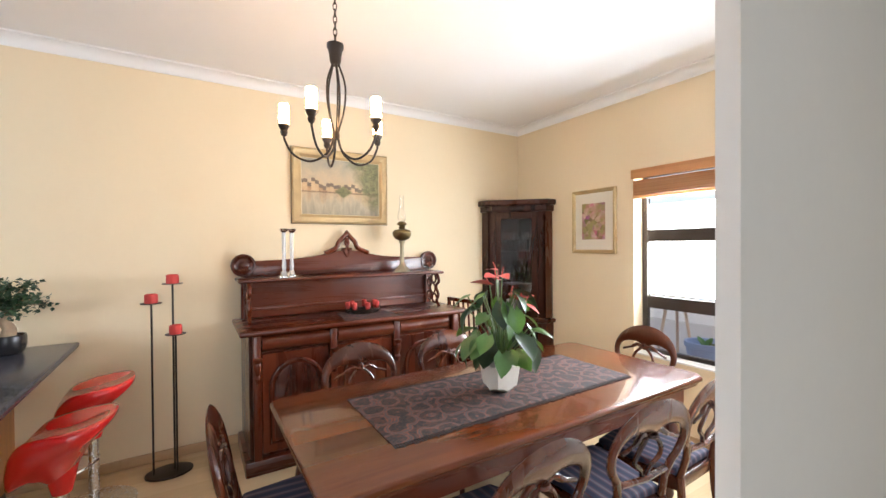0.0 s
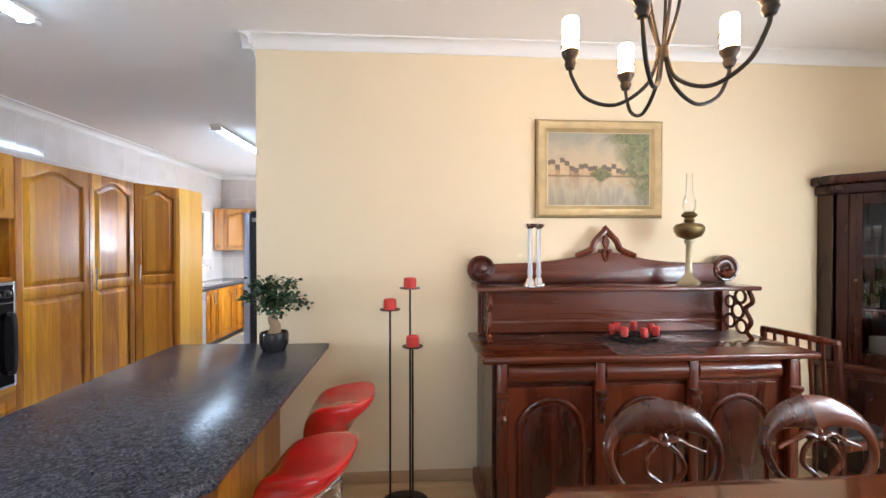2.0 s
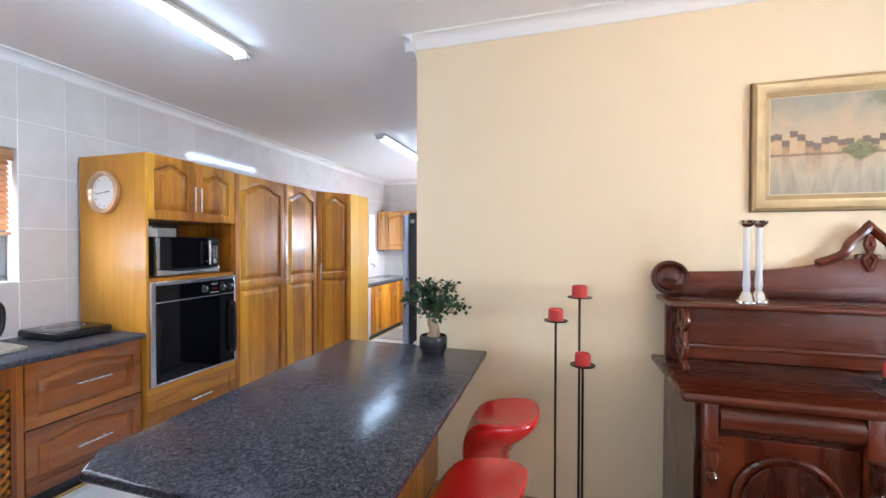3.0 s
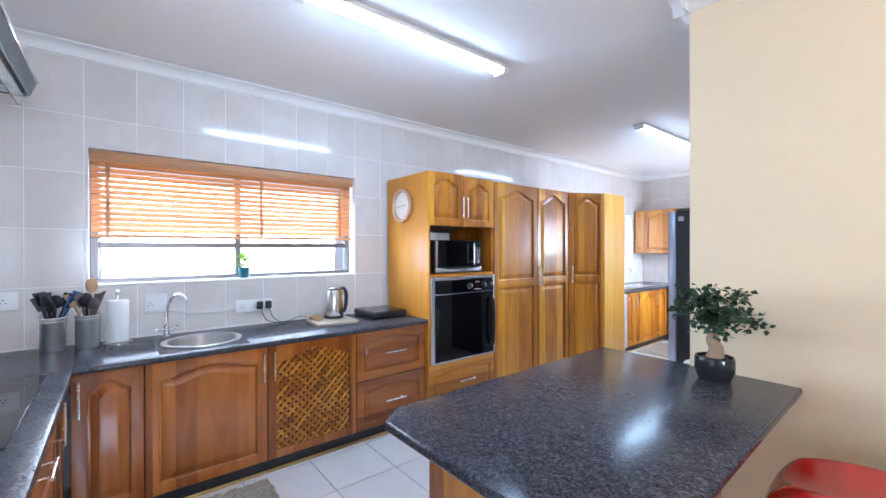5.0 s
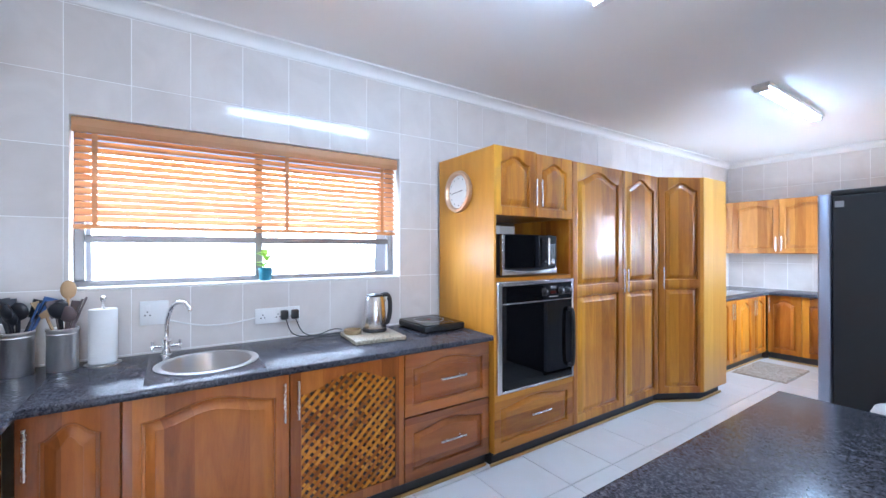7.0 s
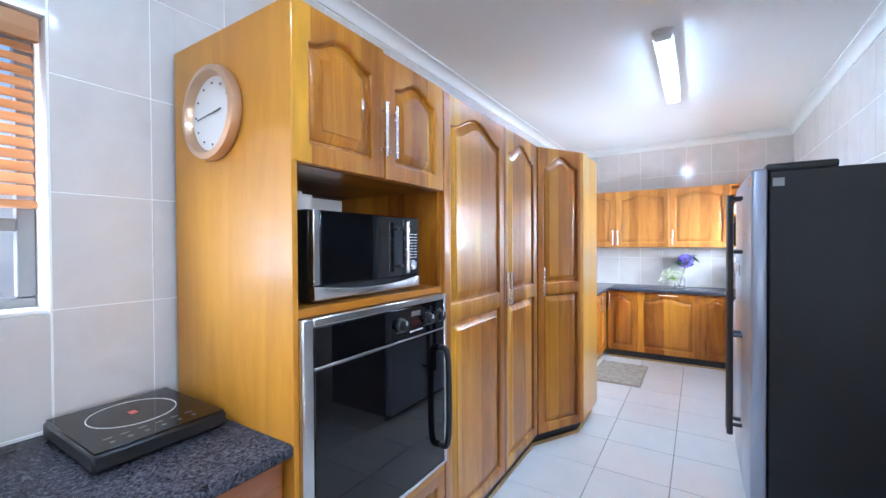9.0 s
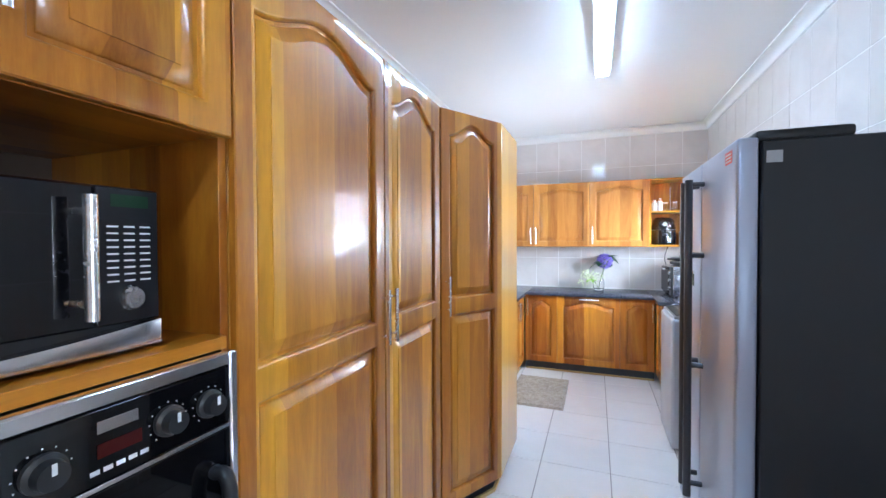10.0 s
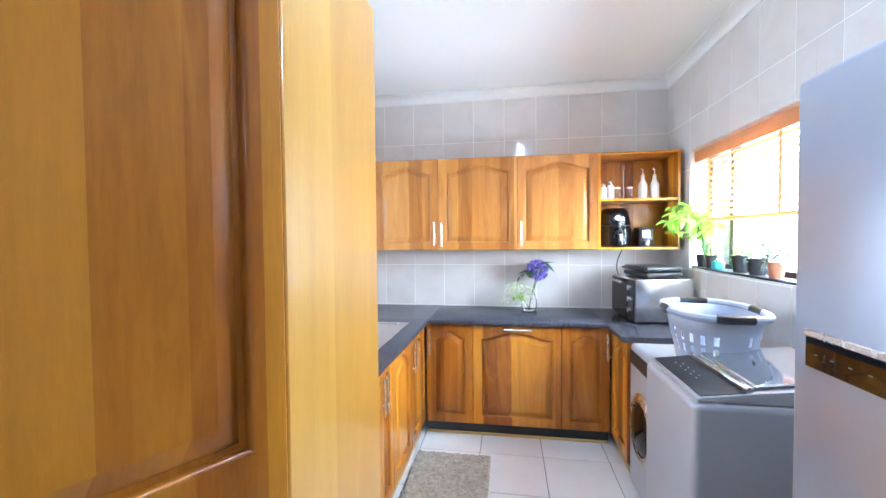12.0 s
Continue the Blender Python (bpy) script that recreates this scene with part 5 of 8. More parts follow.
# slat-back chair beside the sideboard
sc = thing("slat_chair", pose(2.35, 3.03, 0, 0, 0, -82), "dark wooden slat-back chair with black seat beside the sideboard", "chair")
for s in (-1, 1):
    part("back_post", tube([(s * 0.2, -0.19, 0.0), (s * 0.2, -0.18, 0.45), (s * 0.2, -0.22, 0.98)], 0.018, 8), MAHOG, sc)
    part("leg", tube([(s * 0.2, 0.2, 0.0), (s * 0.2, 0.2, 0.42)], [0.014, 0.02], 8), MAHOG, sc)
part("top_rail", box(-0.21, 0.21, -0.235, -0.205, 0.965, 1.0, 0.008, 2), MAHOG, sc)
part("lower_rail", box(-0.19, 0.19, -0.205, -0.185, 0.56, 0.59, 0.005), MAHOG, sc)
for i in range(5):
    x = -0.13 + i * 0.065
    part("slat", tube([(x, -0.195, 0.585), (x, -0.22, 0.97)], 0.009, 6), MAHOG, sc)
part("seat_frame", box(-0.21, 0.21, -0.2, 0.22, 0.40, 0.44, 0.005), MAHOG, sc)
part("seat", box(-0.2, 0.2, -0.17, 0.21, 0.4405, 0.475, 0.015, 3), plain("black_vinyl", (0.02, 0.02, 0.022), 0.35, vary=0.2), sc, "black padded seat")

# pictures


def painting_mat():
    """A waterside town under a pale sky, with a tree hanging in at the top corner."""
    m, n, l, b = mat("landscape_oil_painting", 0.45)
    tc, sep = n.new("ShaderNodeTexCoord"), n.new("ShaderNodeSeparateXYZ")
    l.new(tc.outputs["Generated"], sep.inputs[0])
    v, _ = coords(n, l, (1, 1, 1), False)
    vl, _ = coords(n, l, (3, 3, 0.6), False)
    fine, mid, ripple = tex(n, l, v, 34, 6, 0.7, 1.0), tex(n, l, v, 7, 5, 0.6, 0.8), tex(n, l, vl, 9, 4, 0.6, 0.5)

    def calc(op, a, c, d=None):
        k = n.new("ShaderNodeMath")
        k.operation = op
        for i, q in enumerate((a, c, d)):
            if q is None:
                continue
            if isinstance(q, (int, float)):
                k.inputs[i].default_value = q
            else:
                l.new(q, k.inputs[i])
        return k.outputs[0]

    def step(x, lo, hi):
        return ramp(n, l, calc("MULTIPLY_ADD", calc("SUBTRACT", x, lo), 1.0 / (hi - lo), 0.0), (0.0, (0, 0, 0)), (1.0, (1, 1, 1)))

    x = sep.outputs[0]
    z = calc("MULTIPLY_ADD", calc("SUBTRACT", fine, 0.5), 0.05, sep.outputs[2])
    house = n.new("ShaderNodeTexWhiteNoise")
    house.noise_dimensions = "1D"
    l.new(calc("SNAP", calc("MULTIPLY_ADD", fine, 0.02, x), 0.045), house.inputs["W"])
    hv = house.outputs["Value"]
    roof = calc("MULTIPLY_ADD", x, -0.14, calc("MULTIPLY_ADD", hv, 0.12, 0.555))
    sky = ramp(n, l, calc("MULTIPLY_ADD", mid, 0.5, calc("MULTIPLY", sep.outputs[2], 0.6)), (0.45, (0.62, 0.43, 0.24)), (0.65, (0.52, 0.41, 0.27)), (0.85, (0.33, 0.32, 0.26)))
    water = ramp(n, l, calc("MULTIPLY_ADD", ripple, 0.6, calc("MULTIPLY", sep.outputs[2], 0.5)), (0.25, (0.28, 0.25, 0.18)), (0.45, (0.46, 0.38, 0.26)), (0.6, (0.55, 0.42, 0.25)))
    wall = ramp(n, l, calc("MULTIPLY_ADD", fine, 0.7, calc("MULTIPLY", hv, 0.5)), (0.3, (0.20, 0.10, 0.05)), (0.5, (0.46, 0.27, 0.13)), (0.75, (0.60, 0.42, 0.24)))
    c = mixc(n, l, step(z, 0.40, 0.405), mixc(n, l, calc("MULTIPLY", 0.55, step(calc("MULTIPLY_ADD", ripple, 0.5, calc("MULTIPLY", z, 1.2)), 0.50, 0.72)), water, wall), sky)
    town = mixc(n, l, step(calc("SUBTRACT", z, roof), -0.075, -0.06), wall, ramp(n, l, mid, (0.3, (0.06, 0.045, 0.04)), (0.7, (0.15, 0.10, 0.075))))
    inside = calc("MULTIPLY", step(calc("SUBTRACT", roof, z), 0.0, 0.008), step(z, 0.41, 0.415))
    c = mixc(n, l, calc("MULTIPLY", inside, 0.9), c, town)
    quay = calc("MULTIPLY", step(z, 0.39, 0.40), step(calc("SUBTRACT", 0.425, z), 0.0, 0.01))
    c = mixc(n, l, calc("MULTIPLY", quay, 0.7), c, (0.10, 0.05, 0.03))
    far = calc("MULTIPLY", calc("ABSOLUTE", calc("SUBTRACT", x, 0.52), 0), 1.0)
    bush = step(calc("MULTIPLY_ADD", mid, 0.05, calc("SUBTRACT", 0.10, calc("ADD", far, calc("ABSOLUTE", calc("SUBTRACT", z, 0.43), 0)))), 0.0, 0.03)
    leafy = ramp(n, l, fine, (0.35, (0.05, 0.07, 0.02)), (0.65, (0.20, 0.21, 0.07)))
    c = mixc(n, l, calc("MULTIPLY", bush, 0.85), c, leafy)
    bough = step(calc("MULTIPLY_ADD", mid, 0.55, calc("MULTIPLY_ADD", sep.outputs[2], 0.38, x)), 1.16, 1.34)
    c = mixc(n, l, calc("MULTIPLY", bough, 0.85), c, leafy)
    c = mixc(n, l, 0.10, c, ramp(n, l, fine, (0.3, (0.10, 0.07, 0.03)), (0.7, (0.46, 0.38, 0.24))))
    l.new(c, b.inputs["Base Color"])
    bump(n, l, b, fine, 0.15, 0.004)
    return m


def floral_mat():
    m, n, l, b = mat("floral_print", 0.5)
    v, _ = coords(n, l, (1, 1, 1), False)
    vo = n.new("ShaderNodeTexVoronoi")
    vo.inputs["Scale"].default_value = 24
    l.new(v, vo.inputs["Vector"])
    c = ramp(n, l, vo.outputs["Color"], (0.2, (0.12, 0.10, 0.03)), (0.4, (0.52, 0.12, 0.20)), (0.6, (0.62, 0.40, 0.34)), (0.8, (0.30, 0.07, 0.22)), (0.95, (0.66, 0.52, 0.16)))
    c = mixc(n, l, ramp(n, l, tex(n, l, v, 9, 4), (0.4, (0, 0, 0)), (0.6, (1, 1, 1))), c, (0.30, 0.25, 0.09))
    l.new(c, b.inputs["Base Color"])
    return m


def frame_bar(w, h, t, d):
    bm = bm_new()
    prof = [(0.0, 0.0), (0.0, d * 0.7), (t * 0.2, d), (t * 0.45, d * 0.75), (t * 0.7, d * 0.8), (t, d * 0.35), (t, 0.0)]
    rings = []
    for u, y in prof:
        rings.append([bm.verts.new((sx * (w / 2 - u), -y, sz * (h / 2 - u))) for sx, sz in ((-1, -1), (1, -1), (1, 1), (-1, 1))])
    for a, b in zip(rings, rings[1:]):
        for i in range(4):
            bm.faces.new((a[i], a[(i + 1) % 4], b[(i + 1) % 4], b[i]))
    return bm


pc = thing("landscape_painting", pose(1.125, YN - 0.002, 1.99), "oil painting of a lakeside town in a gilt frame", "painting")
part("frame", frame_bar(0.83, 0.62, 0.075, 0.035), GOLD, pc)
part("canvas", box(-0.345, 0.345, -0.012, -0.004, -0.24, 0.24), painting_mat(), pc, "lakeside town painted in browns and pale blue", smooth=False)
part("slip", frame_bar(0.705, 0.495, 0.022, 0.016), plain("cream_linen_slip", (0.66, 0.56, 0.38), 0.8, vary=0.06, scale=40), pc, "cream linen slip")
# dark brass band all round, standing in for the shadow at the frame's top
part("outer_edge", frame_bar(0.838, 0.628, 0.008, 0.02), BRASS, pc, "darker outer band painted for the shadow along the frame")
rng = random.Random(17)
pc = thing("floral_picture", pose(XE - 0.002, 2.36, 1.70, 0, 0, -90), "framed floral print with a wide cream mount", "picture")
part("frame", frame_bar(0.47, 0.585, 0.035, 0.025), GOLD, pc)
part("mount", box(-0.203, 0.203, -0.008, -0.003, -0.26, 0.26), plain("cream_card", (0.72, 0.66, 0.55), 0.8, vary=0.03), pc, "cream card mount", smooth=False)
part("print", box(-0.125, 0.125, -0.0095, -0.0085, -0.165, 0.165), floral_mat(), pc, "print of flowers in a vase", smooth=False)

# chandelier
cd = thing("chandelier", pose(0.632, 1.897, 0), "dark iron chandelier with five lit frosted tube shades", "chandelier")
part("ceiling_rose", lathe([(0.06, CEIL - 0.001), (0.055, CEIL - 0.025), (0.015, CEIL - 0.04), (0, CEIL - 0.04)], 20), IRON, cd)
bm = bm_new()
z = 2.485
i = 0
while z < CEIL - 0.035:
    add_tube(bm, [((0.009 * math.cos(a)) * (i % 2), (0.009 * math.cos(a)) * ((i + 1) % 2), z + 0.019 + 0.021 * math.sin(a)) for a in [j * math.pi / 6 for j in range(12)]], 0.0025, 5, True)
    z, i = z + 0.031, i + 1
part("chain", bm, IRON, cd)
part("collar", lathe([(0.0, 2.375), (0.02, 2.375), (0.026, 2.39), (0.032, 2.44), (0.04, 2.455), (0.04, 2.475), (0.02, 2.485), (0, 2.485)], 18), IRON, cd)
bm = bm_new()
for j in range(5):
    a = radians(12.5 + 36 + 72 * j)
    add_tube(bm, curve_pts([(0.015 * math.cos(a), 0.015 * math.sin(a), 2.38), (0.045 * math.cos(a), 0.045 * math.sin(a), 2.28), (0.04 * math.cos(a), 0.04 * math.sin(a), 2.16), (0.008 * math.cos(a), 0.008 * math.sin(a), 2.04)], 6), 0.0045, 6)
part("cage", bm, IRON, cd, "bowed wire cage")
part("hub", lathe([(0.0, 2.015), (0.016, 2.015), (0.018, 2.03), (0.016, 2.05), (0, 2.05)], 14), IRON, cd)
for j in range(5):
    a = radians(12.5 + 72 * j)
    c, s2 = math.cos(a), math.sin(a)
    arm = part("arm", tube(curve_pts([(0.008 * c, 0.008 * s2, 2.03), (0.04 * c, 0.04 * s2, 1.95), (0.12 * c, 0.12 * s2, 1.905), (0.20 * c, 0.20 * s2, 1.935), (0.238 * c, 0.238 * s2, 2.0), (0.243 * c, 0.243 * s2, 2.03)], 6), 0.0055, 8), IRON, cd)
    part("cup", lathe([(0.0, 2.02), (0.012, 2.025), (0.018, 2.04), (0.015, 2.05), (0.026, 2.07), (0.026, 2.078), (0, 2.078)], 14, 0.243 * c, 0.243 * s2), IRON, arm)
    part("shade", lathe([(0.0, 2.0785), (0.0225, 2.0785), (0.0235, 2.09), (0.0235, 2.168), (0.021, 2.174), (0.0, 2.174)], 18, 0.243 * c, 0.243 * s2), BULB, arm, "glowing frosted glass tube")
    part("wire_spiral", tube([(0.243 * c + 0.0255 * math.cos(t), 0.243 * s2 + 0.0255 * math.sin(t), 2.075 + 0.0052 * t) for t in [q * 0.4 for q in range(26)]], 0.003, 5), IRON, arm, "iron wire spiral")

# candle stand
cs = thing("candle_stand", pose(-0.12, 3.16, 0), "black iron floor stand with three red candles", "candle stand")
part("base", plate([(0.135 * math.cos(a), 0.10 * math.sin(a)) for a in [i * math.pi / 18 for i in range(36)]], 0.0, 0.014, 0.003), IRON, cs, "oval black base")
for x, y, z in ((-0.085, -0.01, 1.125), (0.03, 0.01, 1.245), (0.045, -0.03, 0.915)):
    part("rod", tube([(x, y, 0.012), (x, y, z)], 0.006, 8), IRON, cs)
    part("dish", lathe([(0.0, z), (0.058, z + 0.003), (0.06, z + 0.008), (0.056, z + 0.008), (0, z + 0.005)], 24, x, y), IRON, cs)
    part("candle", lathe([(0.036, z + 0.006), (0.0375, z + 0.03), (0.036, z + 0.062), (0.030, z + 0.066), (0.024, z + 0.055), (0.0, z + 0.05)], 20, x, y), REDWAX, cs, "short red pillar candle")


def bar_stool(m):
    """A moulded stool; its raised lip is at local +x."""
    st = thing("bar_stool", m, "glossy red moulded bar stool on a chrome pole", "stool", "red bar stools")
    bm = bm_new()
    rims = [(0.3, 0, 0.0), (0.55, 0, 0.0), (0.75, 0, 0.0), (0.88, 0, 0.0), (0.95, 0, 0.004), (0.985, 0, 0.012), (1.0, 0, 0.026), (0.985, 1, 0.042), (0.94, 1, 0.054),
            (0.84, 1, 0.064), (0.66, 1, 0.076), (0.46, 1, 0.094), (0.3, 1, 0.115)]

    def seat_point(r, a, drop):
        c, s = math.cos(a), math.sin(a)
        u = math.copysign(abs(c) ** 0.72, c) * r
        v = math.copysign(abs(s) ** 0.72, s) * r
        z = 0.706 + 0.022 * u + 0.022 * max(0, u) ** 2 - 0.28 * max(0, -u - 0.42) ** 2
        z += 0.022 * v * v * (1 - 0.6 * abs(u)) - 0.012
        wide = 0.178 + 0.018 * u
        return bm.verts.new((0.015 + 0.185 * u - 0.10 * drop * (u > 0) * u, wide * v, z - drop * (1.75 - 1.0 * u)))

    N = 40
    rings = [[seat_point(r, 2 * math.pi * k / N, d) for k in range(N)] for r, _, d in rims]
    for c, d in zip(rings, rings[1:]):
        for k in range(N):
            bm.faces.new((c[k], c[(k + 1) % N], d[(k + 1) % N], d[k]))
    top, low = seat_point(0, 0, 0), seat_point(0, 0, 0.12)
    for k in range(N):
        bm.faces.new((top, rings[0][(k + 1) % N], rings[0][k]))
        bm.faces.new((low, rings[-1][k], rings[-1][(k + 1) % N]))
    bmesh.ops.recalc_face_normals(bm, faces=bm.faces)
    part("seat", bm, REDPL, st)
    part("seat_stem", lathe([(0.036, 0.40), (0.046, 0.44), (0.056, 0.50), (0.075, 0.575), (0, 0.575)], 18), REDPL, st, "red stem cover")
    part("pole", lathe([(0.025, 0.03), (0.025, 0.3995), (0, 0.3995)], 16), CHROME, st, "chrome pole")
    part("base", lathe([(0.2, 0.0), (0.2, 0.006), (0.12, 0.02), (0.04, 0.032), (0, 0.032)], 32), CHROME, st, "round chrome base")
    part("footrest", tube(curve_pts([(0.02, 0.025, 0.28), (-0.06, 0.12, 0.27), (-0.16, 0.09, 0.265), (-0.16, -0.09, 0.265), (-0.06, -0.12, 0.27), (0.02, -0.025, 0.28)], 5), 0.009, 8), CHROME, st, "chrome foot bar")
    return st


s1 = bar_stool(pose(-0.47, 2.97, 0, 0, 0, 6))
copy_thing(s1, pose(-0.48, 2.37, 0, 0, 0, -6))

# bonsai on the bar
bo = thing("bonsai_tree", pose(-0.88, 3.215, 0.8905) @ Matrix.Scale(1.08, 4), "small bonsai with dark leaves in a black pot on the bar", "potted plant")
part("pot", lathe([(0.052, 0.0), (0.06, 0.004), (0.074, 0.04), (0.074, 0.085), (0.07, 0.098), (0.064, 0.096), (0.064, 0.086), (0, 0.086)], 28), POTB, bo, "glossy black pot")
part("soil", lathe([(0.063, 0.0865), (0.05, 0.092), (0, 0.096)], 16), SOIL, bo)
part("trunk", tube(curve_pts([(0, 0, 0.085), (0.006, 0.0, 0.13), (-0.012, 0.004, 0.17), (0.012, 0.0, 0.21), (0.0, 0.0, 0.26)], 6), [0.034 - 0.001 * i for i in range(25)], 10), BARK, bo, "thick pale trunk")
rng = random.Random(8)
tips = []
for j in range(11):
    a = j * 2.4
    r, h = rng.uniform(0.06, 0.19), rng.uniform(0.20, 0.37)
    e = Vector((r * math.cos(a), r * math.sin(a) * 0.75, h))
    tips.append(e)
    part("branch", tube(curve_pts([(0, 0, 0.2 + 0.004 * j), (e.x * 0.45, e.y * 0.45, (0.22 + h) / 2 + 0.02), tuple(e)], 4), [0.008 - 0.0006 * q for q in range(9)], 5), BARK, bo)
bm = bm_new()
for e in tips + [t * 0.6 + Vector((0, 0, 0.13)) for t in tips]:
    for q in range(34):
        p = e + Vector((rng.gauss(0, 0.026), rng.gauss(0, 0.026), rng.gauss(0, 0.017)))
        rot = Euler((rng.uniform(-0.9, 0.9), rng.uniform(-0.9, 0.9), rng.uniform(0, 6.3))).to_matrix()
        L, w = rng.uniform(0.024, 0.036), rng.uniform(0.009, 0.014)
        q4 = [bm.verts.new(p + rot @ Vector(c)) for c in ((0, 0, 0), (w, L * 0.5, 0.003), (0, L, -0.003), (-w, L * 0.5, 0.003))]
        bm.faces.new((q4[0], q4[1], q4[2]))
        bm.faces.new((q4[0], q4[2], q4[3]))
tagged(part("foliage", bm, LEAFD, bo, "clumps of small dark leaves"), kind="stuff")


def slat_blind(name, m, width, z0, z1, pitch, tilt, label, ladders, stack=0, valance=0.075):
    """A wooden venetian blind; local x along it, y towards the room being negative."""
    b = thing(name, m, label, "blind")
    part("valance", box(0, width, -0.03, -0.008, z1 - valance, z1, 0.004, 2), SLATW, b, "wooden valance")
    part("head_rail", box(0.01, width - 0.01, -0.007, 0.045, z1 - 0.05, z1 - 0.004, 0.002), SLATW, b)
    me = mesh_of("slat", box(0.006, width - 0.006, -0.025, 0.025, -0.0015, 0.0015, 0.0007), SLATW, False)
    z = z1 - valance - 0.01
    while z > z0 + 0.03 + stack * 0.0042:
        piece("slat", me, b, Matrix.Translation((0, 0.018, z)) @ Matrix.Rotation(radians(tilt), 4, "X"))
        z -= pitch
    for i in range(stack):
        piece("slat", me, b, Matrix.Translation((0, 0.018, z0 + 0.028 + i * 0.0042)))
    part("bottom_rail", box(0.004, width - 0.004, -0.01, 0.045, z0, z0 + 0.022, 0.004), SLATW, b, "wooden bottom rail")
    for x in ladders:
        part("ladder_cord", box(x - 0.012, x + 0.012, -0.012, -0.0105, z0 + 0.02, z1 - valance), SLATW, b, "woven ladder tape")
    return b


slat_blind("window_blind", pose(XE - 0.012, WIN_D[1] - 0.0, 0, 0, 0, -90), 1.47, 1.865, 2.10, 0.03, 8, "wooden slatted blind drawn up over the dining window", (), 29)
slat_blind("window_blind", pose(XW - 0.045, WIN_K[0] + 0.005, 0, 0, 0, 90), 1.85, 1.57, 2.14, 0.036, 43, "wooden slatted blind half lowered over the kitchen window", (0.09, 1.05, 1.73))
slat_blind("window_blind", pose(XKE + 0.055, WIN_E[1] - 0.005, 0, 0, 0, -90), 1.18, 1.60, 2.10, 0.040, 34, "wooden slatted blind half lowered over the scullery window", (0.18, 0.9))

# ---- kitchen appliances and small things ----


def text_part(name, body, size, material, parent, m):
    cu = bpy.data.curves.new(name, "FONT")
    cu.body, cu.size, cu.extrude = body, size, 0.0004
    cu.align_x, cu.align_y = "CENTER", "CENTER"
    cu.materials.append(material)
    o = new(name, cu)
    o.parent, o.matrix_basis = parent, m
    return o


FACE = Matrix.Rotation(radians(90), 4, "X")     # turns a lathe's axis to face -y
WINK = plain("white_print", (0.75, 0.75, 0.75), 0.5, vary=0.02)
OT = pose(-2.963, 3.13, 0, 0, 0, 90)
ov = thing("built_in_oven", OT @ Matrix.Translation((0.4, 0, 0.4905)), "black glass built-in oven with silver trim", "oven")
part("body", box(-0.375, 0.375, 0.0, 0.5, 0.002, 0.745), BLACKS, ov)
part("trim", box(-0.385, -0.345, -0.022, -0.001, 0.0, 0.75, 0.004), STEEL, ov, "silver side trim")
part("trim", box(0.365, 0.385, -0.022, -0.001, 0.0, 0.75, 0.004), STEEL, ov, "silver side trim")
part("trim", box(-0.3445, 0.3645, -0.022, -0.001, 0.722, 0.75, 0.004), STEEL, ov, "silver top trim")
part("trim", box(-0.3445, 0.3645, -0.022, -0.001, 0.0, 0.018, 0.003), STEEL, ov, "silver lower trim")
cp = part("control_panel", box(-0.343, 0.363, -0.020, -0.001, 0.605, 0.7205, 0.002), BLACKG, ov, "black control panel")
part("rim_strip", box(-0.343, 0.363, -0.0225, -0.001, 0.596, 0.604, 0.001), STEEL, ov, "thin silver strip")
part("door_glass", box(-0.343, 0.363, -0.021, -0.001, 0.020, 0.595, 0.003), BLACKG, ov, "black glass door")
bm = tube(curve_pts([(0.325, -0.02, 0.10), (0.325, -0.06, 0.12), (0.325, -0.068, 0.3), (0.325, -0.06, 0.50), (0.325, -0.02, 0.52)], 6), 0.014, 10)
part("handle", bm, BLACKS, ov, "black vertical handle")
for x in (0.06, 0.235, 0.315):
    kn = part("knob", lathe([(0.027, 0), (0.027, 0.008), (0.021, 0.012), (0.019, 0.028), (0, 0.028)], 24), BLACKS, cp, "black control knob", Matrix.Translation((x, -0.0205, 0.66)) @ FACE)
    part("pointer", box(-0.003, 0.003, 0.002, 0.018, 0.0282, 0.0292), WINK, kn, "white pointer")
    bm = bm_new()
    for k in range(11):
        a = radians(-50 + k * 28)
        add_box(bm, 0.033 * math.cos(a) - 0.001, 0.033 * math.cos(a) + 0.001, -0.0209, -0.0202, 0.033 * math.sin(a) - 0.001, 0.033 * math.sin(a) + 0.001)
    part("dial_marks", bm, WINK, cp, "white dial marks", Matrix.Translation((x, 0, 0.66)), False)
part("display", box(0.125, 0.19, -0.0212, -0.0204, 0.645, 0.667), plain("dark_red_display", (0.05, 0.006, 0.006), 0.1), cp, "dark clock display", smooth=False)
part("badge", box(0.125, 0.185, -0.0214, -0.0204, 0.683, 0.702, 0.0005), STEEL, cp, "silver badge", smooth=False)
bm = bm_new()
for k in range(5):
    add_box(bm, 0.115 + k * 0.018, 0.128 + k * 0.018, -0.0212, -0.0204, 0.622, 0.629)
part("small_print", bm, WINK, cp, "row of small white print", smooth=False)

mw = thing("microwave_oven", OT @ Matrix.Translation((0.39, 0.045, 1.2705)) @ Matrix.Diagonal((0.885, 1, 0.99, 1)), "steel microwave oven with a black glass door", "microwave")
part("body", box(-0.315, 0.315, 0.024, 0.42, 0.008, 0.30, 0.006), plain("dark_steel_case", (0.05, 0.05, 0.053), 0.35, 0.8), mw)
part("door", box(-0.285, 0.195, 0.0, 0.0235, 0.055, 0.297, 0.004), BLACKG, mw, "black glass door")
part("side_trim", box(-0.315, -0.2855, 0.0, 0.0235, 0.055, 0.297, 0.003), STEEL, mw, "steel trim")
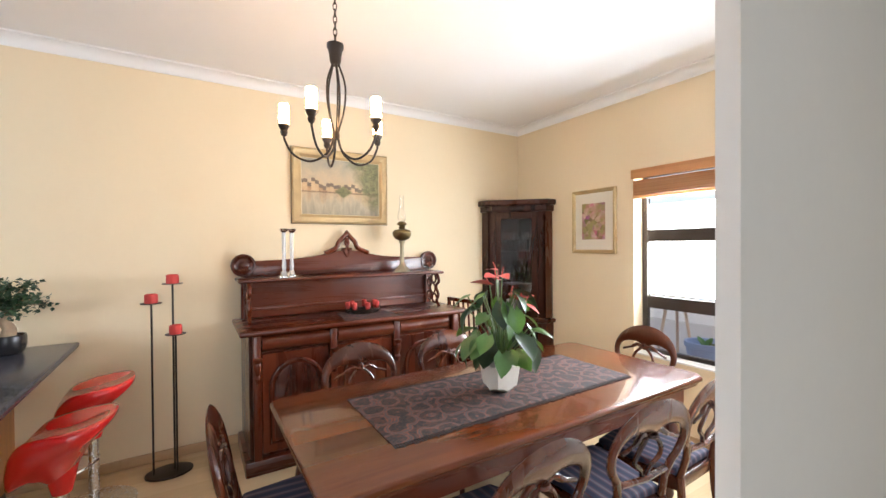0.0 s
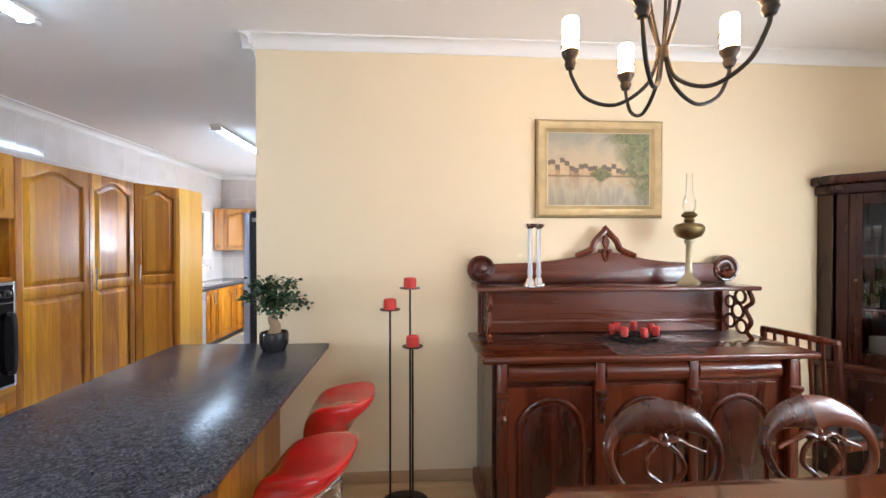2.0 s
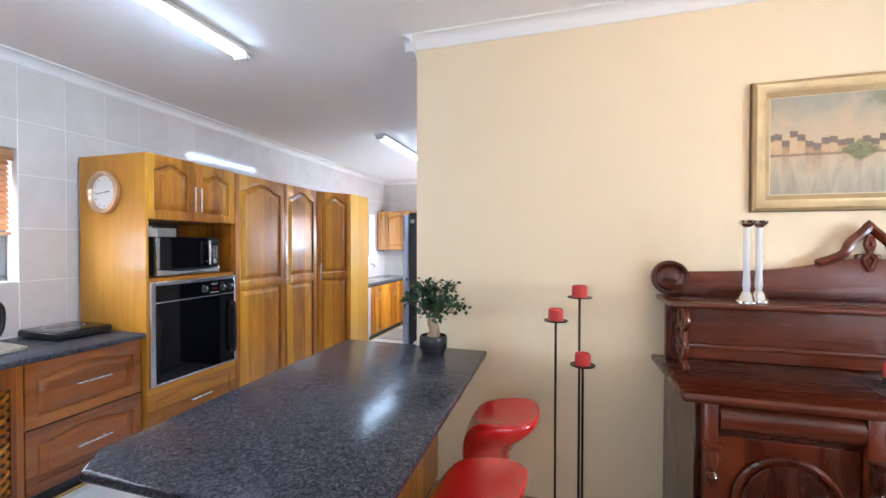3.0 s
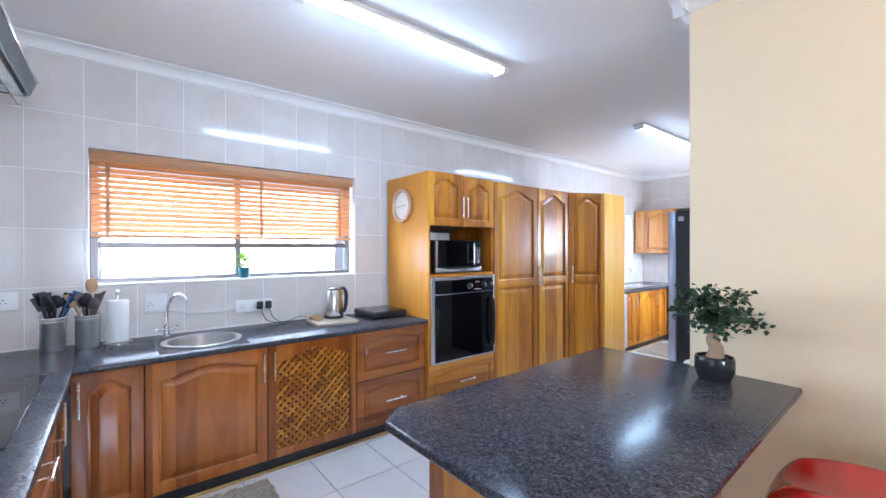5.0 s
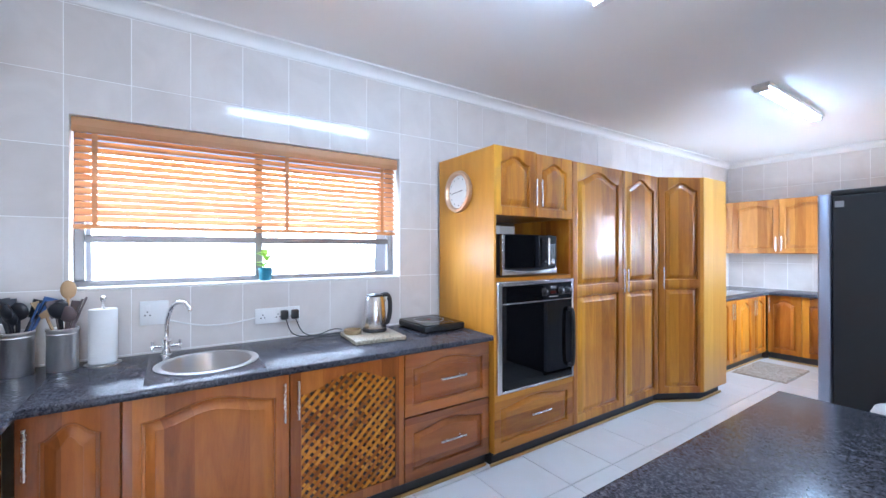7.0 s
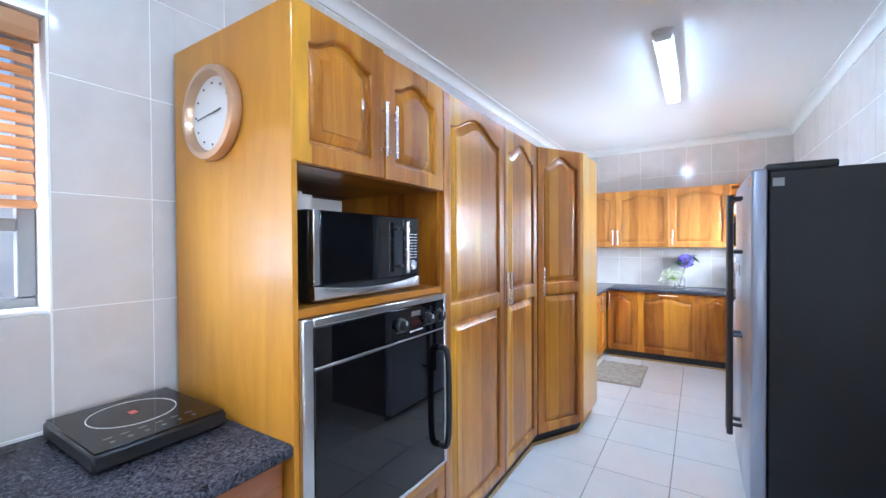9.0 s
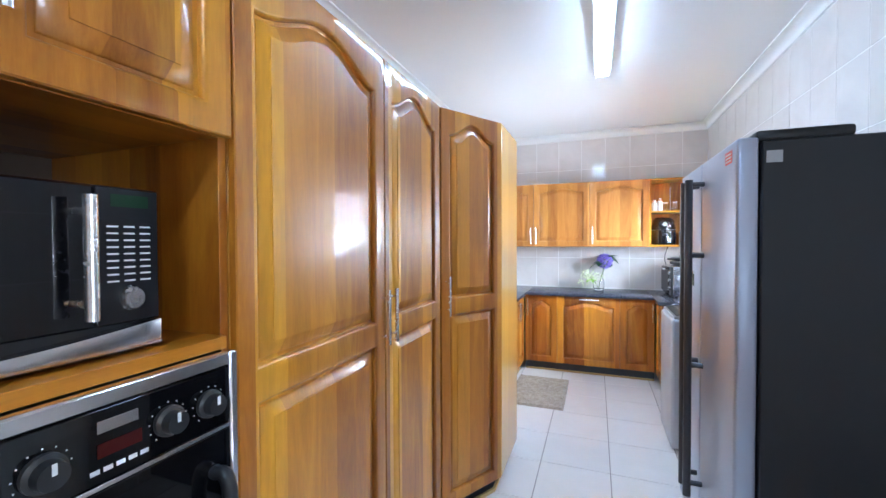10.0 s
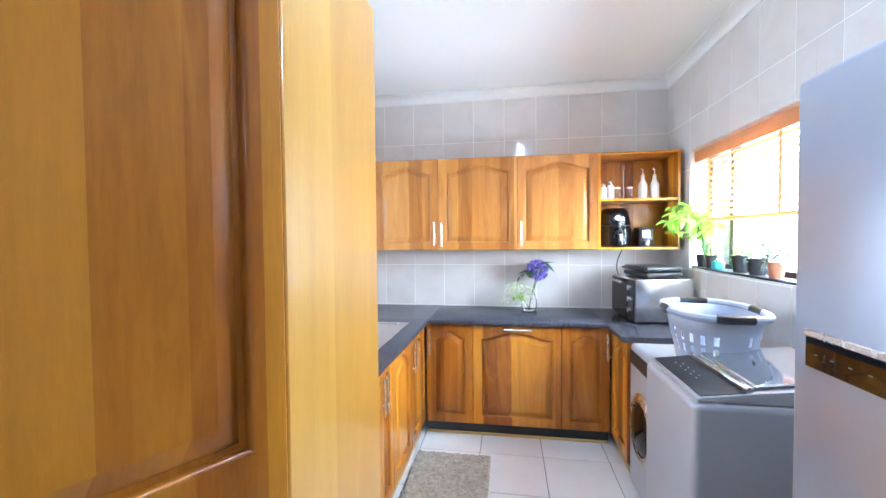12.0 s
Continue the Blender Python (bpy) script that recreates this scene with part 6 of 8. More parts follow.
bm = slab([(-0.315, 0.008)] + [(0.315, 0.008)] + [(0.315 - 0.63 * i / 12, 0.054 - 0.022 * math.sin(math.pi * i / 12)) for i in range(13)], -0.003, 0.0235, 0.002)
part("lower_trim", bm, STEEL, mw, "curved steel strip")
kp = part("keypad", box(0.196, 0.315, 0.0, 0.0235, 0.055, 0.297, 0.004), plain("graphite_panel", (0.015, 0.015, 0.017), 0.12), mw, "graphite keypad")
bm = bm_new()
for r in range(9):
    for c in range(3):
        add_box(bm, 0.215 + c * 0.03, 0.235 + c * 0.03, -0.0012, -0.0002, 0.13 + r * 0.012, 0.1328 + r * 0.012)
part("keys", bm, WINK, kp, "rows of white key marks", smooth=False)
part("dial", lathe([(0.022, 0), (0.022, 0.006), (0.018, 0.014), (0, 0.014)], 20), CHROME, kp, "round chrome dial", Matrix.Translation((0.255, -0.001, 0.10)) @ FACE)
part("display", box(0.222, 0.292, -0.0012, -0.0002, 0.262, 0.284), plain("display_glass", (0.01, 0.03, 0.015), 0.08), kp, smooth=False)
bm = tube([(0.165, -0.04, 0.075), (0.165, -0.04, 0.275)], 0.011, 12)
for z in (0.10, 0.25):
    add_tube(bm, [(0.165, 0.001, z), (0.165, -0.04, z)], 0.006, 8)
part("handle", bm, CHROME, mw, "chrome bar handle")
for x in (-0.27, 0.27):
    for y in (0.06, 0.38):
        part("foot", lathe([(0.014, 0), (0.016, 0.0078), (0, 0.0078)], 10, x, y), BLACKS, mw)
cn = thing("sugar_pot", OT @ Matrix.Translation((0.235, 0.27, 1.568)) @ Matrix.Diagonal((0.85, 0.85, 0.8, 1)), "white lidded china pot on the microwave", "pot")
part("body", lathe([(0.052, 0.0), (0.056, 0.01), (0.056, 0.075), (0, 0.075)], 24), WHITEC, cn)
part("lid", lathe([(0.058, 0.0755), (0.056, 0.084), (0.012, 0.09), (0.016, 0.1), (0, 0.104)], 24), WHITEC, cn)
# added block in place of the pale wall showing through the niche's back
solid("white_carton", box(-0.12, 0.12, -0.04, 0.04, 0, 0.075, 0.002), plain("pale_patch_white", (0.7, 0.7, 0.68), 0.7, vary=0.04), "white block standing in for the pale tiled wall behind the niche", "box", "", OT @ Matrix.Translation((0.40, 0.385, 1.568)), False)

ck = thing("wall_clock", pose(-3.345, 3.1285, 1.885), "round wall clock with a wide copper-coloured rim", "clock")
part("rim", lathe([(0.15, 0.0), (0.155, 0.012), (0.15, 0.032), (0.132, 0.036), (0.122, 0.022), (0.12, 0.0)], 48), plain("rose_gold_rim", (0.62, 0.42, 0.27), 0.32, 0.7, vary=0.05), ck, "copper-coloured rim", FACE)
part("dial", lathe([(0.121, 0.002), (0.121, 0.01), (0, 0.01)], 40), plain("white_clock_dial", (0.8, 0.8, 0.78), 0.4, vary=0.02), ck, "white dial", FACE)
bm = bm_new()
for k in range(12):
    a = radians(30 * k)
    add_box(bm, 0.1 * math.cos(a) - 0.003, 0.1 * math.cos(a) + 0.003, -0.0125, -0.0105, 0.1 * math.sin(a) - 0.003, 0.1 * math.sin(a) + 0.003)
part("hour_marks", bm, BLACKS, ck, "dark hour marks", smooth=False)
part("hour_hand", box(0, 0.055, -0.014, -0.0128, -0.003, 0.003), BLACKS, ck, smooth=False, m=Matrix.Rotation(radians(-8), 4, "Y"))
part("minute_hand", box(0, 0.085, -0.016, -0.0148, -0.002, 0.002), BLACKS, ck, smooth=False, m=Matrix.Rotation(radians(172), 4, "Y"))

hb = thing("ceramic_hob", pose(-2.45, 0.585, ZW + 0.0005), "black glass ceramic hob set in the worktop", "hob")
part("glass_plate", box(-0.455, 0.455, -0.225, 0.225, 0.0, 0.006, 0.002), BLACKG, hb)
ZONE = plain("grey_zone_mark", (0.12, 0.12, 0.12), 0.3, vary=0.05)
for x, y, r in ((-0.26, -0.09, 0.10), (-0.02, 0.08, 0.085), (0.20, -0.08, 0.09), (-0.28, 0.12, 0.07)):
    part("zone_ring", tube([(x + r * math.cos(a), y + r * math.sin(a), 0.0057) for a in [i * math.pi / 20 for i in range(40)]], 0.0012, 4, True), ZONE, hb)
part("control_mark", box(0.30, 0.345, 0.135, 0.18, 0.0062, 0.0066), WINK, hb, "white control mark", smooth=False)
part("control_glass", box(0.304, 0.341, 0.139, 0.176, 0.0066, 0.007), BLACKG, hb, smooth=False)
part("control_line", box(0.307, 0.338, 0.157, 0.159, 0.007, 0.0073), WINK, hb, smooth=False)

# extractor hood: steel tray with hinged glass front, three square lights beneath
hd = thing("extractor_hood", pose(-2.45, YS, 2.20), "steel and glass extractor hood above the hob", "extractor hood")
PSTEEL = plain("pale_hood_steel", (0.55, 0.58, 0.6), 0.3, 0.7, vary=0.05)
part("body", box(-0.45, 0.45, 0.002, 0.44, 0.02, 0.065, 0.006), PSTEEL, hd)
part("chimney", box(-0.14, 0.14, 0.002, 0.26, 0.0655, CEIL - 2.201, 0.003), PSTEEL, hd)
part("dark_rim", box(-0.455, -0.4505, 0.002, 0.445, 0.005, 0.03), BLACKS, hd)
for i, x in enumerate((-0.30, 0.0, 0.30)):
    part("filter_panel", box(x - 0.147, x + 0.147, 0.02, 0.43, 0.008, 0.0195, 0.003), PSTEEL, hd, "steel filter panel")
    lp = part("lamp_plate", box(x - 0.035, x + 0.035, 0.345, 0.415, 0.0045, 0.0075, 0.001), STEEL, hd, "square lamp plate")
    part("catch", box(x - 0.01, x + 0.01, 0.385, 0.40, 0.002, 0.0044), BLACKS, lp, "dark catch")
EDGEG = glass("green_edged_glass", 0.02, (0.75, 0.88, 0.86))
gp = part("front_panel", box(-0.45, 0.45, 0.0, 0.012, 0.0, 0.07, 0.003), plain("slate_blue_panel", (0.06, 0.08, 0.095), 0.3, 0.3), hd, "slate-coloured front panel", Matrix.Translation((0, 0.447, 0.01)) @ Matrix.Rotation(radians(-20), 4, "X"))
part("glass_front", box(-0.455, 0.455, -0.012, -0.004, -0.06, 0.05, 0.002), EDGEG, gp, "clear glass visor")
part("edge_trim", box(-0.455, 0.455, 0.001, 0.016, 0.0705, 0.086, 0.004), STEEL, gp, "steel edge trim")
solid("wall_vent", box(-0.11, 0.11, 0, 0.05, -0.13, 0.13, 0.012, 2), WHITEP, "white plastic vent box on the tiled wall", "vent", "", pose(-3.38, YS + 0.001, 2.10))

# worktop things
UT = plain("black_nylon", (0.012, 0.014, 0.02), 0.4, vary=0.2)
WOODSP = plain("pale_spoon_wood", (0.5, 0.32, 0.16), 0.6, vary=0.15)
BLUEN = plain("blue_nylon", (0.05, 0.12, 0.32), 0.4, vary=0.1)


POTST = plain("bright_brushed_steel", (0.86, 0.86, 0.86), 0.36, 1.0, vary=0.05, scale=30)
GREYN = plain("grey_brown_nylon", (0.14, 0.105, 0.105), 0.45, vary=0.2)


def utensil_pot(x, y, label, seed):
    u = thing("utensil_pot", pose(x, y, ZW + 0.0005), label, "utensil pot", "utensil pots")
    part("pot", lathe([(0.056, 0), (0.058, 0.004), (0.058, 0.185), (0.061, 0.19), (0.061, 0.197), (0.058, 0.2), (0.054, 0.196), (0.054, 0.01), (0, 0.01)], 32), POTST, u, "brushed steel cylinder")
    part("rim_band", lathe([(0.0585, 0.17), (0.0595, 0.172), (0.0595, 0.176), (0.0585, 0.178)], 32), POTST, u)
    rg = random.Random(seed)
    for i in range(11 if seed == 1 else 8):
        a = i * 2.1 + rg.uniform(-0.3, 0.3)
        out = rg.uniform(0.35, 1.0)
        p0 = Vector((0.03 * math.cos(a + 3), 0.03 * math.sin(a + 3), 0.012))
        p1 = Vector((0.055 * out * math.cos(a), 0.09 * out * math.sin(a), rg.uniform(0.235, 0.275)))
        dv = (p1 - p0).normalized()
        bm = tube([p0, p1], 0.006, 6)
        turn = Matrix.Rotation(rg.uniform(-0.9, 0.9), 4, "Z")
        h = Matrix.Translation(p1 + dv * 0.035) @ dv.to_track_quat("Z", "X").to_matrix().to_4x4() @ turn
        if i % 3 == 0:
            b2 = bmesh.ops.create_uvsphere(bm, u_segments=12, v_segments=8, radius=0.036)["verts"]
            bmesh.ops.transform(bm, matrix=h @ Matrix.Diagonal((0.45, 1.0, 1.15, 1)), verts=b2)
        else:
            b2 = bmesh.ops.create_cube(bm, size=1.0)["verts"]
            for q in b2:
                q.co.y *= 1.0 if q.co.z > 0 else 0.6
            bmesh.ops.transform(bm, matrix=h @ Matrix.Diagonal((0.006, 0.068, 0.085, 1)), verts=b2)
        if seed == 1:
            mtl = BLUEN if i in (4, 7) else UT
        else:
            mtl = WOODSP if i == 2 else UT if i in (3, 6) else GREYN
        part("utensil", bm, mtl, u, smooth=i % 3 == 0)
    return u


utensil_pot(-3.53, 0.775, "steel pot full of black cooking utensils", 1)
utensil_pot(-3.53, 0.93, "steel pot of spatulas and wooden spoons", 2)
sp = solid("wooden_spoon", tube([(0, 0, 0), (0.01, 0.02, 0.33)], [0.006, 0.006], 8), WOODSP, "tall wooden spoon standing in the pot", "spoon", "", pose(-3.54, 0.93, ZW + 0.02))
bm = bm_new()
r = bmesh.ops.create_uvsphere(bm, u_segments=14, v_segments=10, radius=0.03)
bmesh.ops.transform(bm, matrix=Matrix.Translation((0.01, 0.02, 0.36)) @ Matrix.Diagonal((0.35, 1.0, 1.5, 1)), verts=r["verts"])
part("spoon_bowl", bm, WOODSP, sp)
pt = thing("paper_towel_roll", pose(-3.55, 1.075, ZW + 0.0005), "white paper towel roll on a steel stand", "paper towel")
part("stand", lathe([(0.075, 0), (0.075, 0.006), (0.008, 0.01), (0.006, 0.31), (0.012, 0.32), (0.012, 0.335), (0, 0.34)], 24), CHROME, pt)
part("roll", lathe([(0.056, 0.012), (0.058, 0.018), (0.058, 0.27), (0.055, 0.275), (0.02, 0.275), (0.0195, 0.262), (0.0, 0.262)], 32), plain("white_paper", (0.82, 0.82, 0.81), 0.9, vary=0.03, scale=30, relief=0.15), pt)
fb = thing("fruit_stand", pose(-3.40, 0.43, ZW + 0.0005), "dark glass fruit dish on a steel foot with bananas", "fruit bowl")
part("foot", box(-0.03, 0.03, -0.02, 0.02, 0, 0.06, 0.004), CHROME, fb)
part("dish", plate([(-0.13, -0.11), (0.13, -0.11), (0.15, 0.12), (-0.15, 0.12)], 0.0605, 0.072, 0.004), BLACKG, fb, "dark glass dish")
BANANA = plain("ripe_banana_skin", (0.62, 0.42, 0.03), 0.5, vary=0.2, scale=25)
for i in range(3):
    part("banana", tube(curve_pts([(-0.08, -0.03 + i * 0.03, 0.09), (-0.03, -0.045 + i * 0.032, 0.10), (0.03, -0.04 + i * 0.032, 0.105), (0.08, -0.01 + i * 0.03, 0.115)], 5), [0.006] + [0.016] * 13 + [0.008, 0.005], 8), BANANA, fb, "yellow banana")
part("lime", lathe([(0, 0.0725), (0.022, 0.08), (0.028, 0.098), (0.022, 0.118), (0, 0.124)], 16, -0.07, 0.06), plain("lime_skin", (0.12, 0.28, 0.03), 0.4, vary=0.2), fb, "green lime")


def socket(name, m, w, h, holes, label):
    s = thing(name, m, label, "socket", "wall sockets")
    part("plate", box(-w / 2, w / 2, -0.012, -0.0005, -h / 2, h / 2, 0.004, 2), WHITEP, s)
    for x in holes:
        part("rocker", box(x - 0.01, x + 0.01, -0.0155, -0.0122, h * 0.12, h * 0.32, 0.001), WHITEP, s)
        for dx, dz in ((-0.011, -0.012), (0.011, -0.012), (0, 0.006)):
            part("pin_hole", lathe([(0.004, 0), (0.004, 0.0006), (0, 0.0006)], 8), BLACKS, s, m=Matrix.Translation((x + dx, -0.0122, dz)) @ FACE)
    return s


WS = lambda y, z: pose(XW + 0.0, y, z, 0, 0, 90)
socket("light_switch", WS(0.555, 1.19), 0.13, 0.11, (0.0,), "white wall switch plate on the tiles")
socket("wall_socket", WS(1.28, 1.115), 0.13, 0.13, (-0.03,), "white wall socket on the tiles beside the sink")
so = socket("wall_socket", WS(1.92, 1.045), 0.27, 0.095, (-0.09, 0.0, 0.09), "white wall socket with two black plugs")
for x in (0.035, 0.10):
    part("plug", box(x - 0.022, x + 0.022, -0.05, -0.0125, -0.03, 0.03, 0.008, 2), BLACKS, so, "black plug")
solid("power_cable", tube(curve_pts([(-3.62, 2.02, 1.02), (-3.60, 2.06, 0.93), (-3.58, 2.14, 0.897), (-3.58, 2.27, 0.899), (-3.575, 2.40, 0.895), (-3.58, 2.70, 0.896)], 6), 0.0035, 6), BLACKS, "thin black cable from the socket to the hotplate", "cable")
solid("power_cable", tube(curve_pts([(-3.62, 1.96, 1.02), (-3.59, 2.0, 0.925), (-3.56, 2.12, 0.905), (-3.55, 2.24, 0.935), (-3.54, 2.30, 0.93)], 6), 0.0035, 6), BLACKS, "thin black cable from the socket to the kettle", "cable")
solid("white_cable", tube(curve_pts([(-3.645, 1.34, 1.07), (-3.643, 1.5, 1.025), (-3.643, 1.65, 1.02), (-3.645, 1.79, 1.04)], 6), 0.004, 6), WHITEP, "white cable along the tiles between two sockets", "cable")


def granite_mat():
    m, n, l, b = mat("speckled_granite", 0.3)
    v, _ = coords(n, l, (1, 1, 1), False)
    c = ramp(n, l, tex(n, l, v, 75, 6, 0.8, 1.0), (0.35, (0.10, 0.085, 0.06)), (0.5, (0.38, 0.33, 0.25)), (0.65, (0.58, 0.53, 0.43)))
    l.new(c, b.inputs["Base Color"])
    return m


solid("granite_board", box(-0.165, 0.165, -0.165, 0.165, 0, 0.024, 0.004, 2), granite_mat(), "speckled granite board on the worktop", "chopping board", "", pose(-3.36, 2.44, ZW + 0.0005, 0, 0, -4))
kt = thing("kettle", pose(-3.44, 2.49, ZW + 0.0255), "brushed steel electric kettle with black handle", "kettle")
part("base", lathe([(0.078, 0), (0.082, 0.006), (0.08, 0.022), (0, 0.022)], 28), BLACKS, kt, "black base")
part("body", lathe([(0.076, 0.0225), (0.078, 0.03), (0.074, 0.12), (0.064, 0.215), (0.058, 0.232), (0, 0.232)], 36), STEEL, kt)
part("lid", lathe([(0.058, 0.2325), (0.054, 0.242), (0.02, 0.25), (0, 0.252)], 24), BLACKS, kt, "black lid")
part("spout", slab([(-0.055, 0.17), (-0.05, 0.228), (-0.09, 0.228)], -0.02, 0.02, 0.004), STEEL, kt, m=Matrix.Rotation(radians(-95), 4, "Z"))
part("handle", tube(curve_pts([(0.0, 0.045, 0.236), (0.0, 0.085, 0.24), (0.0, 0.112, 0.20), (0.0, 0.112, 0.11), (0.0, 0.095, 0.05), (0.0, 0.072, 0.04)], 6), [0.012] * 6 + [0.016] * 20 + [0.012] * 5, 10), BLACKS, kt, "black handle")
solid("coaster_dish", lathe([(0.05, 0.0), (0.055, 0.008), (0.055, 0.028), (0.048, 0.026), (0.045, 0.012), (0, 0.012)], 24), plain("woven_bamboo", (0.42, 0.30, 0.16), 0.7, vary=0.2, scale=40, relief=0.3), "small woven dish on the granite board", "dish", "", pose(-3.44, 2.335, ZW + 0.025))
hp = thing("induction_plate", pose(-3.43, 2.93, ZW + 0.0005), "black portable induction plate on the worktop", "hotplate")
part("body", box(-0.19, 0.19, -0.165, 0.165, 0.008, 0.05, 0.006), BLACKS, hp)
part("glass_top", box(-0.185, 0.185, -0.16, 0.16, 0.0505, 0.056, 0.002), BLACKG, hp, "black glass top")
part("zone_ring", tube([(0.03 * -1 + 0.11 * math.cos(a), 0.11 * math.sin(a), 0.0562) for a in [i * math.pi / 20 for i in range(40)]], 0.0016, 4, True), WINK, hp, "pale ring mark")
part("centre_mark", box(-0.045, -0.015, -0.01, 0.01, 0.0561, 0.0566), plain("red_print", (0.55, 0.05, 0.03), 0.4), hp, "small red mark", smooth=False)
bm = bm_new()
for k in range(6):
    add_box(bm, 0.11, 0.118, -0.12 + k * 0.04, -0.10 + k * 0.04, 0.0561, 0.0565)
    add_box(bm, 0.14, 0.152, -0.115 + k * 0.04, -0.105 + k * 0.04, 0.0561, 0.0565)
part("control_marks", bm, ZONE, hp, "rows of faint control marks", smooth=False)
for x in (-0.16, 0.16):
    for y in (-0.13, 0.13):
        part("foot", lathe([(0.012, 0), (0.013, 0.0078), (0, 0.0078)], 8, x, y), BLACKS, hp)
pl = thing("sill_plant", pose(XW - 0.065, 1.86, WIN_K[2] + 0.0145), "small green plant in a blue pot on the sill", "potted plant")
part("pot", lathe([(0.034, 0), (0.036, 0.004), (0.043, 0.075), (0.045, 0.08), (0.04, 0.08), (0.036, 0.068), (0, 0.066)], 20), plain("teal_blue_glaze", (0.02, 0.16, 0.22), 0.3, vary=0.15), pl, "glossy blue pot")
lm2 = leaf_mesh("leaf", 0.075, 0.022, 0.4, LEAFL)
rng = random.Random(3)
for i in range(14):
    az = i * 137.5
    piece("leaf", lm2, pl, aim((0.01 * math.cos(az), 0.01 * math.sin(az), 0.07 + 0.008 * i), az, rng.uniform(20, 65), 0, rng.uniform(0.7, 1.15)))

# fridge
FRS = plain("blue_grey_steel", (0.44, 0.48, 0.59), 0.30, 0.6, vary=0.04, scale=4)
FRD = plain("graphite_side", (0.013, 0.013, 0.016), 0.45, vary=0.08)
fr = thing("fridge", pose(-1.778, 5.885, 0, 0, 0, -90), "tall steel double-door fridge with dark grey sides", "fridge")
part("body", box(0.004, 0.946, 0.072, 0.70, 0.03, 1.805, 0.006), FRD, fr, "dark grey casing")
d1 = part("door", box(0.002, 0.452, 0.0, 0.066, 0.05, 1.82, 0.012, 3), FRS, fr, "brushed steel freezer door")
d2 = part("door", box(0.458, 0.948, 0.0, 0.066, 0.05, 1.82, 0.012, 3), FRS, fr, "brushed steel door")
HND = plain("dark_steel_bar", (0.075, 0.075, 0.085), 0.3, 0.5, vary=0.03)
for d, x in ((d1, 0.405), (d2, 0.505)):
    bm = tube([(x, -0.06, 0.30), (x, -0.06, 1.74)], 0.0165, 14)
    for z in (0.36, 0.90, 1.40, 1.72):
        add_tube(bm, [(x, 0.001, z), (x, -0.06, z)], 0.012, 8)
    part("handle", bm, HND, d, "long round handle")
part("display_panel", box(0.045, 0.32, -0.004, 0.001, 1.245, 1.305, 0.001), BLACKG, d1, "dark display strip")
part("display_edge", box(0.045, 0.32, -0.007, 0.001, 1.3055, 1.32, 0.002), CHROME, d1, "bright upper edge")
bm = bm_new()
for k in range(6):
    add_box(bm, 0.07 + k * 0.04, 0.078 + k * 0.04, -0.0046, -0.0041, 1.272, 1.2745)
part("display_marks", bm, ZONE, d1, "faint display marks", smooth=False)
part("sticker", box(0.82, 0.90, -0.0012, -0.0002, 1.745, 1.79), plain("red_sticker", (0.6, 0.05, 0.03), 0.4, vary=0.05), d2, "red energy sticker", smooth=False)
bm = bm_new()
for k in range(3):
    add_box(bm, 0.828, 0.892, -0.0018, -0.0013, 1.752 + k * 0.012, 1.757 + k * 0.012)
part("sticker_print", bm, WINK, d2, "bars of white print", smooth=False)
part("side_label", box(0.9462, 0.947, 0.085, 0.13, 1.73, 1.77), plain("silver_label", (0.45, 0.45, 0.46), 0.5), fr, "pale rating label", smooth=False)
for x in (0.80,):
    part("hinge_cover", box(x, x + 0.13, 0.06, 0.33, 1.8055, 1.845, 0.012, 2), BLACKS, fr, "black hinge cover")
part("kick_plate", box(0.01, 0.94, 0.06, 0.08, 0.0, 0.045), BLACKS, fr)
for x in (0.06, 0.88):
    part("foot", lathe([(0.02, 0), (0.02, 0.03), (0, 0.03)], 10, x, 0.62), BLACKS, fr)

# dishwasher
dwm = thing("dishwasher", pose(-3.0, 6.045, 0, 0, 0, 90), "silver dishwasher under the scullery worktop", "dishwasher")
SILV = plain("silver_appliance_paint", (0.47, 0.48, 0.53), 0.36, 0.3, vary=0.04)
part("body", box(0.0, 0.57, 0.025, 0.58, 0.02, 0.853), SILV, dwm)
part("door", box(0.003, 0.567, -0.01, 0.0245, 0.10, 0.74, 0.005), SILV, dwm)
part("control_panel", box(0.003, 0.567, -0.012, 0.0245, 0.745, 0.852, 0.005), SILV, dwm)
part("handle", box(0.15, 0.46, -0.03, -0.0125, 0.755, 0.775, 0.006, 2), BLACKS, dwm, "dark recessed handle")
part("kick_plate", box(0.01, 0.56, 0.05, 0.07, 0.0, 0.095), BLACKS, dwm)

# washing machines
wf = thing("front_loader", pose(-1.645, 7.513, 0, 0, 0, -90) @ Matrix.Diagonal((0.975, 1, 1, 1)), "silver front-loading washing machine with a round dark door", "washing machine")
part("body", box(0.0, 0.60, 0.0, 0.60, 0.012, 0.862, 0.03, 4), SILV, wf)
part("door_ring", lathe([(0.19, 0.0), (0.19, 0.02), (0.165, 0.034), (0.14, 0.03), (0.14, 0.0)], 36), CHROME, wf, "chrome door ring", Matrix.Translation((0.30, 0.0, 0.46)) @ FACE)
part("door_glass", lathe([(0.139, 0.0), (0.139, 0.024), (0.10, 0.045), (0, 0.052)], 32), BLACKG, wf, "dark door glass", Matrix.Translation((0.30, 0.0, 0.46)) @ FACE)
part("control_strip", box(0.03, 0.57, -0.004, 0.001, 0.75, 0.83, 0.001), FRD, wf)
for x in (0.06, 0.54):
    for y in (0.06, 0.54):
        part("foot", lathe([(0.02, 0), (0.02, 0.0115), (0, 0.0115)], 10, x, y), BLACKS, wf)
